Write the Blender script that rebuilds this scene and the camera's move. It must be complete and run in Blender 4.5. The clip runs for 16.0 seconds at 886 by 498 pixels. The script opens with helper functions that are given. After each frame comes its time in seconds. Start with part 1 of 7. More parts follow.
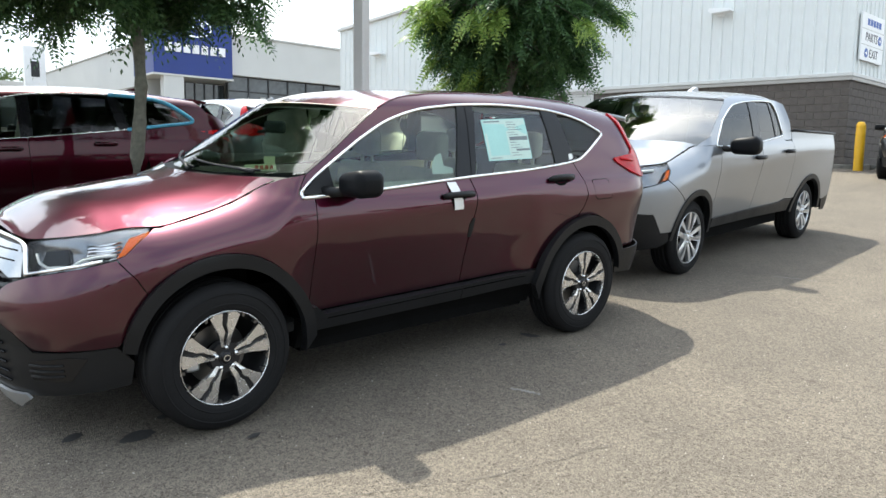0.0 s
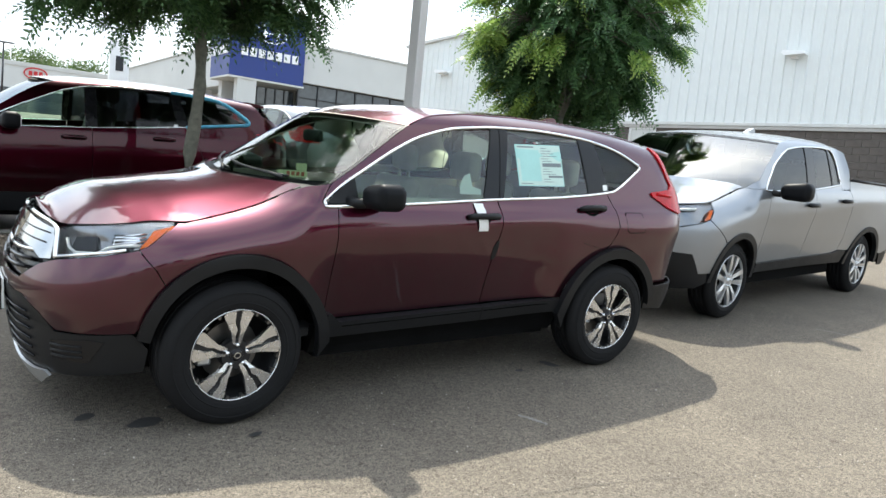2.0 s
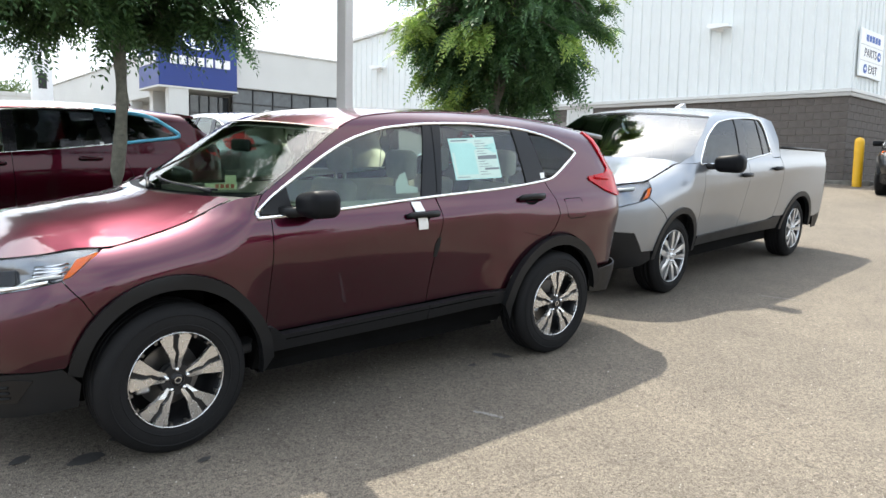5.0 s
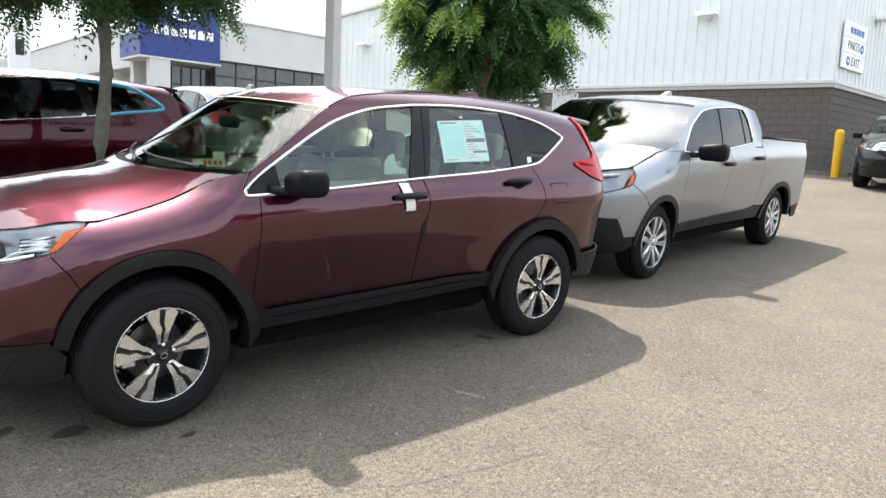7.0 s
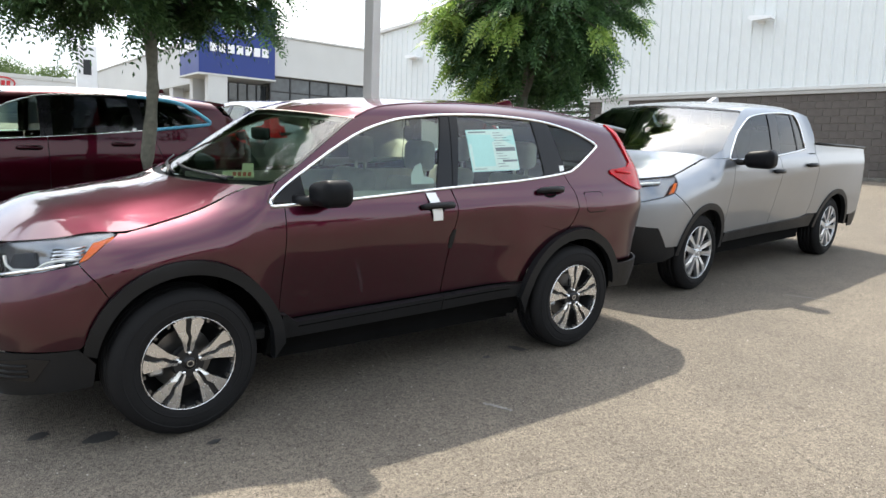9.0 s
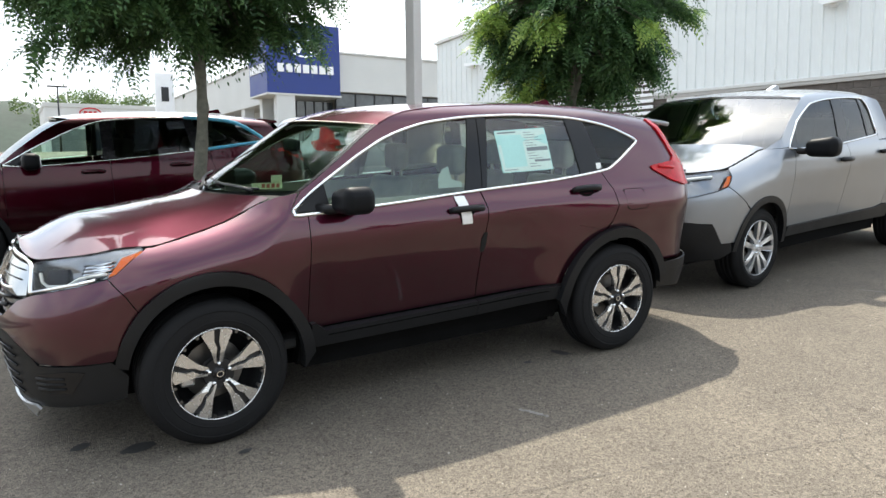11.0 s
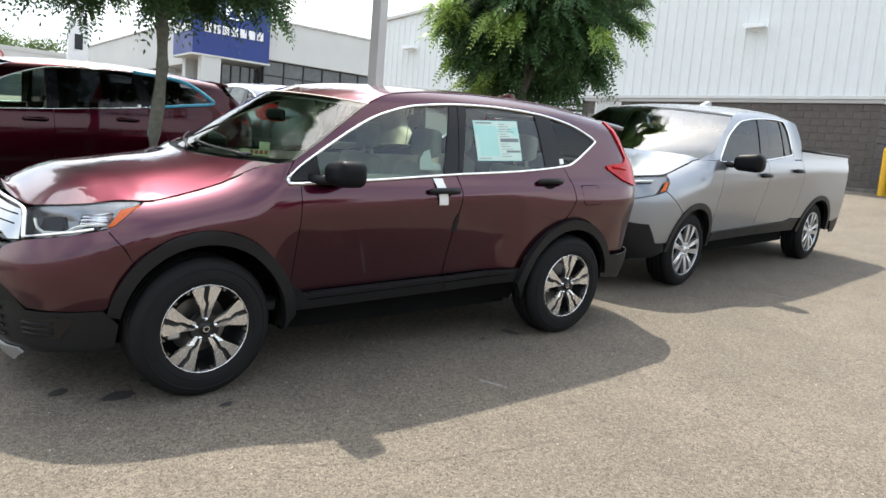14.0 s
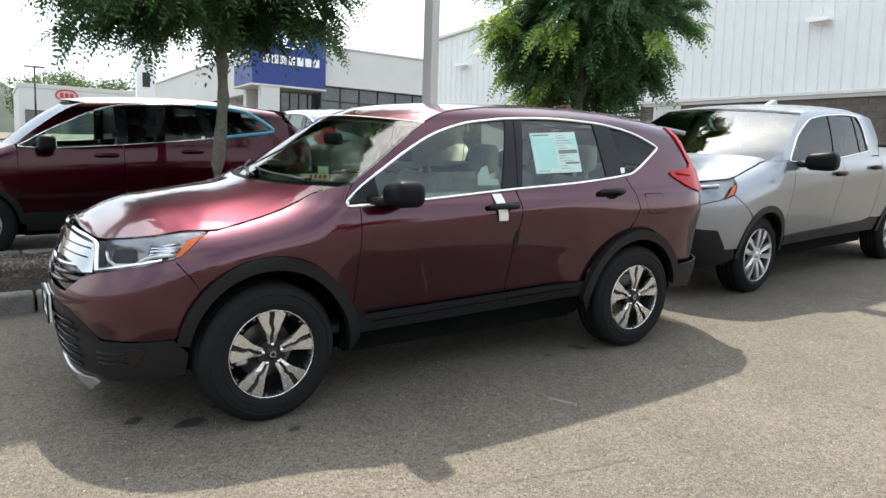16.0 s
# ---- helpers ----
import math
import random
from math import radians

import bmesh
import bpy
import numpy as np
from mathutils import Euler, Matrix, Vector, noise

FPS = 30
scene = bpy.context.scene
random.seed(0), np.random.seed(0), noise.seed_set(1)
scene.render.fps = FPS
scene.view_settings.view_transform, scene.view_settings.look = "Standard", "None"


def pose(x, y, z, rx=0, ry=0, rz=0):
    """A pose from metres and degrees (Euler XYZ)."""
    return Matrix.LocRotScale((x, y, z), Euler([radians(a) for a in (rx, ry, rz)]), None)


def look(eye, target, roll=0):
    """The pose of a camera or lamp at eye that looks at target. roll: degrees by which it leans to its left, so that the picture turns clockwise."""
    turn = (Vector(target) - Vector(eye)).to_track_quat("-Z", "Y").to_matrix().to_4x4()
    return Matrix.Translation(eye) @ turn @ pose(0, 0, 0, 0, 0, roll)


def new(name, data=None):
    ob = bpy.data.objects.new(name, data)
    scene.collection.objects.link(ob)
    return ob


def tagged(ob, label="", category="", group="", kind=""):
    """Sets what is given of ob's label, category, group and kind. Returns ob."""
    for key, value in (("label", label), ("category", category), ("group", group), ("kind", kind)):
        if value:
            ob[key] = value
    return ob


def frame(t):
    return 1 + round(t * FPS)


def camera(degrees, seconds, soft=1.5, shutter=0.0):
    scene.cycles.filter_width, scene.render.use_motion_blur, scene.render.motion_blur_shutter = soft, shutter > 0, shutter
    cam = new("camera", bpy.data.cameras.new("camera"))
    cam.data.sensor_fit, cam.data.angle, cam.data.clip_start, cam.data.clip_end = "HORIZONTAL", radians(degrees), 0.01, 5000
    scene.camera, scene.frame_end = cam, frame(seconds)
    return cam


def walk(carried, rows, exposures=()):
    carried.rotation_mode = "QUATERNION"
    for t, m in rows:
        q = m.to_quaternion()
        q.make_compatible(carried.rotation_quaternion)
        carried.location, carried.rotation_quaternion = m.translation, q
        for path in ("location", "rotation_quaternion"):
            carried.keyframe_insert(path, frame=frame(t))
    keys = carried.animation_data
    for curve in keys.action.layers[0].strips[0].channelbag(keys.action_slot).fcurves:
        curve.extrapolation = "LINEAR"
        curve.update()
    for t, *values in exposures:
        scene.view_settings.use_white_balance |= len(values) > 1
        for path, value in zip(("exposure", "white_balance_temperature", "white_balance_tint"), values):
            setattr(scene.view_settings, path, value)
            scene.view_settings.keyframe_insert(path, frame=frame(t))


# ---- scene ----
cam = camera(63.5, 16.0)
PATH = [
    (0, (-1.325, -3.179, 1.531), (-0.058, -1.676, 1.162), 1.1),
    (0.5, (-1.322, -3.176, 1.534), (-0.047, -1.676, 1.179), 1.3),
    (1, (-1.312, -3.181, 1.529), (-0.058, -1.673, 1.138), 0.7),
    (1.5, (-1.29, -3.219, 1.535), (-0.077, -1.674, 1.156), 2.1),
    (2, (-1.189, -3.307, 1.544), (-0.037, -1.704, 1.219), 5.5),
    (2.5, (-1.126, -3.357, 1.538), (0.005, -1.744, 1.191), 4.8),
    (3, (-1.098, -3.352, 1.533), (0.154, -1.854, 1.097), 1.9),
    (3.5, (-1.102, -3.33, 1.526), (0.182, -1.874, 1.044), 1.9),
    (4, (-1.105, -3.337, 1.544), (0.161, -1.829, 1.192), 1.0),
    (4.2, (-1.1, -3.33, 1.552), (0.162, -1.81, 1.238), 1.2),
    (6.3, (-1.128, -3.27, 1.589), (0.127, -1.767, 1.185), 1.7),
    (6.5, (-1.132, -3.275, 1.59), (0.14, -1.785, 1.186), 2.1),
    (7, (-1.147, -3.298, 1.59), (0.145, -1.822, 1.201), 3.0),
    (7.5, (-1.156, -3.287, 1.604), (0.062, -1.755, 1.194), 3.2),
    (8, (-1.135, -3.288, 1.604), (0.084, -1.759, 1.188), 2.1),
    (8.2, (-1.13, -3.301, 1.604), (0.1, -1.776, 1.202), 1.5),
    (10.3, (-0.769, -3.44, 1.54), (0.23, -1.748, 1.167), 1.2),
    (10.5, (-0.761, -3.445, 1.548), (0.237, -1.758, 1.151), -0.9),
    (11, (-0.782, -3.456, 1.551), (0.233, -1.767, 1.207), -1.0),
    (11.5, (-0.946, -3.472, 1.56), (0.167, -1.84, 1.249), 1.0),
    (12, (-1.096, -3.474, 1.55), (0.105, -1.92, 1.173), 2.0),
    (12.5, (-1.163, -3.44, 1.558), (0.006, -1.866, 1.16), 4.8),
    (13, (-1.216, -3.447, 1.549), (-0.043, -1.885, 1.119), 4.6),
    (13.5, (-1.227, -3.461, 1.564), (-0.046, -1.889, 1.196), 3.8),
    (14, (-1.228, -3.469, 1.557), (-0.016, -1.924, 1.175), 4.8),
    (14.5, (-1.228, -3.455, 1.555), (-0.119, -1.835, 1.171), 2.0),
    (15, (-1.222, -3.429, 1.552), (-0.209, -1.747, 1.174), 1.3),
    (15.5, (-1.216, -3.422, 1.556), (-0.212, -1.733, 1.182), 2.3),
    (16, (-1.201, -3.428, 1.557), (-0.125, -1.778, 1.209), 1.5),
]
# the lot slopes: LOT turns its own frame (z square to the asphalt) into the upright world
LOT = Matrix(((0.9991, -0.0012, -0.0413), (-0.0012, 0.9984, -0.0563), (0.0413, 0.0563, 0.9976))).to_4x4()
EXPOSURES = [(0, .77, 6370, 5.5), (2, .8, 6370, 5.5), (3.5, .78, 6370, 5.5), (4.2, .93, 6420, 6.5), (6.3, .98, 6560, 8.5), (7, .98, 6560, 8.5), (7.5, .91, 6560, 8.5), (8.2, .85, 6560, 8.5),
             (10.3, .75, 6560, 8), (11, .77, 6540, 7), (12, .64, 6580, 8.5), (13, .76, 6580, 8.5), (14.5, .76, 6580, 8), (15, .72, 6560, 7.5), (16, .72, 6540, 7)]
walk(cam, [(t, LOT @ look(eye, target, roll)) for t, eye, target, roll in PATH], EXPOSURES)

# ==== world, sun
SUN_WAY = LOT.to_3x3() @ Vector((0.24, 0.68, 1.12)).normalized()
world = bpy.data.worlds.new("world")
scene.world = world
world.use_nodes = True
wn = world.node_tree.nodes
sky = wn.new("ShaderNodeTexSky")
sky.sky_type = "NISHITA"
sky.sun_disc = False
sky.sun_elevation = math.asin(SUN_WAY.z)
sky.sun_rotation = math.atan2(SUN_WAY.x, SUN_WAY.y)
sky.air_density, sky.dust_density, sky.ozone_density = 1.0, 5.0, 1.4
haze = wn.new("ShaderNodeMixRGB")    # thin bright overcast
haze.inputs[0].default_value = 0.6
clouds = wn.new("ShaderNodeTexNoise")
clouds.inputs["Scale"].default_value, clouds.inputs["Detail"].default_value = 3.2, 5.0
shade = wn.new("ShaderNodeValToRGB")
shade.color_ramp.elements[0].position, shade.color_ramp.elements[1].position = 0.36, 0.64
shade.color_ramp.elements[0].color, shade.color_ramp.elements[1].color = (0.44, 0.54, 0.68, 1), (1.0, 1.0, 1.0, 1)
gain = wn.new("ShaderNodeMixRGB")
gain.blend_type = "MULTIPLY"
gain.inputs[0].default_value = 1.0
gain.inputs[2].default_value = (10.6, 10.7, 10.8, 1)
world.node_tree.links.new(clouds.outputs["Fac"], shade.inputs[0])
world.node_tree.links.new(shade.outputs[0], gain.inputs[1])
facing = wn.new("ShaderNodeVectorMath")      # the veil brightens round the sun
facing.operation = "DOT_PRODUCT"
facing.inputs[1].default_value = SUN_WAY
where_to = wn.new("ShaderNodeTexCoord")
world.node_tree.links.new(where_to.outputs["Generated"], facing.inputs[0])
glow = wn.new("ShaderNodeMath")
glow.operation, glow.use_clamp = "MAXIMUM", False
glow.inputs[1].default_value = 0.0
world.node_tree.links.new(facing.outputs["Value"], glow.inputs[0])
ring = wn.new("ShaderNodeMath")
ring.operation = "POWER"
ring.inputs[1].default_value = 6.0
world.node_tree.links.new(glow.outputs[0], ring.inputs[0])
lift = wn.new("ShaderNodeMath")
lift.operation = "MULTIPLY_ADD"
lift.inputs[1].default_value, lift.inputs[2].default_value = 1.1, 1.0
world.node_tree.links.new(ring.outputs[0], lift.inputs[0])
veil = wn.new("ShaderNodeVectorMath")
veil.operation = "SCALE"
world.node_tree.links.new(gain.outputs[0], veil.inputs[0])
world.node_tree.links.new(lift.outputs[0], veil.inputs["Scale"])
world.node_tree.links.new(veil.outputs[0], haze.inputs[2])
world.node_tree.links.new(sky.outputs[0], haze.inputs[1])
wn["Background"].inputs["Strength"].default_value = 0.15
world.node_tree.links.new(haze.outputs[0], wn["Background"].inputs["Color"])
sun = new("sun", bpy.data.lights.new("sun", "SUN"))
sun.data.energy, sun.data.angle, sun.data.color = 4.5, radians(1.0), (1.0, 0.93, 0.82)
sun.matrix_world = Matrix.Translation((0, 0, 30)) @ SUN_WAY.to_track_quat("Z", "Y").to_matrix().to_4x4()

# ==== materials


def nodes_of(name):
    m = bpy.data.materials.new(name)
    m.use_nodes = True
    return m, m.node_tree.nodes, m.node_tree.links, m.node_tree.nodes["Principled BSDF"]


def mat(name, col, rough=0.5, metal=0.0, var=0.15, scale=8.0, fine=120.0, bump=0.0, coat=0.0, spec=0.5, rvar=0.1):
    """A surface with broad and fine variation of colour, gloss and relief, in metres."""
    m, n, l, b = nodes_of(name)
    tc = n.new("ShaderNodeTexCoord")
    n1, n2 = n.new("ShaderNodeTexNoise"), n.new("ShaderNodeTexNoise")
    n1.inputs["Scale"].default_value, n2.inputs["Scale"].default_value = scale, fine
    n1.inputs["Detail"].default_value = 4.0
    for q in (n1, n2):
        l.new(tc.outputs["Object"], q.inputs["Vector"])
    mix = n.new("ShaderNodeMath")
    mix.operation = "MULTIPLY_ADD"
    l.new(n1.outputs["Fac"], mix.inputs[0])
    mix.inputs[1].default_value = 0.6
    sc = n.new("ShaderNodeMath")
    sc.operation = "MULTIPLY"
    l.new(n2.outputs["Fac"], sc.inputs[0])
    sc.inputs[1].default_value = 0.4
    l.new(sc.outputs[0], mix.inputs[2])
    ramp = n.new("ShaderNodeValToRGB")
    ramp.color_ramp.elements[0].position, ramp.color_ramp.elements[1].position = 0.3, 0.7
    ramp.color_ramp.elements[0].color = (*[max(0, c * (1 - var)) for c in col], 1)
    ramp.color_ramp.elements[1].color = (*[min(1, c * (1 + var)) for c in col], 1)
    l.new(mix.outputs[0], ramp.inputs[0])
    l.new(ramp.outputs[0], b.inputs["Base Color"])
    mr = n.new("ShaderNodeMapRange")
    mr.inputs["To Min"].default_value, mr.inputs["To Max"].default_value = max(0.02, rough - rvar), min(1, rough + rvar)
    l.new(n1.outputs["Fac"], mr.inputs["Value"])
    l.new(mr.outputs[0], b.inputs["Roughness"])
    b.inputs["Metallic"].default_value = metal
    b.inputs["Coat Weight"].default_value = coat
    b.inputs["Coat Roughness"].default_value = 0.02
    b.inputs["Coat IOR"].default_value = 1.5
    b.inputs["Specular IOR Level"].default_value = spec
    if bump:
        bp = n.new("ShaderNodeBump")
        bp.inputs["Strength"].default_value, bp.inputs["Distance"].default_value = bump, 0.004
        l.new(mix.outputs[0], bp.inputs["Height"])
        l.new(bp.outputs[0], b.inputs["Normal"])
    return m


def glass_mat(name, tint, ior=1.5, rough=0.0):
    """A thin pane: tinted see-through, with mirror gloss that grows at grazing angles."""
    m, n, l, b = nodes_of(name)
    n.remove(b)
    tr, gl, mx, fr = n.new("ShaderNodeBsdfTransparent"), n.new("ShaderNodeBsdfGlossy"), n.new("ShaderNodeMixShader"), n.new("ShaderNodeFresnel")
    tr.inputs["Color"].default_value = (*tint, 1)
    gl.inputs["Roughness"].default_value = rough
    fr.inputs["IOR"].default_value = ior
    l.new(fr.outputs[0], mx.inputs[0])
    l.new(tr.outputs[0], mx.inputs[1])
    l.new(gl.outputs[0], mx.inputs[2])
    l.new(mx.outputs[0], n["Material Output"].inputs[0])
    return m


def paint(name, col, flake, metal=0.35, rough=0.32, spec=0.5):
    m = mat(name, col, rough, metal, 0.06, 3.0, 900.0, 0.0, 1.0, spec, 0.04)
    n, l, b = m.node_tree.nodes, m.node_tree.links, m.node_tree.nodes["Principled BSDF"]
    v = n.new("ShaderNodeTexVoronoi")
    v.inputs["Scale"].default_value = 1400.0
    bp = n.new("ShaderNodeBump")
    bp.inputs["Strength"].default_value, bp.inputs["Distance"].default_value = flake, 0.0004
    l.new(v.outputs["Distance"], bp.inputs["Height"])
    l.new(bp.outputs[0], b.inputs["Normal"])
    return m


M = {}
M["maroon"] = paint("maroon_paint", (0.062, 0.0036, 0.0165), 0.02, 1.0, 0.34, 0.0)
M["maroon"].node_tree.nodes["Principled BSDF"].inputs["Coat IOR"].default_value = 1.64
M["deep_maroon"] = paint("deep_maroon_paint", (0.036, 0.0022, 0.0075), 0.02, 1.0, 0.34, 0.0)
M["deep_maroon"].node_tree.nodes["Principled BSDF"].inputs["Coat IOR"].default_value = 1.38
M["silver"] = paint("silver_paint", (0.27, 0.287, 0.312), 0.05, 0.85, 0.42)
M["white_paint"] = paint("white_paint", (0.75, 0.76, 0.77), 0.05, 0.0, 0.4)
M["black_paint"] = paint("black_paint", (0.008, 0.0084, 0.009), 0.1, 0.0, 0.4, 0.1)
M["grey_paint"] = paint("grey_paint", (0.2, 0.21, 0.22), 0.2, 0.6, 0.35)
M["plastic"] = mat("black_plastic", (0.0095, 0.010, 0.011), 0.42, 0, 0.2, 6, 500, 0.15, 0.0, 0.24)
M["gloss_black"] = mat("gloss_black", (0.008, 0.008, 0.009), 0.2, 0, 0.1, 6, 100, 0, 0.0, 0.3)
M["under"] = mat("underbody", (0.005, 0.005, 0.005), 0.95, 0, 0.3, 5, 60, 0.0, 0.0, 0.04)
M["chrome"] = mat("chrome", (0.82, 0.83, 0.84), 0.08, 1.0, 0.04, 12, 200, 0, 0, 0.5, 0.04)
M["alloy"] = mat("machined_alloy", (0.68, 0.675, 0.665), 0.26, 0.92, 0.05, 15, 400, 0.0)
M["alloy_silver"] = mat("silver_alloy", (0.6, 0.61, 0.62), 0.32, 0.85, 0.06, 15, 400, 0.03)
M["alloy_dark"] = mat("dark_alloy", (0.018, 0.0185, 0.02), 0.4, 0.4, 0.2, 15, 300, 0.05)
M["rubber"] = mat("tyre_rubber", (0.0085, 0.0085, 0.009), 0.75, 0, 0.3, 9, 160, 0.5, 0.0, 0.2)
M["disc"] = mat("brake_disc", (0.16, 0.155, 0.15), 0.35, 0.9, 0.2, 20, 300, 0.1)
M["glass"] = glass_mat("window_glass", (0.80, 0.95, 0.86), 1.84)
M["quarter_glass"] = glass_mat("quarter_window_glass", (0.88, 0.97, 0.92), 1.45)
M["windshield_glass"] = glass_mat("windshield_glass", (0.66, 0.80, 0.72), 1.75)
M["dark_chrome"] = mat("dark_chrome", (0.5, 0.51, 0.52), 0.12, 1.0, 0.08, 12, 200, 0, 0, 0.5, 0.06)
M["mirror_black"] = mat("mirror_shell_black", (0.006, 0.0067, 0.008), 0.42, 0, 0.15, 8, 400, 0.05, 0.0, 0.12)
M["green_glass"] = glass_mat("green_tinted_glass", (0.14, 0.2, 0.19), 1.52)
M["coated_glass"] = glass_mat("coated_windshield_glass", (0.34, 0.41, 0.385), 3.0)
M["headlight_bowl"] = mat("headlight_bowl", (0.27, 0.275, 0.285), 0.16, 0.85, 0.3, 30, 200, 0.0)
M["dark_glass"] = glass_mat("privacy_glass", (0.1, 0.11, 0.115))
M["lens"] = glass_mat("clear_lens", (0.93, 0.94, 0.95), 1.3)
M["red_lens"] = mat("red_lens", (0.42, 0.003, 0.008), 0.12, 0, 0.35, 30, 200, 0, 0.0, 0.35)
M["orange_lens"] = mat("orange_lens", (0.8, 0.15, 0.012), 0.15, 0, 0.1, 40, 300, 0, 0.0, 0.3)
M["seat"] = mat("seat_fabric", (0.56, 0.52, 0.43), 0.9, 0, 0.2, 10, 300, 0.3)
M["dash"] = mat("dashboard_plastic", (0.03, 0.03, 0.03), 0.7, 0, 0.2, 8, 300, 0.2)
M["trim_inside"] = mat("beige_lining", (0.72, 0.68, 0.57), 0.9, 0, 0.1, 8, 200, 0.1)
M["paper"] = mat("white_paper", (0.78, 0.8, 0.77), 0.6, 0, 0.04, 10, 100)
M["paper_green"] = mat("pale_green_paper", (0.36, 0.62, 0.58), 0.6, 0, 0.06, 10, 100)
M["sheet_white"] = mat("printed_sheet", (0.5, 0.64, 0.58), 0.6, 0, 0.08, 60, 300)
M["pale_stone"] = mat("pale_stone", (0.36, 0.34, 0.3), 0.8, 0, 0.3, 50, 300)
M["ink"] = mat("grey_ink", (0.16, 0.19, 0.2), 0.7, 0, 0.1, 10, 100)
M["red_ink"] = mat("red_ink", (0.6, 0.12, 0.07), 0.7, 0, 0.1, 10, 100)
M["yellow_paper"] = mat("yellow_paper", (0.85, 0.85, 0.5), 0.7, 0, 0.05, 10, 100)
M["blue_film"] = mat("blue_film", (0.1, 0.42, 0.62), 0.35, 0, 0.12, 10, 100)
M["tape"] = mat("white_tape", (0.8, 0.8, 0.79), 0.5, 0, 0.05, 40, 300, 0.1)


def asphalt():
    m, n, l, b = nodes_of("asphalt")
    tc = n.new("ShaderNodeTexCoord")

    def tex(kind, scale, detail=2.0):
        q = n.new(kind)
        q.inputs["Scale"].default_value = scale
        if "Detail" in q.inputs:
            q.inputs["Detail"].default_value = detail
        l.new(tc.outputs["Object"], q.inputs["Vector"])
        return q

    def ramp(src, a, bb, ca, cb):
        q = n.new("ShaderNodeValToRGB")
        q.color_ramp.elements[0].position, q.color_ramp.elements[1].position = a, bb
        q.color_ramp.elements[0].color, q.color_ramp.elements[1].color = (*ca, 1), (*cb, 1)
        l.new(src, q.inputs[0])
        return q

    def blend(kind, fac, a, bsock):
        q = n.new("ShaderNodeMixRGB")
        q.blend_type = kind
        if isinstance(fac, float):
            q.inputs[0].default_value = fac
        else:
            l.new(fac, q.inputs[0])
        l.new(a, q.inputs[1])
        l.new(bsock, q.inputs[2])
        return q

    grains = tex("ShaderNodeTexVoronoi", 120.0)
    stones = ramp(grains.outputs["Color"], 0.2, 0.82, (0.026, 0.0235, 0.0205), (0.160, 0.143, 0.120))
    broad = ramp(tex("ShaderNodeTexNoise", 0.55, 6).outputs["Fac"], 0.35, 0.68, (0.86, 0.85, 0.84), (1.08, 1.06, 1.03))
    c1 = blend("MULTIPLY", 1.0, stones.outputs[0], broad.outputs[0])
    patch = ramp(tex("ShaderNodeTexNoise", 3.2, 5).outputs["Fac"], 0.4, 0.72, (1.04, 1.03, 1.02), (0.88, 0.87, 0.87))
    c2 = blend("MULTIPLY", 0.8, c1.outputs[0], patch.outputs[0])
    spots = ramp(tex("ShaderNodeTexNoise", 9.0, 1).outputs["Fac"], 0.74, 0.8, (1, 1, 1), (0.72, 0.71, 0.71))
    c3 = blend("MULTIPLY", 0.8, c2.outputs[0], spots.outputs[0])
    pale = ramp(tex("ShaderNodeTexVoronoi", 85.0).outputs["Distance"], 0.1, 0.2, (2.3, 2.2, 2.05), (1, 1, 1))
    c4 = blend("MULTIPLY", 0.7, c3.outputs[0], pale.outputs[0])
    fine = ramp(tex("ShaderNodeTexNoise", 190.0, 3).outputs["Fac"], 0.34, 0.66, (0.56, 0.555, 0.55), (1.45, 1.44, 1.42))
    c5 = blend("MULTIPLY", 1.0, c4.outputs[0], fine.outputs[0])
    mottle = ramp(tex("ShaderNodeTexNoise", 42.0, 3).outputs["Fac"], 0.36, 0.64, (0.82, 0.815, 0.81), (1.15, 1.15, 1.15))
    c6 = blend("MULTIPLY", 1.0, c5.outputs[0], mottle.outputs[0])
    l.new(c6.outputs[0], b.inputs["Base Color"])
    b.inputs["Roughness"].default_value = 0.85
    b.inputs["Specular IOR Level"].default_value = 0.25
    bp = n.new("ShaderNodeBump")
    bp.inputs["Strength"].default_value, bp.inputs["Distance"].default_value = 1.0, 0.004
    l.new(grains.outputs["Distance"], bp.inputs["Height"])
    l.new(bp.outputs[0], b.inputs["Normal"])
    return m


M["asphalt"] = asphalt()
M["kerb"] = mat("kerb_concrete", (0.145, 0.138, 0.12), 0.9, 0, 0.6, 5, 60, 0.6)
M["mulch"] = mat("mulch", (0.022, 0.017, 0.013), 0.95, 0, 0.6, 25, 90, 1.0)
M["chip"] = mat("bark_chip", (0.052, 0.04, 0.031), 0.9, 0, 0.75, 30, 120, 0.6)
M["white_metal"] = mat("white_metal_cladding", (0.74, 0.77, 0.76), 0.45, 0, 0.05, 0.6, 12, 0.05)
M["cap_metal"] = mat("tan_metal_trim", (0.4, 0.385, 0.36), 0.5, 0, 0.08, 2, 30)
M["pale_trim"] = mat("pale_metal_trim", (0.62, 0.62, 0.6), 0.45, 0, 0.08, 2, 30)
M["block"] = mat("split_face_block", (0.11, 0.095, 0.084), 0.95, 0, 0.42, 3.5, 45, 1.0)
M["mortar"] = mat("mortar", (0.29, 0.272, 0.248), 0.95, 0, 0.15, 4, 60, 0.4)
M["stucco"] = mat("white_stucco", (0.6, 0.605, 0.585), 0.8, 0, 0.06, 0.5, 20, 0.1)
M["stucco_grey"] = mat("grey_stucco", (0.55, 0.55, 0.53), 0.8, 0, 0.08, 0.5, 20, 0.1)
M["blue_sign"] = mat("blue_sign_panel", (0.009, 0.033, 0.2), 0.42, 0, 0.08, 0.7, 15)
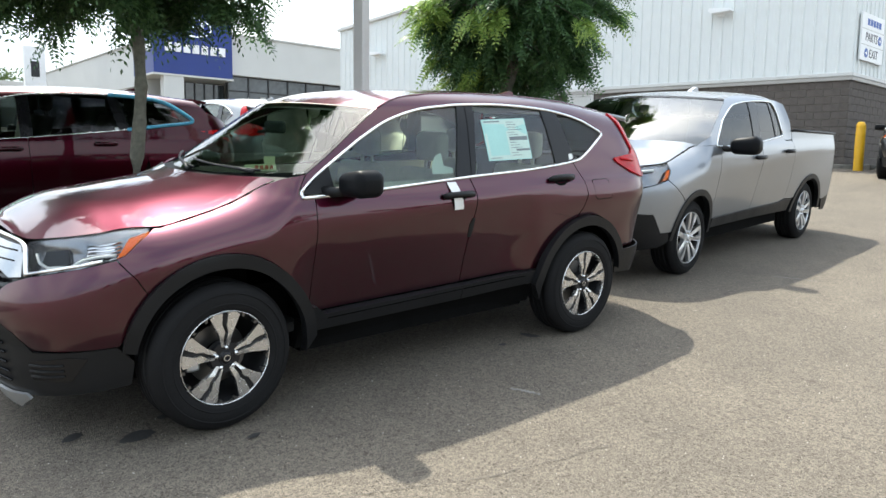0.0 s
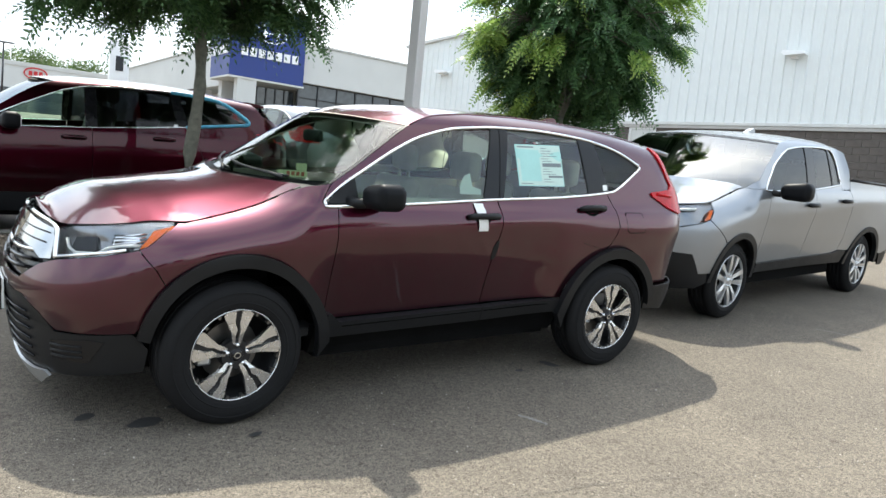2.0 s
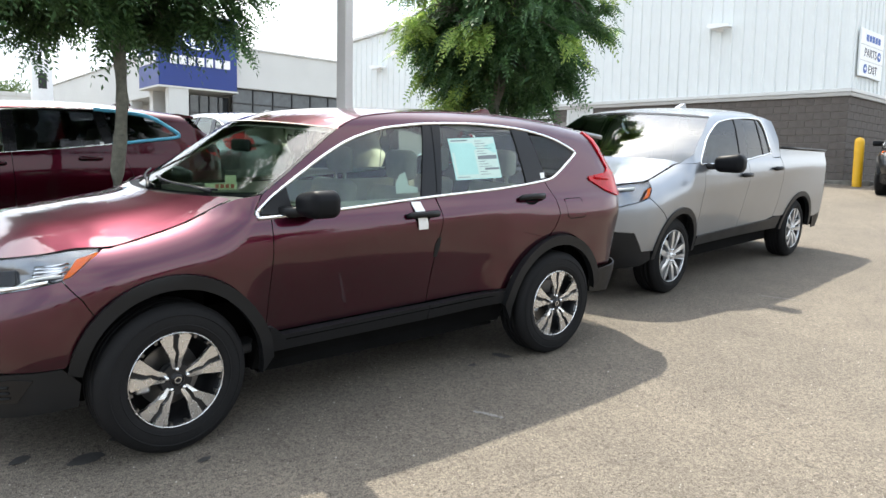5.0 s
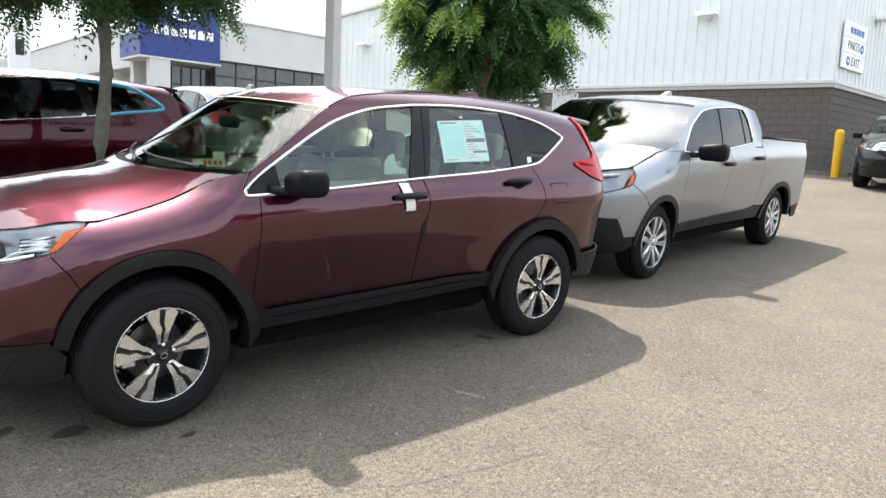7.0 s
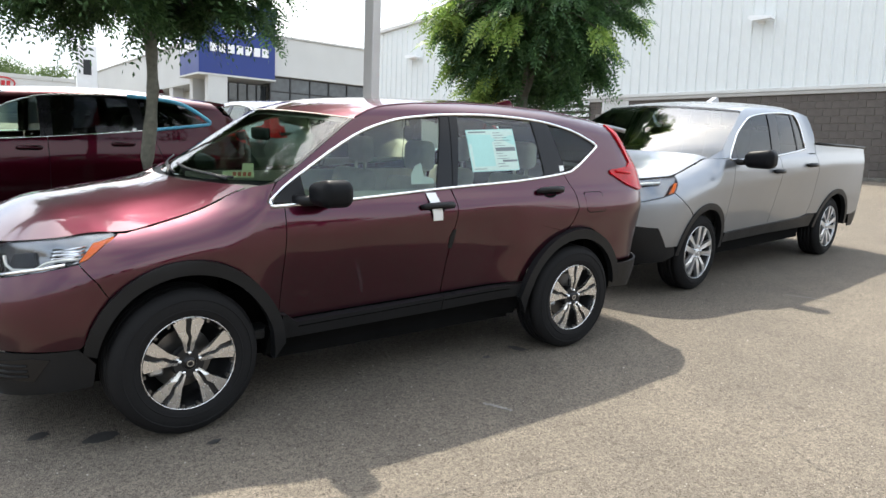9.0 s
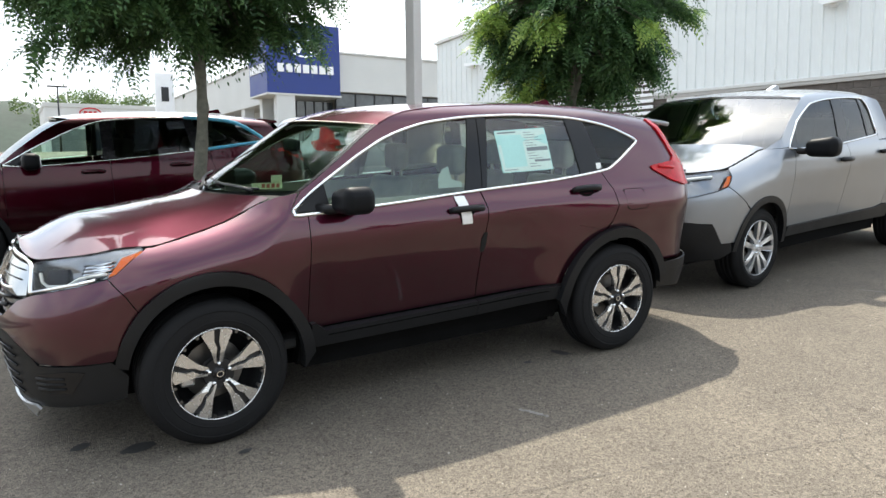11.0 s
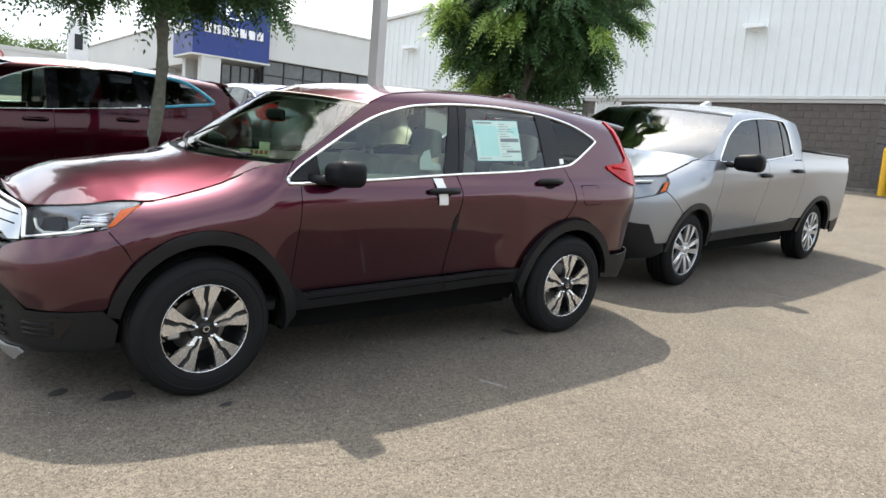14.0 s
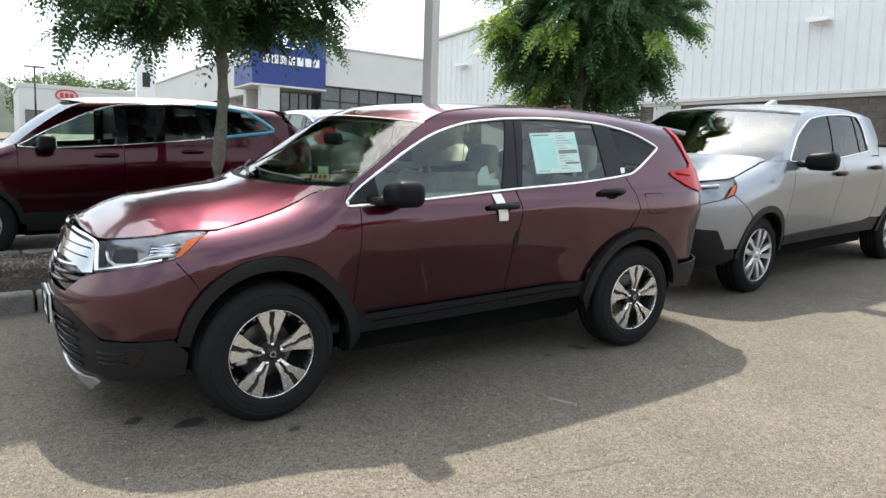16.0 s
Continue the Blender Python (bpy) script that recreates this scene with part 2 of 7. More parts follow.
M["sign_white"] = mat("white_sign_face", (0.85, 0.86, 0.86), 0.4, 0, 0.04, 3, 30)
M["sign_blue_ink"] = mat("blue_sign_ink", (0.05, 0.12, 0.4), 0.5, 0, 0.05, 8, 60)
M["sign_dark"] = mat("dark_sign_ink", (0.06, 0.065, 0.075), 0.5, 0, 0.05, 8, 60)
M["mullion"] = mat("dark_mullion", (0.03, 0.031, 0.033), 0.4, 0.3, 0.1, 4, 40)
M["shop_glass"] = mat("shop_glass", (0.055, 0.064, 0.07), 0.05, 0, 0.5, 0.5, 3, 0, 0.6)
M["yellow"] = mat("yellow_bollard_plastic", (0.72, 0.4, 0.012), 0.45, 0, 0.07, 5, 60, 0.05)
M["pole"] = mat("pale_pole_paint", (0.56, 0.545, 0.52), 0.5, 0, 0.06, 3, 60)
M["bark"] = mat("bark", (0.14, 0.135, 0.105), 0.95, 0, 0.4, 22, 130, 1.0)
M["red_logo"] = mat("red_sign", (0.5, 0.015, 0.02), 0.4, 0, 0.05, 4, 30)


def leaf_mat(name, lo, hi):
    m, n, l, b = nodes_of(name)
    g = n.new("ShaderNodeNewGeometry")
    r = n.new("ShaderNodeValToRGB")
    r.color_ramp.elements[0].color, r.color_ramp.elements[1].color = (*lo, 1), (*hi, 1)
    l.new(g.outputs["Random Per Island"], r.inputs[0])
    l.new(r.outputs[0], b.inputs["Base Color"])
    b.inputs["Roughness"].default_value = 0.5
    tl, ad = n.new("ShaderNodeBsdfTranslucent"), n.new("ShaderNodeMixShader")
    l.new(r.outputs[0], tl.inputs["Color"])
    ad.inputs[0].default_value = 0.45
    l.new(b.outputs[0], ad.inputs[1])
    l.new(tl.outputs[0], ad.inputs[2])
    l.new(ad.outputs[0], n["Material Output"].inputs[0])
    return m


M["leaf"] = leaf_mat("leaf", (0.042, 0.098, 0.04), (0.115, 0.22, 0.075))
# yellow-green for crown edges: sunlight on and through them is put into the colour
M["lit_edge_leaf"] = leaf_mat("lit_edge_leaf", (0.15, 0.27, 0.05), (0.36, 0.48, 0.11))
M["far_leaf"] = leaf_mat("far_leaf", (0.06, 0.1, 0.035), (0.13, 0.19, 0.06))
M["hill"] = mat("wooded_hill", (0.022, 0.036, 0.026), 0.95, 0, 0.35, 0.05, 0.4, 0.0)

# ==== mesh helpers


def mesh_of(name, bm, material, smooth=True):
    me = bpy.data.meshes.new(name)
    bm.to_mesh(me)
    bm.free()
    me.materials.append(M[material])
    if smooth:
        me.shade_smooth()
    return me


def part(name, bm, material, parent=None, label="", smooth=False, m=None):
    ob = new(name, mesh_of(name, bm, material, smooth))
    if parent is not None:
        ob.parent = parent
    if m is not None:
        ob.matrix_basis = m
    if label:
        ob["label"] = label
    return ob


def empty(name, m, label, category, group="", kind=""):
    ob = new(name)
    ob.matrix_basis = m
    return tagged(ob, label, category, group, kind)


def box(bm, x0, x1, y0, y1, z0, z1, bevel=0.0, seg=2):
    r = bmesh.ops.create_cube(bm, size=1.0)
    vs = r["verts"]
    for v in vs:
        v.co = Vector((x0 if v.co.x < 0 else x1, y0 if v.co.y < 0 else y1, z0 if v.co.z < 0 else z1))
    if bevel:
        bmesh.ops.bevel(bm, geom=list({e for v in vs for e in v.link_edges}), offset=bevel, segments=seg, affect="EDGES", profile=0.5)
    return bm


def boxed(*a, **k):
    return box(bmesh.new(), *a, **k)


def lathe(bm, prof, n=32, m=None, a0=0.0, a1=2 * math.pi):
    """Turn a profile of (radius, height) round the y axis."""
    full = abs(a1 - a0 - 2 * math.pi) < 1e-6
    k = n if full else n + 1
    rings = []
    for i in range(k):
        a = a0 + (a1 - a0) * i / n
        ring = [bm.verts.new(Vector((r * math.cos(a), h, r * math.sin(a)))) for r, h in prof]
        rings.append(ring)
    for i in range(n):
        p, q = rings[i], rings[(i + 1) % k]
        for j in range(len(prof) - 1):
            bm.faces.new((p[j], p[j + 1], q[j + 1], q[j]))
    if m is not None:
        bmesh.ops.transform(bm, matrix=m, verts=[v for r in rings for v in r])
    return bm


def tube(bm, pts, radii, n=8):
    """A tube along points, with a radius at each."""
    pts = [Vector(p) for p in pts]
    rings = []
    for i, p in enumerate(pts):
        d = (pts[min(i + 1, len(pts) - 1)] - pts[max(i - 1, 0)]).normalized()
        q = d.to_track_quat("Z", "Y")
        r = radii[i] if hasattr(radii, "__len__") else radii
        rings.append([bm.verts.new(p + q @ Vector((r * math.cos(2 * math.pi * k / n), r * math.sin(2 * math.pi * k / n), 0))) for k in range(n)])
    for a, b in zip(rings, rings[1:]):
        for k in range(n):
            bm.faces.new((a[k], a[(k + 1) % n], b[(k + 1) % n], b[k]))
    bm.faces.new(rings[0][::-1])
    bm.faces.new(rings[-1])
    return bm


def prism(bm, outline, y0, y1):
    """A plate: a closed outline of (x, z), from y0 to y1."""
    a = [bm.verts.new((x, y0, z)) for x, z in outline]
    b = [bm.verts.new((x, y1, z)) for x, z in outline]
    n = len(outline)
    bm.faces.new(a)
    bm.faces.new(b[::-1])
    for i in range(n):
        bm.faces.new((a[i], b[i], b[(i + 1) % n], a[(i + 1) % n]))
    bmesh.ops.recalc_face_normals(bm, faces=bm.faces[:])
    return bm


def grid_mesh(bm, fn, nu, nv):
    vs = [[bm.verts.new(fn(i / nu, j / nv)) for j in range(nv + 1)] for i in range(nu + 1)]
    for i in range(nu):
        for j in range(nv):
            bm.faces.new((vs[i][j], vs[i + 1][j], vs[i + 1][j + 1], vs[i][j + 1]))
    return bm


def smooth01(a, b, x):
    t = np.clip((np.asarray(x, float) - a) / (b - a), 0, 1)
    return t * t * (3 - 2 * t)


def lot_z(x, y):
    """Height over the lot's own plane: flat by the cars, rising towards the building."""
    return float(0.014 * smooth01(3.4, 4.5, x) + 0.37 * smooth01(9.5, 17.0, x))


def ground_z(x, y):
    """Upright height of the ground."""
    p = (0.0413 * x + 0.0563 * y) / 0.9976
    p = 7.0 * math.tanh(p / 7.0) if p > 0 else 4.0 * math.tanh(p / 4.0)
    return p + lot_z(x, y)


# ==== ground


def axis(lim, fine, step):
    a = list(np.arange(-fine, fine + 0.01, step))
    v = fine
    while v < lim:
        v *= 1.35
        a = [-v, *a, v]
    return a


def build_ground():
    bm = bmesh.new()
    xs, ys = [x + 6 for x in axis(1500, 16, 0.8)], [y + 4 for y in axis(1500, 16, 0.8)]
    vs = [[bm.verts.new((x, y, ground_z(x, y))) for y in ys] for x in xs]
    for i in range(len(xs) - 1):
        for j in range(len(ys) - 1):
            bm.faces.new((vs[i][j], vs[i + 1][j], vs[i + 1][j + 1], vs[i][j + 1]))
    g = part("ground", bm, "asphalt", smooth=True)
    tagged(g, "grey worn asphalt parking lot with pale grit", "parking lot", kind="structure")


build_ground()

# ==== parts building: split-face block base, ribbed white metal above
CORNER = Vector((18.684, 4.42, 0.0))
WALL_A = Matrix(((-0.2, -0.98, 0, CORNER.x), (0.98, -0.2, 0, CORNER.y), (0, 0, 1, 0), (0, 0, 0, 1)))      # x along, y outwards
WALL_B = Matrix(((-1.0, 0.03, 0, CORNER.x), (-0.03, -1.0, 0, CORNER.y), (0, 0, 1, 0), (0, 0, 0, 1)))     # runs to negative x
BASE, BRICK_TOP, TRIM_TOP = 1.47, 3.63, 3.83
COURSE = (BRICK_TOP - BASE) / 11


def rib_sheet(width, height):
    """One ribbed metal sheet, ribs every 0.3 m."""
    bm = bmesh.new()
    xs, n = [], int(round(width / 0.3))
    for i in range(n):
        x = i * width / n
        xs += [(x, 0.012), (x + 0.1, 0.012), (x + 0.115, 0.016), (x + 0.13, 0.012), (x + 0.235, 0.012), (x + 0.255, 0.045), (x + 0.28, 0.045)]
    xs.append((width, 0.012))
    lo = [bm.verts.new((x, y, 0)) for x, y in xs]
    hi = [bm.verts.new((x, y, height)) for x, y in xs]
    for i in range(len(xs) - 1):
        bm.faces.new((lo[i], hi[i], hi[i + 1], lo[i + 1]))
    return bm


def block_mesh(w, h):
    bm = boxed(0.004, w - 0.004, -0.05, 0.012, 0.004, h - 0.004, bevel=0.006, seg=1)
    for v in bm.verts:
        if v.co.y > 0:
            v.co.y += 0.006 * noise.noise(v.co * 40)
    return mesh_of("block", bm, "block", False)


def parts_building():
    length_a, length_b, top = 18.85, 26.0, 9.4
    wall_a = part("wall_west", boxed(0, length_a, -0.3, -0.02, -0.5, TRIM_TOP), "mortar", m=WALL_A)
    tagged(wall_a, "grey-brown split-face block wall base of building", "wall", kind="structure")
    wall_b = part("wall_south", boxed(-length_b, -0.02, -0.3, -0.02, -0.5, TRIM_TOP), "mortar", m=WALL_B)
    tagged(wall_b, "grey-brown split-face block wall base of building", "wall", kind="structure")
    upper_a = part("upper_wall_west", boxed(0.02, length_a, -0.3, 0.0, TRIM_TOP, 7.0), "white_metal", m=WALL_A)
    tagged(upper_a, "white ribbed metal cladding wall", "wall", kind="structure")
    bm = prism(bmesh.new(), [(0.02, 7.0), (length_a, 7.0 - 0.25), (9.4, 7.75), (0.02, 7.75)], -0.3, 0.0)
    part("gable", bm, "white_metal", upper_a)
    upper_b = part("upper_wall_south", boxed(-length_b, -0.03, -0.3, 0.0, TRIM_TOP, top - 1), "white_metal", m=WALL_B)
    tagged(upper_b, "white ribbed metal cladding wall", "wall", kind="structure")
    sheet = mesh_of("sheet", rib_sheet(0.9, 1.0), "white_metal", False)
    for wall, n, sx in ((upper_a, 21, 1), (upper_b, 12, -1)):
        for i in range(n):
            ob = new("cladding_sheet", sheet)
            ob.parent = wall
            x0 = 0.05 + i * 0.9
            if sx > 0:
                w = min(0.9, length_a - x0)
                ztop = 6.73 + 0.105 * (length_a - x0 - 0.45)
                ob.matrix_basis = Matrix.Translation((x0, 0, TRIM_TOP)) @ Matrix.Diagonal((w / 0.9, 1, ztop - TRIM_TOP, 1))
            else:
                ob.matrix_basis = Matrix.Translation((-x0 - 0.9, 0, TRIM_TOP)) @ Matrix.Diagonal((1, 1, 4.6, 1))
    # sloping eave of the gable
    bm = boxed(0, 1, -0.35, 0.12, 0, 0.12, bevel=0.01, seg=1)
    part("eave_trim", bm, "pale_trim", upper_a, m=Matrix.Translation((length_a + 0.1, 0, 6.72)) @ pose(0, 0, 0, 0, 6.0, 0) @ Matrix.Diagonal((-19.1, 1, 1, 1)))
    part("corner_trim", boxed(-0.02, 0.1, -0.05, 0.055, TRIM_TOP, 8.6), "white_metal", upper_a)
    for wall, x0, x1 in ((wall_a, -0.04, length_a), (wall_b, -length_b, 0.03)):
        part("cap", boxed(x0, x1, -0.02, 0.055, BRICK_TOP, BRICK_TOP + 0.1, bevel=0.008, seg=1), "cap_metal", wall)
        part("drip_trim", boxed(x0, x1, -0.02, 0.07, BRICK_TOP + 0.104, TRIM_TOP, bevel=0.01, seg=1), "pale_trim", wall)
    # blocks, course by course
    full, half = block_mesh(0.4, COURSE), block_mesh(0.2, COURSE)
    rest = {wall_a: bmesh.new(), wall_b: bmesh.new()}
    for wall, n_near, n_all, sx in ((wall_a, 5.2, 10.8, 1), (wall_b, 4.4, 12.0, -1)):
        for c in range(-3, 11):
            x = 0.0
            k = 0
            while x < n_all:
                w = 0.2 if (k == 0 and c % 2) else 0.4
                px = x if sx > 0 else -x - w
                z = BASE + c * COURSE
                if 7.0 < x + w / 2 < 8.3 and sx > 0 and c < 10:
                    pass
                elif x < n_near and c >= 0:
                    ob = new("block", full if w == 0.4 else half)
                    ob.parent = wall
                    ob.location = (px, -0.012, z)
                else:
                    box(rest[wall], px + 0.004, px + w - 0.004, -0.06, 0.0, z + 0.004, z + COURSE - 0.004)
                x += w
                k += 1
    for wall, bm in rest.items():
        ob = part("blocks", bm, "block", wall)
        tagged(ob, kind="stuff")
    # service door and wall lamps
    door = part("door_1", boxed(7.3, 8.06, -0.05, 0.02, 1.35, 3.58, bevel=0.01, seg=1), "stucco_grey", m=WALL_A)
    tagged(door, "pale grey steel service door with narrow glass", "door", kind="structure")
    part("door_frame", boxed(7.22, 7.3, -0.05, 0.035, 1.3, 3.66), "pale_trim", door)
    part("door_frame", boxed(8.06, 8.14, -0.05, 0.035, 1.3, 3.66), "pale_trim", door)
    part("door_frame", boxed(7.22, 8.14, -0.05, 0.034, 3.58, 3.68), "pale_trim", door)
    part("pane", boxed(7.8, 7.93, 0.0, 0.024, 2.6, 3.15), "shop_glass", door)
    for x, z in ((3.32, 5.68), (16.6, 5.62)):
        lamp = empty("wall_lamp", WALL_A @ Matrix.Translation((x, 0.05, z)), "white cut-off wall lamp on metal cladding", "lamp", "wall lamps")
        part("bracket", boxed(-0.09, 0.09, 0, 0.12, -0.1, 0.1, bevel=0.015), "sign_white", lamp)
        part("lamp_head", prism(bmesh.new(), [(-0.33, -0.02), (-0.3, 0.05), (0.26, 0.1), (0.3, 0.02), (0.2, -0.05)], 0.05, 0.34), "sign_white", lamp)
    lamp = empty("wall_lamp", WALL_B @ Matrix.Translation((-2.7, 0.05, 5.75)), "white cut-off wall lamp on metal cladding", "lamp", "wall lamps")
    part("bracket", boxed(-0.09, 0.09, 0, 0.12, -0.1, 0.1, bevel=0.015), "sign_white", lamp)
    part("lamp_head", boxed(-0.3, 0.3, 0.05, 0.34, -0.05, 0.08, bevel=0.02), "sign_white", lamp)


parts_building()


def text_mesh(body, size, material, depth=0.004):
    cu = bpy.data.curves.new("lettering", "FONT")
    cu.body, cu.size, cu.extrude, cu.align_x, cu.align_y = body, size, depth, "CENTER", "CENTER"
    ob = new("lettering", cu)
    dg = bpy.context.evaluated_depsgraph_get()
    me = bpy.data.meshes.new_from_object(ob.evaluated_get(dg))
    bpy.data.objects.remove(ob)
    me.materials.clear()
    me.materials.append(M[material])
    return me


def lettering(name, body, size, material, parent, x, y, z, flip=True, depth=0.004, stretch=1.0):
    """Letters that stand upright and face +y."""
    ob = new(name, text_mesh(body, size, material, depth))
    ob.parent = parent
    ob.matrix_basis = Matrix.Translation((x, y, z)) @ pose(0, 0, 0, 90, 0, 180) @ Matrix.Diagonal((stretch, 1, 1, 1))
    return ob


def ring_shape(bm, rx, rz, t, y0, y1, n=28):
    for i in range(n):
        a, b = 2 * math.pi * i / n, 2 * math.pi * (i + 1) / n
        q = [(rx * math.cos(a), rz * math.sin(a)), (rx * math.cos(b), rz * math.sin(b)), ((rx - t) * math.cos(b), (rz - t) * math.sin(b)), ((rx - t) * math.cos(a), (rz - t) * math.sin(a))]
        prism(bm, q, y0, y1)
    return bm


def parts_sign():
    s = empty("wall_sign", WALL_B @ Matrix.Translation((-1.05, 0.055, 4.77)), "white wall sign reading parts and exit", "sign")
    part("panel", boxed(-0.82, 0.82, 0, 0.05, -0.6, 0.6, bevel=0.006, seg=1), "sign_white", s)
    for z in (0.2, -0.2):
        part("divider", boxed(-0.8, 0.8, 0.05, 0.053, z - 0.008, z + 0.008), "stucco_grey", s)
    for i in range(5):
        part("brand_bar", boxed(0.45 - i * 0.21 - 0.16, 0.45 - i * 0.21, 0.05, 0.056, 0.31, 0.47), "sign_blue_ink", s, "blue bar in place of lettering")
    lettering("lettering", "PARTS", 0.31, "sign_dark", s, 0.1, 0.052, 0.0)
    lettering("lettering", "EXIT", 0.31, "sign_dark", s, -0.12, 0.052, -0.4)
    for x, z in ((-0.52, 0.0), (0.42, -0.4)):
        part("arrow_disc", lathe(bmesh.new(), [(0.001, 0.058), (0.12, 0.058), (0.12, 0.05)], 20, Matrix.Translation((x, 0, z))), "sign_blue_ink", s, "blue disc with white arrow")
        part("arrow", prism(bmesh.new(), [(x - 0.07, z), (x, z + 0.06), (x, z + 0.02), (x + 0.07, z + 0.02), (x + 0.07, z - 0.02), (x, z - 0.02), (x, z - 0.06)], 0.058, 0.06), "sign_white", s)


parts_sign()

# kerbed walk at the foot of the building
for m, x0, x1 in ((WALL_A, -0.7, 12.0), (WALL_B, -14.0, 0.0)):
    walkway = part("pavement", boxed(x0, x1, 0.0, 0.62, 0.6, BASE, bevel=0.02), "kerb", m=m)
    tagged(walkway, "pale concrete kerbed walk along the building", "pavement", kind="structure")


def bollard():
    b = empty("bollard", Matrix.Translation((17.66, 3.70, 1.28)), "bright yellow domed plastic bollard by building corner", "bollard")
    prof = [(0.108, 0.0), (0.108, 1.1), (0.1, 1.15), (0.08, 1.19), (0.045, 1.215), (0.001, 1.222)]
    part("sleeve", lathe(bmesh.new(), prof, 28, pose(0, 0, 0, 90, 0, 0)), "yellow", b, smooth=True)
    part("footing", lathe(bmesh.new(), [(0.2, -0.1), (0.2, 0.02), (0.108, 0.03)], 24, pose(0, 0, 0, 90, 0, 0)), "kerb", b)


bollard()

# ==== far dealership: white blocks, glazed fronts, blue sign tower
DEAL = Matrix(((0.995, -0.1, 0, 14.8), (-0.04, 0.995, 0, 43.77), (0, 0, 1, 0), (0, 0, 0, 1)))   # x along the front, y away


def dealership():
    d = empty("car_dealership", DEAL, "white stucco car dealership with dark glazed front", "building")
    part("wall", boxed(4.6, 24, 0.5, 30, 7.25, 9.9, bevel=0.03, seg=1), "stucco", d)
    part("parapet", boxed(4.5, 24.1, 0.4, 30.1, 9.9, 10.02), "stucco_grey", d)
    part("side_wall", boxed(1.0, 4.6, 3.6, 40, 6.7, 9.7, bevel=0.03, seg=1), "stucco", d)
    part("side_parapet", boxed(0.9, 4.5, 3.5, 40.1, 9.7, 9.8), "stucco_grey", d)
    part("inner_wall", boxed(5.5, 23, 3.0, 29, 2.0, 7.25), "stucco_grey", d)
    part("side_inner", boxed(3.0, 5.4, 5.0, 39, 2.0, 6.7), "stucco_grey", d)
    for i in range(7):
        part("column", boxed(1.1, 1.9, 5.2 + i * 5.2, 6.0 + i * 5.2, 2.0, 6.7), "stucco", d)
    glass = part("glazing", boxed(4.75, 23.8, 0.9, 0.98, 3.0, 7.25), "shop_glass", d, "dark reflecting shop glazing")
    for i in range(13):
        part("mullion", boxed(4.7 + i * 1.55, 4.78 + i * 1.55, 0.82, 0.9, 3.0, 7.25), "mullion", glass)
    for z in (3.6, 4.9, 6.2, 7.17):
        part("transom", boxed(4.7, 23.8, 0.83, 0.9, z, z + 0.08), "mullion", glass)
    # entrance under the tower
    glass = part("entrance_glazing", boxed(0.9, 4.7, 1.6, 1.68, 3.0, 6.6), "shop_glass", d)
    for i in range(6):
        part("mullion", boxed(1.3 + i * 0.68, 1.36 + i * 0.68, 1.5, 1.6, 3.0, 6.6), "mullion", glass)
    for z in (4.2, 5.4):
        part("transom", boxed(0.9, 4.7, 1.52, 1.6, z, z + 0.07), "mullion", glass)
    for i in range(18):
        z = 3.0 + (i % 3) * 1.25
        part("pane_print", boxed(5.2 + i * 1.0, 5.6 + i * 1.0, 0.86, 0.89, z + 0.3, z + 0.42), "stucco_grey", glass)


def brand_tower():
    t = empty("brand_sign", DEAL, "deep blue sign tower with white brand shapes", "sign")
    part("tower", boxed(-0.6, 4.7, 0, 3.65, 6.9, 11.6, bevel=0.02, seg=1), "blue_sign", t)
    part("soffit", boxed(-0.65, 4.75, -0.05, 3.7, 6.78, 6.897), "stucco", t)
    for x, y in ((0.02, 0.02), (0.05, 3.0)):
        part("column", boxed(x, x + 1.3, y, y + 0.6, 2.0, 6.78), "stucco", t)
    # seven plain white bars in place of the lettering
    for i in range(7):
        part("brand_bar", boxed(0.12 + i * 0.6, 0.12 + i * 0.6 + 0.45, -0.08, -0.005, 8.3, 8.86, bevel=0.01, seg=1), "sign_white", t, "raised white bar in place of lettering")
        part("brand_bar", boxed(-0.68, -0.605, 0.35 + i * 0.44, 0.35 + i * 0.44 + 0.33, 8.3, 8.86, bevel=0.01, seg=1), "sign_white", t, "raised white bar in place of lettering")
    part("emblem_ring", ring_shape(bmesh.new(), 1.15, 0.62, 0.1, -0.08, -0.005), "chrome", t, m=Matrix.Translation((2.1, 0, 9.95)))
    part("emblem_bar", prism(bmesh.new(), [(1.75, 9.25), (1.95, 9.25), (2.1, 9.55), (2.6, 9.6), (2.75, 9.25), (2.95, 9.25), (2.95, 9.95), (2.75, 9.95), (2.55, 9.68), (2.1, 9.65), (1.95, 9.95), (1.75, 9.95)], -0.07, -0.005), "chrome", t, m=Matrix.Translation((-0.25, 0, 0.35)))


dealership()
brand_tower()

# ==== light pole and trees in the planted strip behind the car
pole = empty("light_pole", LOT @ Matrix.Translation((2.83, 3.1, 0.12)) @ LOT.to_3x3().inverted().to_4x4(), "square pale grey steel parking lot light pole", "lamp post")
part("shaft", boxed(-0.062, 0.062, -0.062, 0.062, 0.5, 5.7, bevel=0.008, seg=1), "pole", pole, m=pose(0, 0, 0, 0, 0, 20))
part("footing", lathe(bmesh.new(), [(0.001, 0.55), (0.26, 0.55), (0.28, 0.52), (0.28, -0.3)], 28, pose(0, 0, 0, 90, 0, 0)), "kerb", pole)
part("lamp_head", boxed(-0.25, 0.25, 0.1, 0.75, 5.55, 5.7, bevel=0.02), "pole", pole)


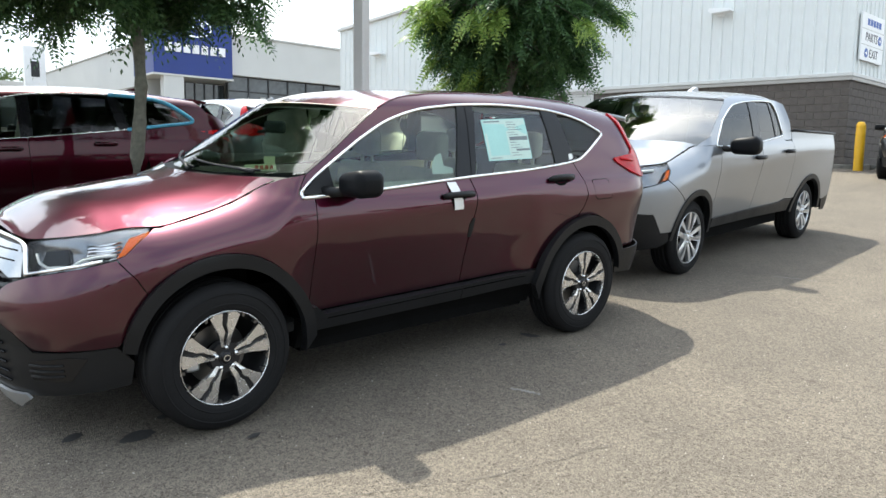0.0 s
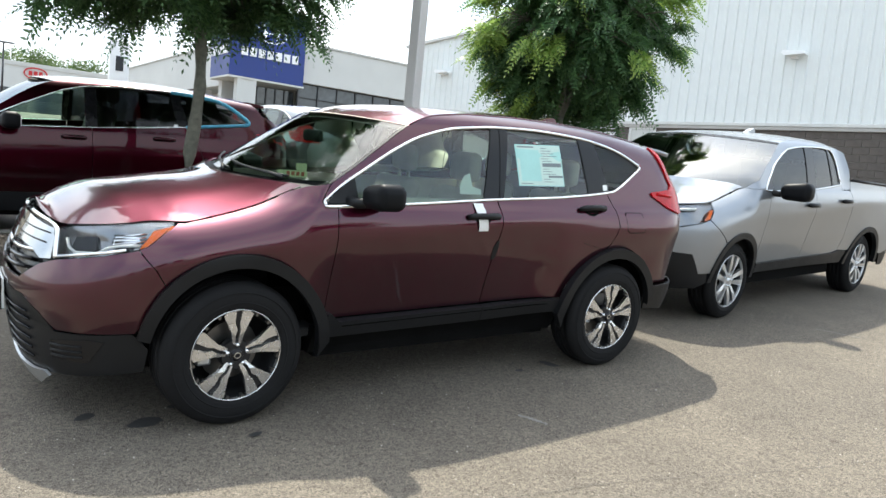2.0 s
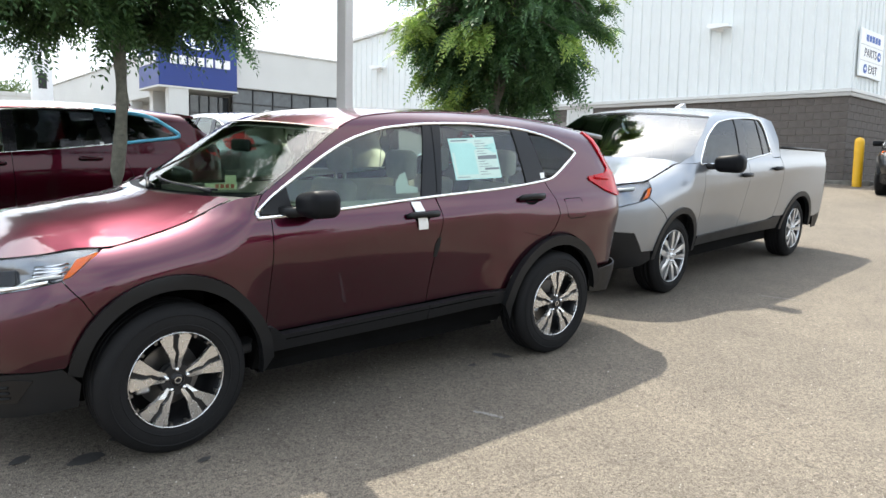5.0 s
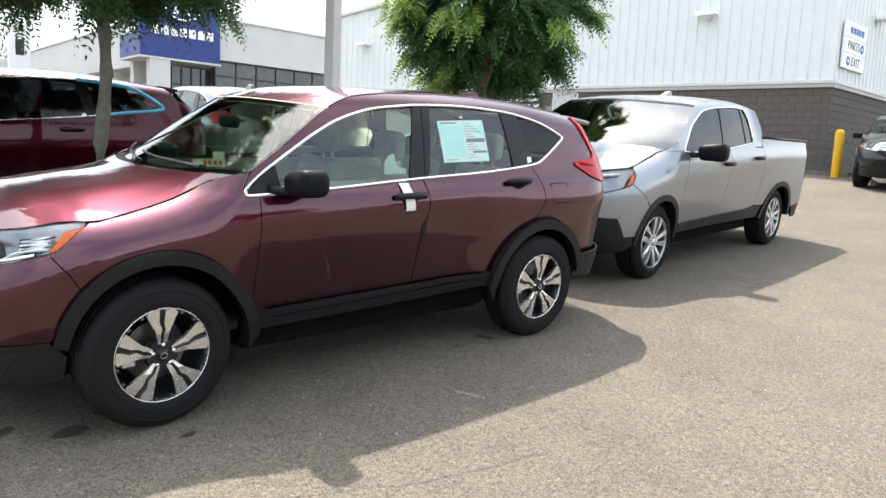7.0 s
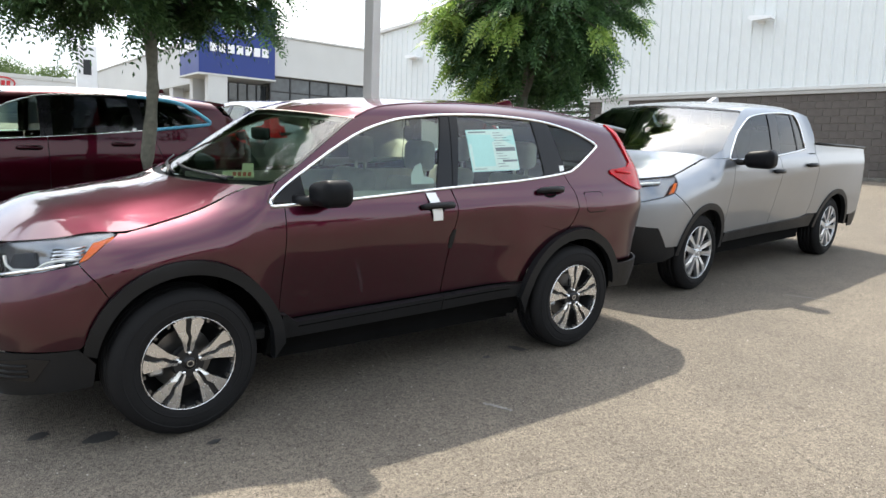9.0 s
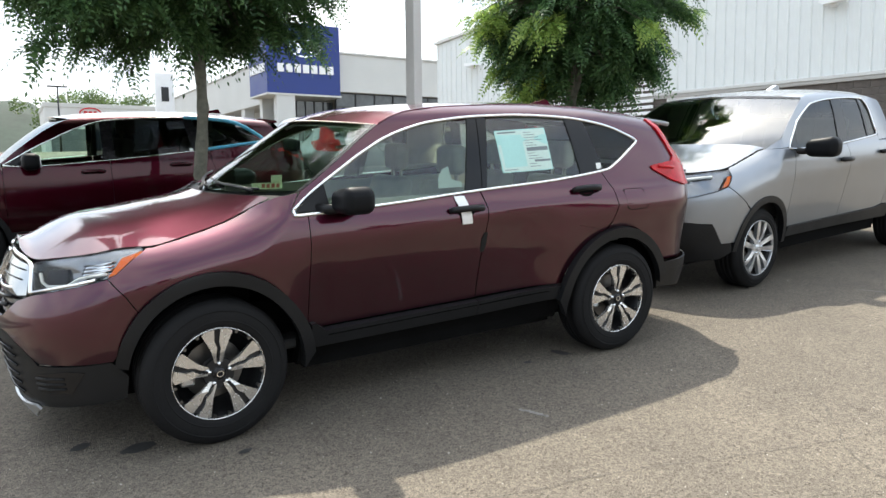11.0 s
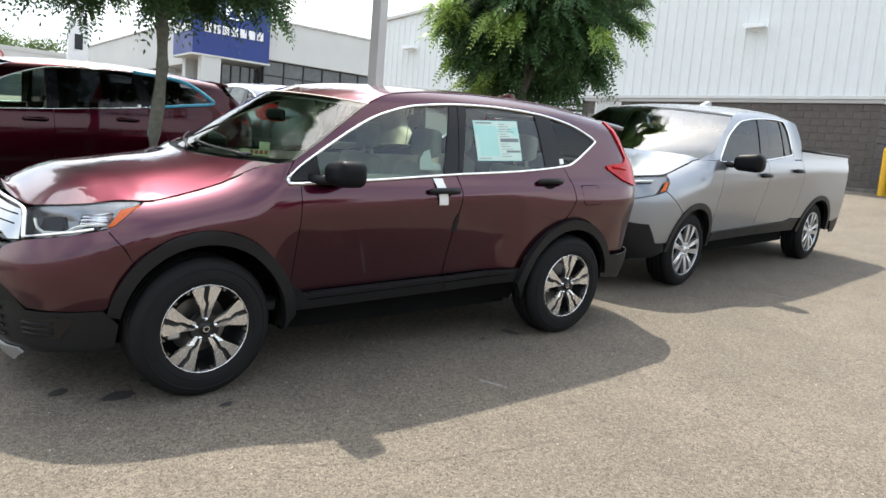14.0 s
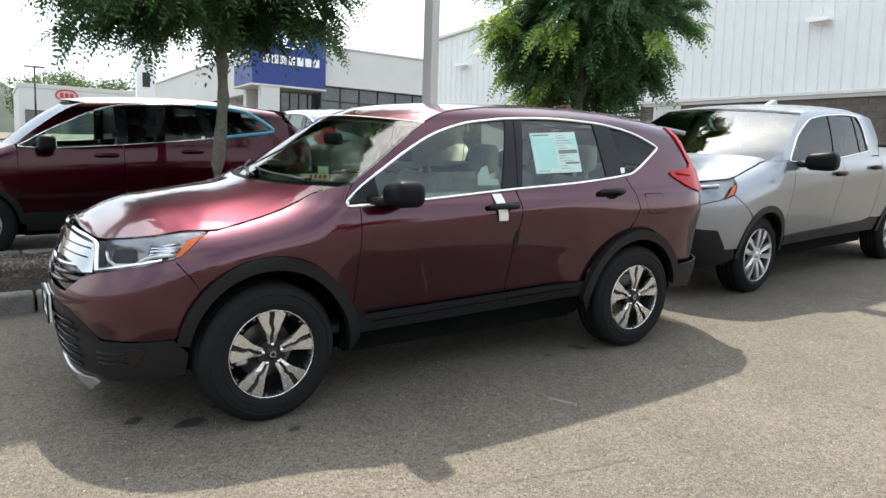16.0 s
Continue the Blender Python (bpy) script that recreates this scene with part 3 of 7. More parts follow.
def leaf_into(verts, faces, base, way, droop, size, rng):
    """A feathered leaf: a rib with paired narrow leaflets, in a plane of its own tilt."""
    side = way.cross(Vector((0, 0, 1)))
    side = side.normalized() if side.length > 1e-3 else Vector((1, 0, 0))
    side = Matrix.Rotation(rng.uniform(-1.1, 1.1), 3, way) @ side
    k = 9
    for i in range(k + 1):
        f = (i + 0.5) / (k + 0.5)
        p = base + way * (size * f) + Vector((0, 0, -droop * size * f * f))
        rib = (way + Vector((0, 0, -2 * droop * f))).normalized()
        flat = rib.cross(side).normalized()
        ln = size * 0.3 * (1.05 - 0.6 * abs(f - 0.4))
        for sg in ((1,) if i == k else (1, -1)):
            d = rib if i == k else (rib * 0.6 + side * sg + flat * rng.uniform(-0.25, 0.25)).normalized()
            wv = (flat.cross(d) + flat * rng.uniform(-0.3, 0.3)).normalized() * (ln * 0.2)
            n0 = len(verts)
            verts += [p, p + d * ln * 0.45 + wv, p + d * ln, p + d * ln * 0.45 - wv]
            faces.append((n0, n0 + 1, n0 + 2, n0 + 3))


def tree(where, height, trunk_r, fork, crown_c, crown_r, n_cl, leaves, seed, label, leaf_size=0.24, low=0.0, tips=0.95, lean=0.0):
    rng = random.Random(seed)
    t = empty("tree", where, label, "tree")
    bm = bmesh.new()
    pts = [Vector((0.03 * math.sin(i * 0.9 + seed), 0.03 * math.cos(i * 1.3 + seed), fork * i / 7)) for i in range(8)]
    tube(bm, [Vector((0, 0, -0.2)), *pts], [trunk_r * 1.35, trunk_r * 1.25, *[trunk_r * (1.06 - 0.02 * i) for i in range(7)]], 14)
    top = pts[-1]
    cl = []
    while len(cl) < n_cl:
        a, u, r = rng.uniform(0, 2 * math.pi), rng.uniform(-1, 1), rng.uniform(0.1, 1.0) ** 0.5
        q = Vector((math.cos(a) * math.sqrt(1 - u * u), math.sin(a) * math.sqrt(1 - u * u), u)) * r
        w = 1 + 0.28 * noise.noise(q * 2.3 + Vector((seed, 0, 0)))
        p = crown_c + Vector((q.x * crown_r.x * w, q.y * crown_r.y * w, q.z * crown_r.z * w))
        if p.z > low + lean * p.x + 0.25 * noise.noise(p * 1.7) and noise.noise(p * 1.9 + Vector((0, seed, 3))) > -0.14:
            cl.append(p)
    limbs = []
    for i in range(9):
        a = 2 * math.pi * i / 9 + rng.uniform(-0.3, 0.3)
        tip = crown_c + Vector((math.cos(a) * crown_r.x * 0.6, math.sin(a) * crown_r.y * 0.6, rng.uniform(-0.25, 0.6) * crown_r.z))
        mid = top.lerp(tip, 0.5) + Vector((0, 0, 0.18 * (tip - top).length))
        line = [top - Vector((0, 0, 0.1 * i / 9)), top.lerp(mid, 0.5) + Vector((0, 0, 0.06)), mid, mid.lerp(tip, 0.6), tip]
        tube(bm, line, [trunk_r * 0.55, trunk_r * 0.45, trunk_r * 0.32, trunk_r * 0.2, 0.006], 8)
        limbs += [line[2], line[3], line[4], line[1]]
    for p in cl:
        s = min(limbs, key=lambda q: (q - p).length)
        m = s.lerp(p, 0.5) + Vector((rng.uniform(-0.08, 0.08), rng.uniform(-0.08, 0.08), 0.1))
        tube(bm, [s, m, p], [0.014, 0.009, 0.004], 5)
    part("trunk", bm, "bark", t, smooth=True)
    verts, faces = [], []
    marks = []
    for p in cl:
        q = p - crown_c
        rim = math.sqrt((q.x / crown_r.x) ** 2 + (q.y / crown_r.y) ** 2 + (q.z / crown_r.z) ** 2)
        # 1 for clumps near the crown's rim, whose sunlit look is painted in
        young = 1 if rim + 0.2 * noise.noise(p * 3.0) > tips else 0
        out = Vector((q.x, q.y, 0.25 * q.z))
        out = (out.normalized() if out.length > 1e-3 else Vector((1, 0, 0))) + Vector((rng.gauss(0, 0.9), rng.gauss(0, 0.9), rng.uniform(-0.35, 0.5)))
        out.normalize()
        flank = out.cross(Vector((0, 0, 1))).normalized()
        for i in range(leaves):
            f = (i + rng.random()) / leaves
            sg = 1 if i % 2 else -1
            way = (out * rng.uniform(0.25, 1.0) + flank * sg * rng.uniform(0.3, 1.0) * (1.1 - 0.6 * f) + Vector((0, 0, rng.uniform(-0.35, 0.3)))).normalized()
            foot = p + out * (0.34 * f - 0.2) + Vector((rng.gauss(0, 0.03), rng.gauss(0, 0.03), rng.gauss(0, 0.035) - 0.1 * f * f))
            leaf_into(verts, faces, foot, way, rng.uniform(0.4, 1.1), leaf_size * rng.uniform(0.65, 1.2), rng)
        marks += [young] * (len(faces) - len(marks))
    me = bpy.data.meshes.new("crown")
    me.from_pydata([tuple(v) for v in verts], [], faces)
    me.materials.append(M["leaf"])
    me.materials.append(M["lit_edge_leaf"])
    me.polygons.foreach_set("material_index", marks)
    crown = new("crown", me)
    crown.parent = t
    return t


UP = LOT.to_3x3().inverted().to_4x4()
tree(LOT @ Matrix.Translation((0.82, 3.85, 0.1)) @ UP, 5.5, 0.062, 2.3, Vector((-0.42, 0.1, 3.5)), Vector((1.95, 1.62, 1.35)), 700, 20, 3,
     "young tree with feathered green leaves and pale mottled bark", 0.25, 2.3, 1.1, 0.03)
tree(LOT @ Matrix.Translation((5.05, 3.25, 0.1)) @ UP, 5.0, 0.08, 1.75, Vector((0.22, 0.05, 2.95)), Vector((1.2, 1.2, 1.25)), 500, 21, 8,
     "dense leafy young tree with bright tips and dark limbs", 0.235, 1.9)

# ==== planted strip: kerbs and mulch
X0, X1, KN, KF = -9.0, 7.0, 2.88, 5.02


def kerb_stone(length):
    bm = boxed(0.011, length - 0.011, 0, 0.17, -0.1, 0.155, bevel=0.022, seg=3)
    return mesh_of("kerb_stone", bm, "kerb", True)


kerb = empty("kerb", LOT.copy(), "weathered pale concrete kerb round planted strip", "kerb", kind="structure")
stone = kerb_stone(1.6)
for i in range(10):
    for y in (KN, KF - 0.17):
        ob = new("kerb_stone", stone)
        ob.parent = kerb
        ob.location = (X0 + 0.11 + i * 1.6, y, 0)
mulch_bm = grid_mesh(bmesh.new(), lambda a, b: Vector((X0 + (X1 - X0) * a, KN + 0.1 + (KF - KN - 0.2) * b, 0.1 + 0.07 * math.sin(math.pi * b) + 0.03 * noise.noise(Vector((a * 40, b * 9, 0))) + 0.012 * noise.noise(Vector((a * 300, b * 50, 2))))), 320, 50)
mulch = part("mulch", mulch_bm, "mulch", smooth=True, m=LOT)
tagged(mulch, "dark brown shredded bark mulch bed", "mulch", kind="structure")


def chips():
    rng = random.Random(5)
    verts, faces = [], []
    for i in range(9000):
        x, y = rng.uniform(-4.0, 1.0), rng.uniform(KN + 0.17, KF - 0.17)
        b = (y - KN - 0.1) / (KF - KN - 0.2)
        z = 0.112 + 0.07 * math.sin(math.pi * b) + rng.uniform(-0.01, 0.025)
        m = Matrix.Translation((x, y, z)) @ pose(0, 0, 0, rng.uniform(-35, 35), rng.uniform(-35, 35), rng.uniform(0, 360))
        l, w, h = rng.uniform(0.008, 0.03), rng.uniform(0.004, 0.011), 0.004
        n0 = len(verts)
        verts += [tuple(m @ Vector(q)) for q in ((-l, -w, 0), (l, -w * 0.6, 0), (l * 0.9, w, 0), (-l * 0.8, w * 0.7, 0), (0, 0, h * 2))]
        faces += [(n0, n0 + 1, n0 + 4), (n0 + 1, n0 + 2, n0 + 4), (n0 + 2, n0 + 3, n0 + 4), (n0 + 3, n0, n0 + 4)]
    me = bpy.data.meshes.new("bark_chips")
    me.from_pydata(verts, [], faces)
    me.materials.append(M["chip"])
    ob = new("bark_chips", me)
    ob.matrix_basis = LOT.copy()
    tagged(ob, "loose brown bark chips on the bed", "mulch", kind="stuff")


chips()

# ==== cars: skins laid over one analytic body shape, cut into panels


class Shape:
    """A car body. u runs from the front axle to the rear, w is the half width, z is up.
    s follows the plan outline from the nose's middle round the corner, along the side, to the tail's middle."""

    def __init__(self, front, rear, half, af, ar, nf, nr, side, nose, tail, belt, roof, tumble, shoulder=None, sh_r=0.14, sculpt=(), crease=None, tuck_len=0.22):
        self.sculpt, self.tuck_len = sculpt, tuck_len
        self.front, self.rear, self.half = front, rear, half
        th = np.linspace(0, math.pi / 2, 300)
        fu = front + af * (1 - np.cos(th) ** (2 / nf))
        fw = half * np.sin(th) ** (2 / nf)
        ru = rear - ar * (1 - np.cos(th[::-1]) ** (2 / nr))
        rw = half * np.sin(th[::-1]) ** (2 / nr)
        mid = np.linspace(front + af, rear - ar, 120)[1:-1]
        self.u = np.concatenate([fu, mid, ru])
        self.w = np.concatenate([fw, np.full(len(mid), half), rw])
        d = np.hypot(np.diff(self.u), np.diff(self.w))
        s = np.concatenate([[0], np.cumsum(d)])
        k = int(np.argmin(np.abs(self.u - 0) + 9 * (self.w < half * 0.9)))
        self.s = s - s[k] - (0 - self.u[k])
        tu, tw = np.gradient(self.u, s), np.gradient(self.w, s)
        ln = np.hypot(tu, tw)
        self.nu, self.nw = -tw / ln, tu / ln
        self.side, self.nose, self.tail = [self.soft(q, 0.03) for q in (side, nose, tail)]
        self.belt, self.roofline, self.tumble = belt, self.soft(roof, 0.08), self.soft(tumble, 0.03)
        self.shoulder = self.soft(shoulder, 0.05) if shoulder else None
        self.sh_r = sh_r
        self.crease = (self.soft([(u, z) for u, z, d in crease], 0.05), self.soft([(u, d) for u, z, d in crease], 0.05)) if crease else None

    def tuck(self, u, z):
        """How far the side draws in below its crease."""
        if self.crease is None:
            return np.zeros_like(np.asarray(z, float) + np.asarray(u, float))
        (gu, gz), (_, gd) = self.crease
        x = (np.interp(u, gu, gz) - z) / 0.012
        x = 0.012 * np.logaddexp(0, np.minimum(x, 200))
        return np.interp(u, gu, gd) * np.tanh(x / self.tuck_len)

    def tuck_at(self, s, z):
        return self.tuck(np.interp(s, self.s, self.u), z)

    @staticmethod
    def soft(table, sigma):
        """A table of (x, value), rounded at its kinks."""
        x, v = np.array(table, float).T
        g = np.linspace(x[0], x[-1], 500)
        step = g[1] - g[0]
        k = np.arange(-int(3 * sigma / step) - 1, int(3 * sigma / step) + 2)
        w = np.exp(-0.5 * (k * step / sigma) ** 2)
        y = np.interp(g, x, v)
        n = len(k) // 2
        y = np.concatenate([y[0] - (y[1] - y[0]) * np.arange(n, 0, -1), y, y[-1] + (y[-1] - y[-2]) * np.arange(1, n + 1)])
        return np.array([g, np.convolve(y, w / w.sum(), "valid")])

    def U(self, u):
        i0, i1 = int(np.argmax(self.w >= self.half * 0.3)), len(self.w) - int(np.argmax(self.w[::-1] >= self.half * 0.3)) - 1
        return float(np.interp(u, self.u[i0:i1], self.s[i0:i1]))

    def FW(self, w):
        return float(np.interp(w, self.w[:300], self.s[:300]))

    def RW(self, w):
        return float(np.interp(-w, -self.w[-300:], self.s[-300:]))

    def roof_z(self, u):
        return np.interp(u, self.roofline[0], self.roofline[1])

    def at(self, s, z):
        s, z = np.asarray(s, float), np.asarray(z, float)
        u, w = np.interp(s, self.s, self.u), np.interp(s, self.s, self.w)
        nu, nw = np.interp(s, self.s, self.nu), np.interp(s, self.s, self.nw)
        ln = np.hypot(nu, nw)
        nu, nw = nu / ln, nw / ln
        ds = np.interp(z, self.side[0], self.side[1])
        h = np.clip((z - self.belt) / (self.roof_z(u) - self.belt), 0, 1.05)
        ds = ds + np.where(z > self.belt, np.interp(h, self.tumble[0], self.tumble[1]), 0)
        if self.shoulder is not None:
            zs = np.interp(u, self.shoulder[0], self.shoulder[1])
            q = np.clip(1 - (zs - z) / self.sh_r, 0, 1)
            ds = ds + self.sh_r * (1 - np.sqrt(np.maximum(0, 1 - q * q * 0.92)))
        ds = ds + self.tuck(u, z)
        for u0, su, z0, sz, amp, slope in self.sculpt:
            ds = ds + amp * np.exp(-((u - u0) / su) ** 2 - ((z - z0 - slope * (u - u0)) / sz) ** 2)
        de = np.where(nu < 0, np.interp(z, self.nose[0], self.nose[1]), np.interp(z, self.tail[0], self.tail[1]))
        d = ds * nw * nw + de * nu * nu
        return np.stack([u - nu * d, w - nw * d, z], -1)

    def normal(self, s, z):
        e = 0.01
        a = self.at(np.asarray(s) + e, z) - self.at(np.asarray(s) - e, z)
        b = self.at(s, np.asarray(z) + e) - self.at(s, np.asarray(z) - e)
        n = np.cross(b, a)
        n /= np.linalg.norm(n, axis=-1, keepdims=True) + 1e-12
        return n

    def laid(self, s, z, off):
        """The place and normal of a layer that lies off(s, z) metres over the body."""
        def put(a, b):
            return self.at(a, b) + self.normal(a, b) * np.asarray(off(a, b))[..., None]
        e = 0.01
        n = np.cross(put(s, z + e) - put(s, z - e), put(s + e, z) - put(s - e, z))
        n /= np.linalg.norm(n, axis=-1, keepdims=True) + 1e-12
        return put(s, z), n


def catmull(pts, k=6):
    p = [Vector((*q, 0)) for q in pts]
    p = [p[0] * 2 - p[1], *p, p[-1] * 2 - p[-2]]
    out = []
    for i in range(1, len(p) - 2):
        for j in range(k):
            t = j / k
            a, b, c, d = p[i - 1], p[i], p[i + 1], p[i + 2]
            q = 0.5 * (2 * b + (c - a) * t + (2 * a - 5 * b + 4 * c - d) * t * t + (3 * b - a - 3 * c + d) * t ** 3)
            out.append((q.x, q.y))
    out.append((p[-2].x, p[-2].y))
    return out


def arc(cu, cz, r, a0, a1, k=18, tall=1.0):
    return [(cu + r * math.cos(radians(a0 + (a1 - a0) * i / k)), cz + tall * r * math.sin(radians(a0 + (a1 - a0) * i / k))) for i in range(k + 1)]


class Car:
    """Collects the parts of one car. The near side is at y = 0, the middle at y = half + inset."""

    def __init__(self, shape, root, mid_y):
        self.sh, self.root, self.mid = shape, root, mid_y

    def place(self, p, sgn):
        return (float(p[0]), self.mid - sgn * float(p[1]), float(p[2]))

    def skin(self, name, outline, material, sides=(1, -1), off=0.0, thick=0.012, cell=0.05, parent=None, label="", join=False):
        """A panel: an outline in (s, z) laid on the body, off metres proud, with turned-in edges."""
        sh = self.sh
        bm = bmesh.new()
        pts = [outline[0]]
        for q in outline[1:]:
            if (q[0] - pts[-1][0]) ** 2 + (q[1] - pts[-1][1]) ** 2 > 4e-6:
                pts.append(q)
        if (pts[0][0] - pts[-1][0]) ** 2 + (pts[0][1] - pts[-1][1]) ** 2 < 4e-6:
            pts.pop()
        f = bm.faces.new([bm.verts.new((a, b, 0)) for a, b in pts])
        if f.calc_area() > 0:
            f.normal_update()
            if f.normal.z < 0:
                f.normal_flip()
        bmesh.ops.triangulate(bm, faces=[f])
        lo = [min(p[i] for p in pts) for i in (0, 1)]
        hi = [max(p[i] for p in pts) for i in (0, 1)]
        for i, no in ((0, (1, 0, 0)), (1, (0, 1, 0))):
            v = math.ceil(lo[i] / cell) * cell
            while v < hi[i]:
                co = (v, 0, 0) if i == 0 else (0, v, 0)
                bmesh.ops.bisect_plane(bm, geom=bm.verts[:] + bm.edges[:] + bm.faces[:], plane_co=co, plane_no=no)
                v += cell
        bmesh.ops.remove_doubles(bm, verts=bm.verts[:], dist=0.0022)
        bmesh.ops.dissolve_degenerate(bm, edges=bm.edges[:], dist=0.001)
        bm.verts.ensure_lookup_table()
        s = np.array([v.co.x for v in bm.verts])
        z = np.array([v.co.y for v in bm.verts])
        pos, nor = sh.laid(s, z, off if callable(off) else (lambda a, b: np.full_like(a, off)))
        idx = {v: i for i, v in enumerate(bm.verts)}
        tris = [[idx[v] for v in f.verts] for f in bm.faces]
        rim = [(idx[e.verts[0]], idx[e.verts[1]]) for e in bm.edges if len(e.link_faces) == 1]
        bm.free()
        made = []
        groups = [tuple(sides)] if join else [(q,) for q in sides]
        for grp in groups:
            verts, faces, norms = [], [], []
            for sg in grp:
                n0 = len(verts)
                flip = np.array([1, -sg, 1.0])
                P = np.stack([pos[:, 0], self.mid - sg * pos[:, 1], pos[:, 2]], -1)
                N = nor * flip
                verts += [tuple(p) for p in P]
                for t in tris:
                    t = t if sg < 0 else t[::-1]
                    t = t[::-1]
                    faces.append([n0 + q for q in t])
                    norms += [tuple(N[q]) for q in t]
                for a, b in rim:
                    k = len(verts)
                    verts += [tuple(P[a]), tuple(P[b]), tuple(P[b] - N[b] * thick), tuple(P[a] - N[a] * thick)]
                    faces.append([k, k + 1, k + 2, k + 3])
                    v = [Vector(verts[k + j]) for j in range(4)]
                    nn = (v[1] - v[0]).cross(v[3] - v[0])
                    nn = nn.normalized() if nn.length > 0 else Vector((0, 0, 1))
                    norms += [tuple(nn)] * 4
            me = bpy.data.meshes.new(name)
            me.from_pydata(verts, [], faces)
            me.materials.append(M[material])
            me.shade_smooth()
            me.normals_split_custom_set(norms)
            ob = new(name, me)
            ob.parent = parent[grp[0]] if isinstance(parent, dict) else (parent or self.root)
            if label:
                ob["label"] = label
            made.append(ob)
        return made[0] if len(made) == 1 else {1: made[0], -1: made[1]}

    def strip(self, name, line, radius, material, sides=(1, -1), off=0.0, parent=None, flat=1.0):
        """A bead along a line of (s, z) on the body."""
        out = {}
        s, z = np.array([q[0] for q in line]), np.array([q[1] for q in line])
        p, _ = self.sh.laid(s, z, off if callable(off) else (lambda a, b: np.full_like(a, off)))
        for sg in sides:
            bm = tube(bmesh.new(), [self.place(q, sg) for q in p], radius, 6)
            par = parent[sg] if isinstance(parent, dict) else (parent or self.root)
            out[sg] = part(name, bm, material, par, smooth=True)
        return out

    def sheet(self, name, fn, nu, nv, material, label="", parent=None, thick=0.006):
        """A two-sided sheet across the car: fn gives (u, w, z)."""
        bm = bmesh.new()
        g = [[Vector(self.place(fn(i / nu, j / nv * 2 - 1), 1)) for j in range(nv + 1)] for i in range(nu + 1)]
        grid_mesh(bm, lambda a, b: g[round(a * nu)][round(b * nv)], nu, nv)
        bmesh.ops.recalc_face_normals(bm, faces=bm.faces[:])
        if sum(f.normal.z for f in bm.faces) < 0:
            bmesh.ops.reverse_faces(bm, faces=bm.faces[:])
        return part(name, bm, material, parent or self.root, label, smooth=True)


def rot_y(a):
    return Matrix.Rotation(a, 4, "Y")


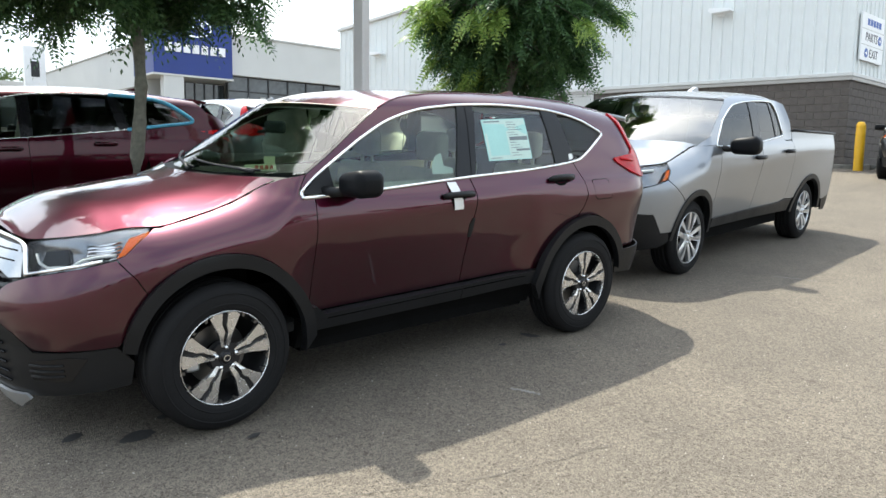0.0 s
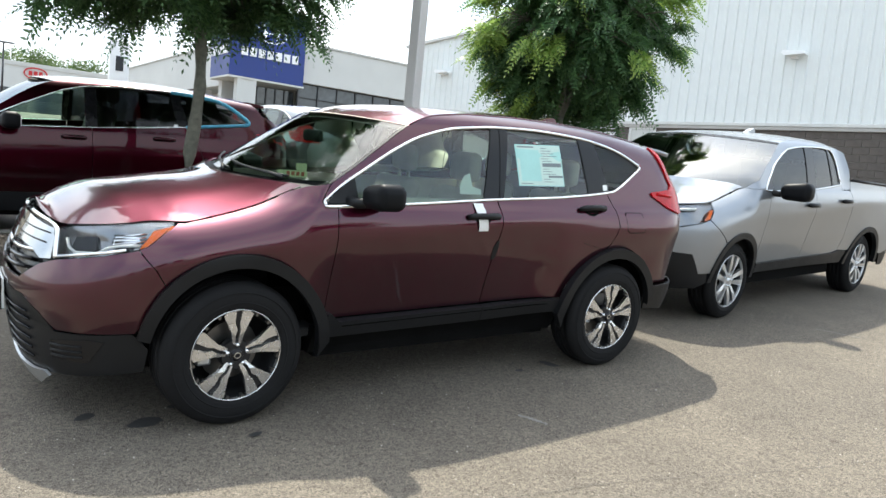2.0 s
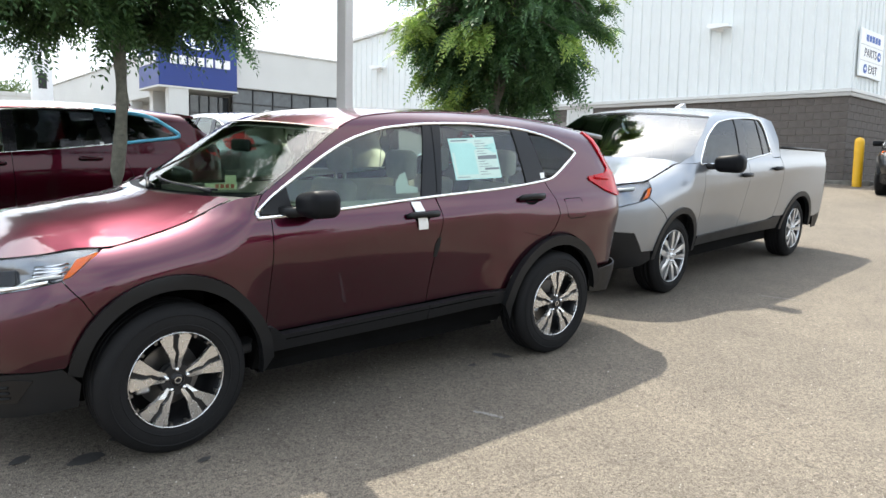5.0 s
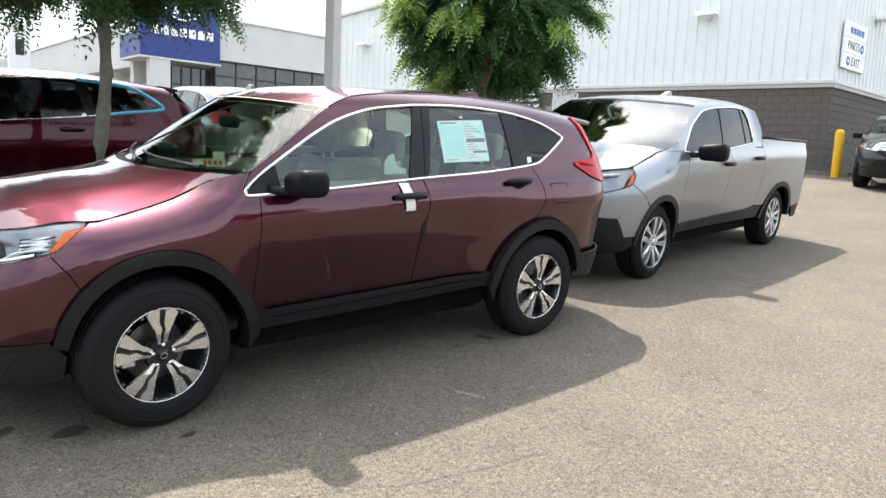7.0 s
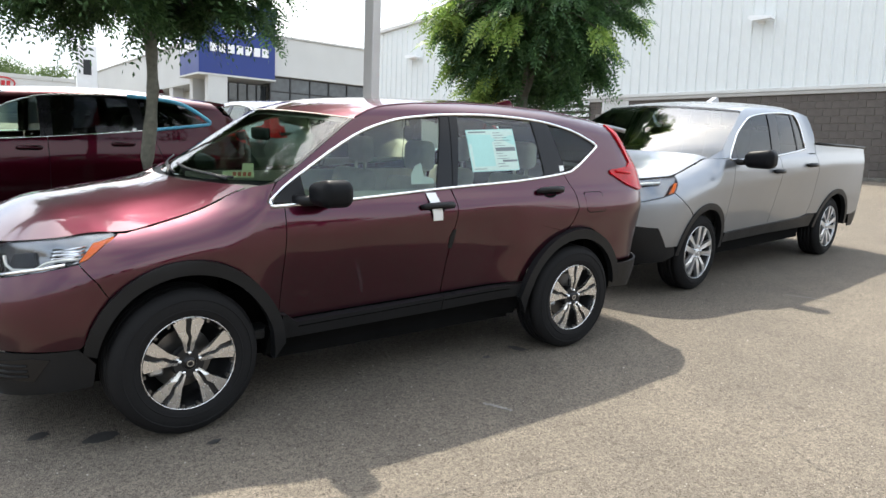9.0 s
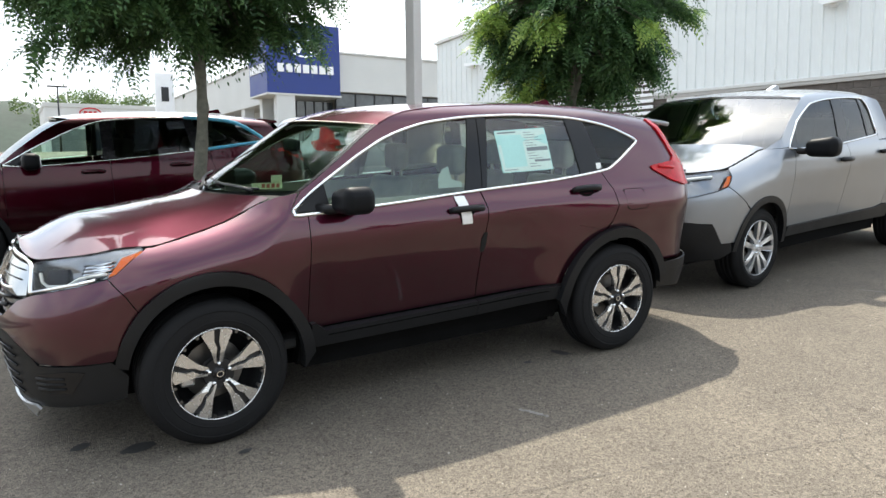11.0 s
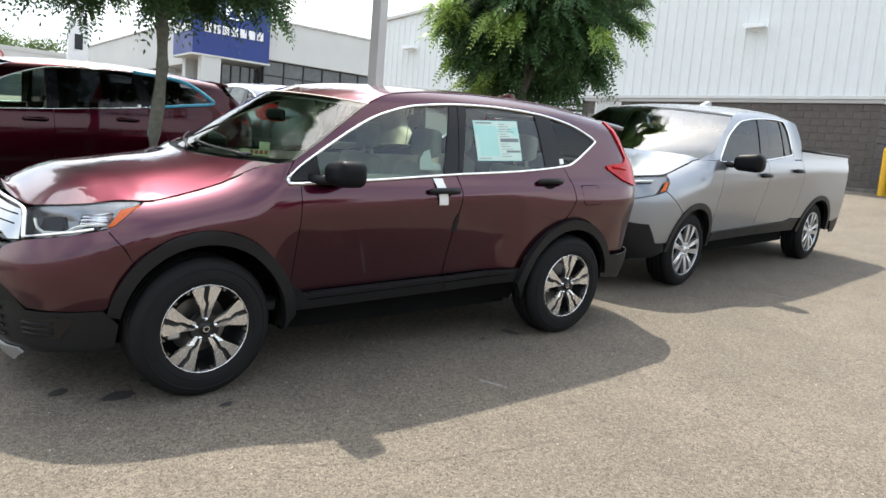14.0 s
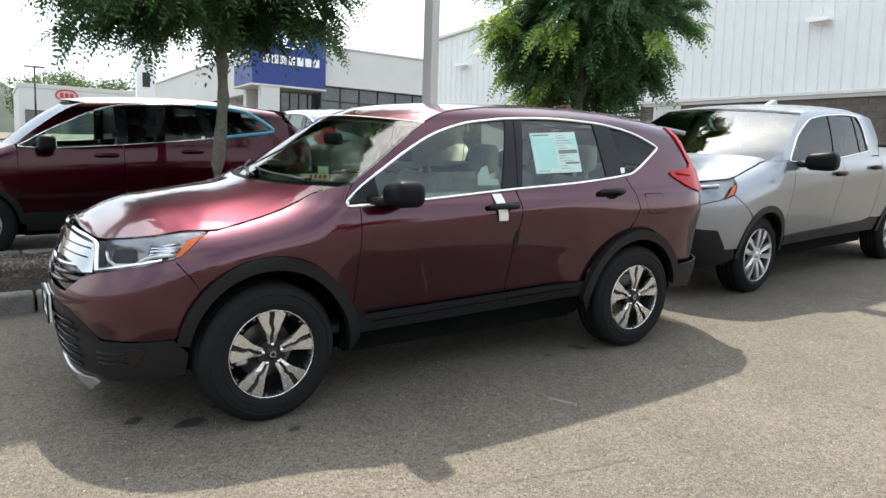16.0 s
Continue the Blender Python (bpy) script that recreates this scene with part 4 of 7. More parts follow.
def wheel(parent, x, y, r_tyre, r_rim, width, style, steer=0.0, out=-1, spin=0.0, hub_z=None):
    """A road wheel; its outer face looks along out * y, y is the tyre's outer side."""
    w = new("wheel")
    w.parent = parent
    w.matrix_basis = Matrix.Translation((x, y, hub_z or r_tyre)) @ pose(0, 0, 0, 0, 0, steer + (0 if out < 0 else 180)) @ rot_y(spin)
    # local: outer face at y = 0, inwards +y
    h = width
    prof = [(r_rim * 0.99, 0.018), (r_rim + 0.006, 0.004), (r_rim + 0.02, 0.0), (r_rim + 0.05, -0.004), (r_tyre - 0.06, -0.002), (r_tyre - 0.028, 0.006), (r_tyre - 0.01, 0.022), (r_tyre - 0.003, 0.036)]
    for i in range(4):
        y0 = 0.04 + i * (h - 0.08) / 4
        y1 = y0 + (h - 0.08) / 4
        prof += [(r_tyre, y0 + 0.004), (r_tyre, y1 - 0.006), (r_tyre - 0.008, y1 - 0.004), (r_tyre - 0.008, y1)]
    prof += [(r_tyre - 0.01, h - 0.022), (r_tyre - 0.05, h), (r_rim, h - 0.01)]
    part("tyre", lathe(bmesh.new(), prof, 56), "rubber", w, smooth=True)
    bm = bmesh.new()
    for rr in (r_rim + 0.035, r_tyre - 0.05):
        lathe(bm, [(rr - 0.004, -0.003), (rr, -0.0065), (rr + 0.004, -0.003)], 56)
    part("sidewall_bead", bm, "rubber", w, smooth=True)
    barrel = [(r_rim * 0.99, 0.016), (r_rim - 0.012, 0.03), (r_rim - 0.02, 0.06), (r_rim - 0.035, 0.16), (0.05, 0.17)]
    face = "alloy_dark" if style != "silver" and style != "multi" else "alloy_silver"
    part("rim_barrel", lathe(bmesh.new(), barrel, 48), "alloy_dark", w, smooth=True)
    lip_m = "alloy" if style == "crv" else "alloy_silver"
    part("rim_lip", lathe(bmesh.new(), [(r_rim + 0.002, 0.012), (r_rim, 0.002), (r_rim - 0.003, 0.002), (r_rim - 0.005, 0.008), (r_rim - 0.008, 0.03)], 56), lip_m, w, smooth=True)
    part("brake_disc", lathe(bmesh.new(), [(0.06, 0.105), (0.148, 0.105), (0.15, 0.115), (0.06, 0.12)], 40), "disc", w)
    part("brake_caliper", boxed(-0.17, -0.1, 0.075, 0.13, -0.06, 0.05, bevel=0.012), "alloy_silver", w)

    def blade(pts, y0, y1, a, material, name, label=""):
        bm = bmesh.new()
        fr = [bm.verts.new((x_, (y0 if i != 0 else y0), z_)) for i, (x_, z_) in enumerate(pts)]
        bk = [bm.verts.new((x_, y1, z_)) for x_, z_ in pts]
        n = len(pts)
        bm.faces.new(fr)
        bm.faces.new(bk[::-1])
        for i in range(n):
            bm.faces.new((fr[i], bk[i], bk[(i + 1) % n], fr[(i + 1) % n]))
        for v in bm.verts:
            rr = math.hypot(v.co.x, v.co.z)
            v.co.y += 0.012 * (rr / r_rim < 0.4)
        bmesh.ops.transform(bm, matrix=rot_y(-a), verts=bm.verts[:])
        bmesh.ops.recalc_face_normals(bm, faces=bm.faces[:])
        ob = part(name, bm, material, w, label)
        return ob

    R = r_rim - 0.006
    if style == "crv":
        for k in range(5):
            a = 2 * math.pi * k / 5
            blade([(0.004, 0.052), (0.006, 0.1), (0.013, 0.128), (0.007, 0.16), (0.017, R * 0.99), (0.056, R * 0.975), (0.076, R * 0.91), (0.047, 0.145), (0.034, 0.118), (0.02, 0.055)], 0.004, 0.026, a, "alloy", "spoke")
            blade([(-0.02, 0.055), (-0.034, 0.118), (-0.047, 0.145), (-0.076, R * 0.91), (-0.056, R * 0.975), (-0.013, R * 0.99), (-0.017, 0.165), (-0.004, 0.132), (-0.012, 0.1), (-0.009, 0.052)], 0.004, 0.026, a, "alloy", "spoke")
            blade([(-0.013, 0.05), (-0.02, R * 0.97), (0.02, R * 0.97), (0.013, 0.05)], 0.016, 0.045, a, "alloy_dark", "spoke_groove")
            b = a + math.pi / 5
            blade([(-0.05, R * 0.98), (-0.032, R * 0.99), (-0.03, R * 0.925), (-0.042, R * 0.915)], 0.006, 0.03, b, "disc", "rim_notch")
            blade([(0.032, R * 0.99), (0.05, R * 0.98), (0.042, R * 0.915), (0.03, R * 0.925)], 0.006, 0.03, b, "disc", "rim_notch")
        hub_m, nut_r = "alloy_dark", 0.052
    elif style == "silver":
        for k in range(5):
            a = 2 * math.pi * k / 5
            for sg in (1, -1):
                p = [(0.006 * sg, 0.06), (0.02 * sg, 0.13), (0.03 * sg, R * 0.98), (0.075 * sg, R * 0.95), (0.07 * sg, R * 0.75), (0.042 * sg, 0.075)]
                blade(p if sg > 0 else p[::-1], 0.002, 0.035, a, "alloy_silver", "spoke")
        hub_m, nut_r = "alloy_silver", 0.055
    else:
        for k in range(10):
            a = 2 * math.pi * k / 10 + (0.12 if k % 2 else -0.12)
            blade([(-0.02, 0.06), (-0.016, R * 0.6), (-0.03, R * 0.99), (0.024, R * 0.99), (0.018, R * 0.6), (0.022, 0.06)], 0.004, 0.03, a, "alloy_silver", "spoke")
        hub_m, nut_r = "alloy_silver", 0.056
    part("hub", lathe(bmesh.new(), [(0.001, 0.012), (0.034, 0.012), (0.037, 0.016), (0.075, 0.016), (0.08, 0.03), (0.08, 0.06)], 30), hub_m, w, smooth=False)
    part("hub_cap", lathe(bmesh.new(), [(0.001, 0.004), (0.026, 0.005), (0.031, 0.012)], 24), "gloss_black" if style == "crv" else "alloy_silver", w, smooth=True)
    part("hub_emblem", ring_shape(bmesh.new(), 0.018, 0.016, 0.004, 0.0, 0.004, 12), "chrome", w)
    for k in range(5):
        a = 2 * math.pi * k / 5 + math.pi / 2
        part("lug_nut", lathe(bmesh.new(), [(0.001, -0.002), (0.008, 0.0), (0.0105, 0.006), (0.0105, 0.02)], 8, Matrix.Translation((nut_r * math.cos(a), 0, nut_r * math.sin(a)))), "chrome", w, smooth=True)
    return w


def seat_bm(x, y0, y1, z, back=0.62, lean=0.16):
    bm = bmesh.new()
    box(bm, x - 0.25, x + 0.25, y0, y1, z, z + 0.14, bevel=0.05)
    k = len(bm.verts)
    box(bm, -0.07, 0.07, y0 + 0.01, y1 - 0.01, 0, back, bevel=0.05)
    m = Matrix.Translation((x + 0.24, 0, z + 0.1)) @ pose(0, 0, 0, 0, math.degrees(lean) + 4, 0)
    bm.verts.ensure_lookup_table()
    new_vs = [v for v in bm.verts if abs(v.co.x) < 0.09 and v.index >= k or v.index < 0]
    bm.verts.index_update()
    new_vs = [v for v in bm.verts if v.index >= k]
    bmesh.ops.transform(bm, matrix=m, verts=new_vs)
    return bm


def head_rest(x, y, z):
    bm = boxed(x - 0.05, x + 0.05, y - 0.13, y + 0.13, z, z + 0.19, bevel=0.04)
    box(bm, x - 0.01, x + 0.01, y - 0.07, y - 0.055, z - 0.1, z + 0.02)
    box(bm, x - 0.01, x + 0.01, y + 0.055, y + 0.07, z - 0.1, z + 0.02)
    return bm


def cabin(root, mid, x_dash, x_front, x_rear, half, floor_z, seat="seat"):
    """Dashboard, wheel, seats, floor: what is seen through the panes."""
    part("cabin_floor", boxed(x_dash - 0.3, x_rear + 0.75, mid - half + 0.12, mid + half - 0.12, max(floor_z, .42) - 0.05, max(floor_z, .42), bevel=0.01, seg=1), "dash", root)
    part("dashboard", prism(bmesh.new(), [(x_dash - 0.35, 0.75), (x_dash + 0.05, 0.6), (x_dash + 0.08, 0.95), (x_dash, 1.05), (x_dash - 0.2, 1.07), (x_dash - 0.55, 1.05)], mid - half + 0.13, mid + half - 0.13), "dash", root)
    wheel_m = Matrix.Translation((x_dash + 0.22, mid - 0.38, 1.0)) @ pose(0, 0, 0, 0, 0, 90) @ pose(0, 0, 0, -25, 0, 0)
    bm = bmesh.new()
    tube(bm, [wheel_m @ Vector((0.18 * math.cos(a), 0, 0.18 * math.sin(a))) for a in np.linspace(0, 2 * math.pi, 25)], 0.015, 6)
    for a in (0.1, math.pi - 0.1, -math.pi / 2):
        tube(bm, [wheel_m @ Vector((0, 0.02, 0)), wheel_m @ Vector((0.18 * math.cos(a), 0, 0.18 * math.sin(a)))], 0.018, 6)
    part("steering_wheel", bm, "dash", root, smooth=True)
    for x in (x_front, x_rear):
        for sg in (-1, 1):
            y = mid + sg * 0.38
            part("seat", seat_bm(x, y - 0.25, y + 0.25, floor_z + 0.24), seat, root, smooth=True)
            part("head_rest", head_rest(x + 0.42, y, floor_z + 0.99), seat, root, smooth=True)
    bm = bmesh.new()
    box(bm, x_front + 0.0, x_front + 0.28, mid - 0.1, mid + 0.1, floor_z, floor_z + 0.4, bevel=0.03)
    part("centre_console", bm, "dash", root)


def mirror_bm(x, y, z, length=0.27, height=0.145, out=-1):
    """A door mirror: a rounded boxy shell; y is the inner end."""
    bm = boxed(-0.1, 0.095, 0, length, -height / 2, height / 2, bevel=height * 0.36, seg=6)
    for v in bm.verts:
        f = v.co.y / length
        if v.co.x < 0:
            v.co.x *= 1 - 0.4 * f * f
        if v.co.z > 0:
            v.co.z *= (0.62 + 0.5 * min(1, f * 1.6)) * (1.0 - 0.12 * f * f)
        v.co = Vector((x + v.co.x - 0.02 * f, y + out * v.co.y, z + v.co.z))
    bmesh.ops.recalc_face_normals(bm, faces=bm.faces[:])
    return bm


def plate(root, x, y, z, w=0.305, h=0.155, facing=-1):
    p = part("number_plate", boxed(x - 0.008, x + 0.008, y - w / 2, y + w / 2, z - h / 2, z + h / 2, bevel=0.003, seg=1), "paper", root, "white dealer plate with plain bars")
    part("plate_frame", ring_like(x + facing * 0.009, y, z, w, h), "plastic", p)
    part("plate_bar", boxed(x + facing * 0.012 - 0.001, x + facing * 0.012 + 0.001, y - w * 0.3, y + w * 0.3, z - 0.012, z + 0.02), "ink", p)
    return p


def ring_like(x, y, z, w, h):
    bm = bmesh.new()
    for a, b, c, d in ((-w / 2, w / 2, h / 2 - 0.012, h / 2), (-w / 2, w / 2, -h / 2, -h / 2 + 0.012), (-w / 2, -w / 2 + 0.01, -h / 2, h / 2), (w / 2 - 0.01, w / 2, -h / 2, h / 2)):
        box(bm, x - 0.006, x + 0.006, y + a, y + b, z + c, z + d)
    return bm
CRV_SHAPE = dict(front=-0.90, rear=3.63, half=0.925, af=0.78, ar=0.56, nf=2.45, nr=2.7,
    side=[(.15, .13), (.22, .09), (.3, .055), (.42, .035), (.46, .022), (.55, .014), (.7, .005), (.82, 0), (1.0, 0), (1.04, .002), (1.07, .008), (1.1, .02), (1.14, .033), (2, .035)],
    nose=[(.15, .18), (.22, .125), (.3, .085), (.42, .028), (.52, -.012), (.59, -.028), (.65, -.026), (.72, -.006), (.8, .026), (.88, .06), (.95, .092), (1.0, .125), (1.05, .2), (1.2, .5)],
    tail=[(.2, .15), (.35, .05), (.5, 0), (.7, 0), (.9, .0), (1.1, .015), (1.22, .03), (1.28, .07), (1.4, .2), (1.55, .36), (1.65, .5)],
    belt=1.1, roof=[(-1, 1.68), (.9, 1.665), (1.15, 1.68), (1.5, 1.688), (2.2, 1.682), (2.64, 1.655), (3.0, 1.605), (3.2, 1.57), (3.7, 1.5)],
    tumble=[(0, 0), (.3, .045), (.6, .1), (.8, .145), (.9, .185), (.96, .24), (1.0, .33), (1.05, .45)],
    shoulder=[(-1.2, .975), (-.8, .975), (-.55, .992), (-.25, 1.01), (-.12, 1.034), (0, 1.064), (.115, 1.098), (.21, 1.137), (.26, 1.17), (.34, 1.25), (.46, 1.4), (.55, 2)], sh_r=0.24,
    sculpt=((2.85, .42, .95, .13, -.02, .03), (-.02, .42, .92, .12, -.016, 0), (1.6, 1.3, 1.03, .035, -.003, .05), (-.72, .35, .96, .2, .022, 0), (-.7, .3, .6, .15, -.022, 0), (2.08, .15, .83, .085, -.009, 0)),
    tuck_len=0.55,
    crease=[(-1.2, .71, .13), (-.75, .71, .13), (-.52, .75, .1), (-.38, .83, .09), (-.2, .9, .08), (.03, .945, .08), (.2, .91, .08), (.32, .865, .08), (.42, .89, .11), (.48, .935, .14), (.56, .945, .165), (.85, .95, .17), (1.3, .985, .17), (1.6, 1.0, .17), (1.9, 1.02, .165), (2.06, 1.02, .14), (2.16, .97, .08), (2.3, .96, .08), (2.7, .99, .13), (3.0, .98, .15), (3.2, .97, .15), (3.7, .97, .13)])

# ==== the compact SUV


def compact_suv(where, colour, label, detailed=True):
    sh = Shape(**CRV_SHAPE)
    mid = 0.885
    root = empty("suv", where, label, "car")
    car = Car(sh, root, mid)
    U, FW, RW = sh.U, sh.FW, sh.RW

    def m(pts):
        return [(U(u), z) for u, z in pts]

    def proud(by, share=1.0):
        """Stays out where the body draws in."""
        return lambda s, z: by + share * sh.tuck_at(s, z)

    flare = proud(.01, .3)

    def apron(s, z):
        return -.002 + sh.tuck_at(s, z) * np.interp(z, [.3, .4, .49], [.8, .55, .08])

    fine = .025 if detailed else .05

    # --- glass house outline
    dlo_top = catmull([(.42, 1.135), (.53, 1.22), (.71, 1.33), (.85, 1.41), (1.02, 1.49), (1.23, 1.55), (1.42, 1.575), (1.62, 1.59), (1.96, 1.595), (2.32, 1.575), (2.53, 1.545), (2.68, 1.51), (2.79, 1.47), (2.9, 1.42)], 5)
    dlo_bot = catmull([(2.9, 1.42), (2.885, 1.4), (2.8, 1.35), (2.64, 1.262), (2.52, 1.23), (2.11, 1.192), (1.55, 1.165), (.93, 1.128), (.47, 1.108), (.425, 1.115), (.42, 1.135)], 5)

    def top_z(u):
        return float(np.interp(u, [p[0] for p in dlo_top], [p[1] for p in dlo_top]))

    def bot_z(u):
        q = sorted(dlo_bot)
        return float(np.interp(u, [p[0] for p in q], [p[1] for p in q]))

    def pane(u0, u1, lean0, lean1, k=12):
        """Outline between two posts, by the line at its foot and the lean to its head."""
        up = [(u0 + lean0 + (u1 + lean1 - u0 - lean0) * i / k, top_z(u0 + lean0 + (u1 + lean1 - u0 - lean0) * i / k)) for i in range(k + 1)]
        dn = [(u1 + (u0 - u1) * i / k, bot_z(u1 + (u0 - u1) * i / k)) for i in range(k + 1)]
        return up + dn

    # --- side panels
    gap = 0.004
    fender = m([(.488, .50), *arc(0, .365, .481, 17, 135.6, 26, 1.065), (-.388, .802), (-.463, .886), (-.43, .899), (-.36, .955), (-.285, .999)] + [(-.25, 1.001), (-.122, 1.026), (0, 1.056), (.115, 1.09), (.21, 1.128), (.26, 1.158), (.36, 1.2), (.46, 1.222), (.425, 1.165), (.405, 1.13), (.425, 1.10), (.488, 1.10)])
    car.skin("front_fender", fender, colour, cell=fine)
    door_f = car.skin("front_door", m([(.488 + gap, .487), (.489 + gap, 1.10), *[(.5 + i * .107, bot_z(.5 + i * .107) - .004) for i in range(1, 10)], (1.555, 1.16), (1.585, 1.06), (1.578, .9), (1.57, .75), (1.572, .507)]), colour, cell=fine)
    door_r = car.skin("rear_door", m([(1.578, .509), (1.576, .75), (1.584, .9), (1.591, 1.06), (1.565, 1.16), *[(1.6 + i * .1, bot_z(1.6 + i * .1) - .004) for i in range(10)], (2.525, 1.222), (2.59, 1.12), (2.615, 1.01), (2.58, .915), (2.53, .845), *arc(2.66, .365, .487, 105, 158, 14, 1.025), (2.24, .525)]), colour, cell=fine)
    rail = [(.97, 1.553), (1.06, 1.595), (1.18, 1.628), (1.4, 1.65), (1.8, 1.662), (2.2, 1.66), (2.64, 1.634), (3.0, 1.585), (3.1, 1.565)]

    def rail_z(u):
        return float(np.interp(u, [p[0] for p in rail], [p[1] for p in rail]))

    screen_edge = [(.47, 1.225), (.62, 1.32), (.78, 1.43), (.9, 1.51), (.97, 1.553)]
    quarter = m([(.43, 1.165), (.47, 1.225), *catmull(screen_edge, 4)[1:-1], *catmull(rail, 4)]) + [(U(3.1), 1.555), (RW(.72), 1.44), (RW(.66), 1.32), (RW(.3), 1.3), (RW(.3), .56)] \
        + m([(3.14, .565), *arc(2.66, .365, .487, 25, 103, 20, 1.025), (2.587, .915), (2.622, 1.01), (2.597, 1.12), (2.532, 1.222)]) + m(dlo_bot[: 4 * 5 - 4][::-1]) + m(dlo_top[::-1])
    car.skin("side_panel", quarter, colour, cell=max(fine, .035))
    # --- glazing
    wf = car.skin("window", m(pane(.5, 1.57, .02, .05)), "glass", off=-.006, thick=.004, parent=door_f)
    wr = car.skin("window", m(pane(1.575, 2.40, .05, .02)), "glass", off=-.006, thick=.004, parent=door_r)
    q_pts = [(2.42, top_z(2.42)), (2.53, 1.545), (2.68, 1.51), (2.79, 1.47), (2.895, 1.42), (2.8, 1.352), (2.64, 1.264), (2.52, 1.23), (2.42, bot_z(2.42))]
    car.skin("quarter_window", m(q_pts), "quarter_glass", off=-.006, thick=.004)
    car.skin("door_pillar", m([(1.455, bot_z(1.455)), (1.56, top_z(1.56)), (1.622, top_z(1.622)), (1.572, bot_z(1.572))]), "gloss_black", off=.001, parent=door_f)
    car.skin("door_pillar", m([(1.578, bot_z(1.578)), (1.628, top_z(1.628)), (1.695, top_z(1.695)), (1.61, bot_z(1.61))]), "gloss_black", off=.001, parent=door_r)
    car.skin("door_pillar", m([(2.35, bot_z(2.35)), (2.30, top_z(2.30)), (2.45, top_z(2.45)), (2.55, bot_z(2.55) + .002)]), "gloss_black", off=.001)
    car.skin("mirror_sail", m([(.43, 1.125), (.53, 1.215), (.60, 1.26), (.62, 1.125)]), "plastic", off=.002, parent=door_f)
    car.strip("window_trim", m(dlo_top), .0095, "chrome", off=.003)
    car.strip("window_trim", m(dlo_bot), .0095, "chrome", off=.003)
    # --- lower cladding
    car.skin("door_cladding", m([(.53, .395), (.495, .415), (.492, .53), (.52, .53), (.58, .482), (1.573, .5), (1.573, .413)]), "plastic", off=flare, parent=door_f, thick=.045, cell=fine)
    car.skin("door_cladding", m([(1.578, .413), (1.578, .5), (2.235, .518), (2.24, .47), (2.23, .437)]), "plastic", off=flare, parent=door_r, thick=.045, cell=fine)
    car.skin("sill", m([(.45, .27), (.47, .42), (1.5, .44), (2.27, .46), (2.22, .27)]), "under", off=proud(-.05, .3), thick=.05)
    car.strip("cladding_groove", m([(.6, .458), (1.0, .466), (1.568, .478)]), .0035, "under", off=flare, parent=door_f)
    car.strip("cladding_groove", m([(1.583, .478), (2.0, .488), (2.23, .495)]), .0035, "under", off=flare, parent=door_r)
    car.skin("arch_cladding", m([*arc(0, .365, .482, 5, 166, 40, 1.065), *arc(0, .365, .425, 166, -6, 36, 1.06)]), "plastic", off=proud(.012, .85), thick=.05, cell=.04)
    car.skin("arch_cladding", m([*arc(2.66, .365, .488, 14, 172, 40, 1.025), *arc(2.66, .365, .428, 186, 12, 36, 1.02)]), "plastic", off=proud(.012, .85), thick=.05, cell=.04)
    # --- nose
    bumper = m([(-.466, .881), (-.392, .80), *arc(0, .365, .481, 136.1, 163, 8, 1.065), (-.478, .492)]) + [(U(-.6), .482), (FW(.72), .475), (FW(.6), .47), (FW(.53), .55), (FW(.42), .61), (FW(0), .62), (FW(0), .672), (FW(.36), .675), (FW(.5), .765), (FW(.6), .80), (FW(.70), .822), (U(-.6), .848)]
    car.skin("front_bumper", bumper, colour, join=True, cell=fine, label="maroon bumper skin" if colour == "maroon" else "")
    low = [(U(-.487), .488), (U(-.6), .478), (FW(.72), .471), (FW(.6), .466), (FW(.53), .546), (FW(.42), .606), (FW(0), .616), (FW(0), .25), (FW(.5), .27), (FW(.72), .29), (U(-.55), .305), (U(-.44), .32), (U(-.42), .42)]
    lower = car.skin("lower_bumper", low, "plastic", join=True, off=apron, cell=fine)
    car.skin("fog_recess", [(FW(.58), .43), (FW(.74), .455), (U(-.6), .45), (FW(.74), .355), (FW(.58), .35)], "gloss_black", off=lambda s, z: apron(s, z) + .004, parent={1: lower, -1: lower})
    for z in (.372, .395, .418):
        car.strip("fog_slat", [(FW(.58), z), (FW(.64), z), (FW(.72), z + .006)], .005, "plastic", off=lambda s, z: apron(s, z) + .008, parent=lower)
    for z in (.33, .37, .41, .45, .49, .53):
        car.strip("intake_slat", [(FW(w), z) for w in (.44, .3, .15, 0)], .006, "gloss_black", off=lambda s, z: apron(s, z) + .008, parent=lower)
    car.skin("skid_plate", [(FW(0), .2), (FW(0), .265), (FW(.4), .272), (FW(.52), .285), (FW(.54), .265), (FW(.4), .2)], "alloy_silver", off=lambda s, z: apron(s, z) + .016, join=True, label="silver skid trim", parent=lower)
    # grille
    grille = car.skin("grille", [(FW(0), .676), (FW(.36), .679), (FW(.5), .769), (FW(.58), .80), (FW(.535), .94), (FW(.3), .945), (FW(0), .95)], "gloss_black", off=-.03, join=True, thick=.03)
    car.skin("grille_wing", [(FW(0), .82), (FW(.13), .82), (FW(.22), .83), (FW(.40), .82), (FW(.5), .79), (FW(.575), .80), (FW(.55), .88), (FW(.51), .925), (FW(.3), .938), (FW(.15), .944), (FW(0), .946)], "dark_chrome", off=.006, join=True, thick=.03, parent=grille, label="chrome winged grille bar")
    for k, z in enumerate((.862, .9)):
        car.strip("wing_groove", [(FW(w), z + .004 * k - .05 * (w - .3) ** 2) for w in (.1, .2, .3, .4, .5)], .004, "gloss_black", off=.007, parent=grille)
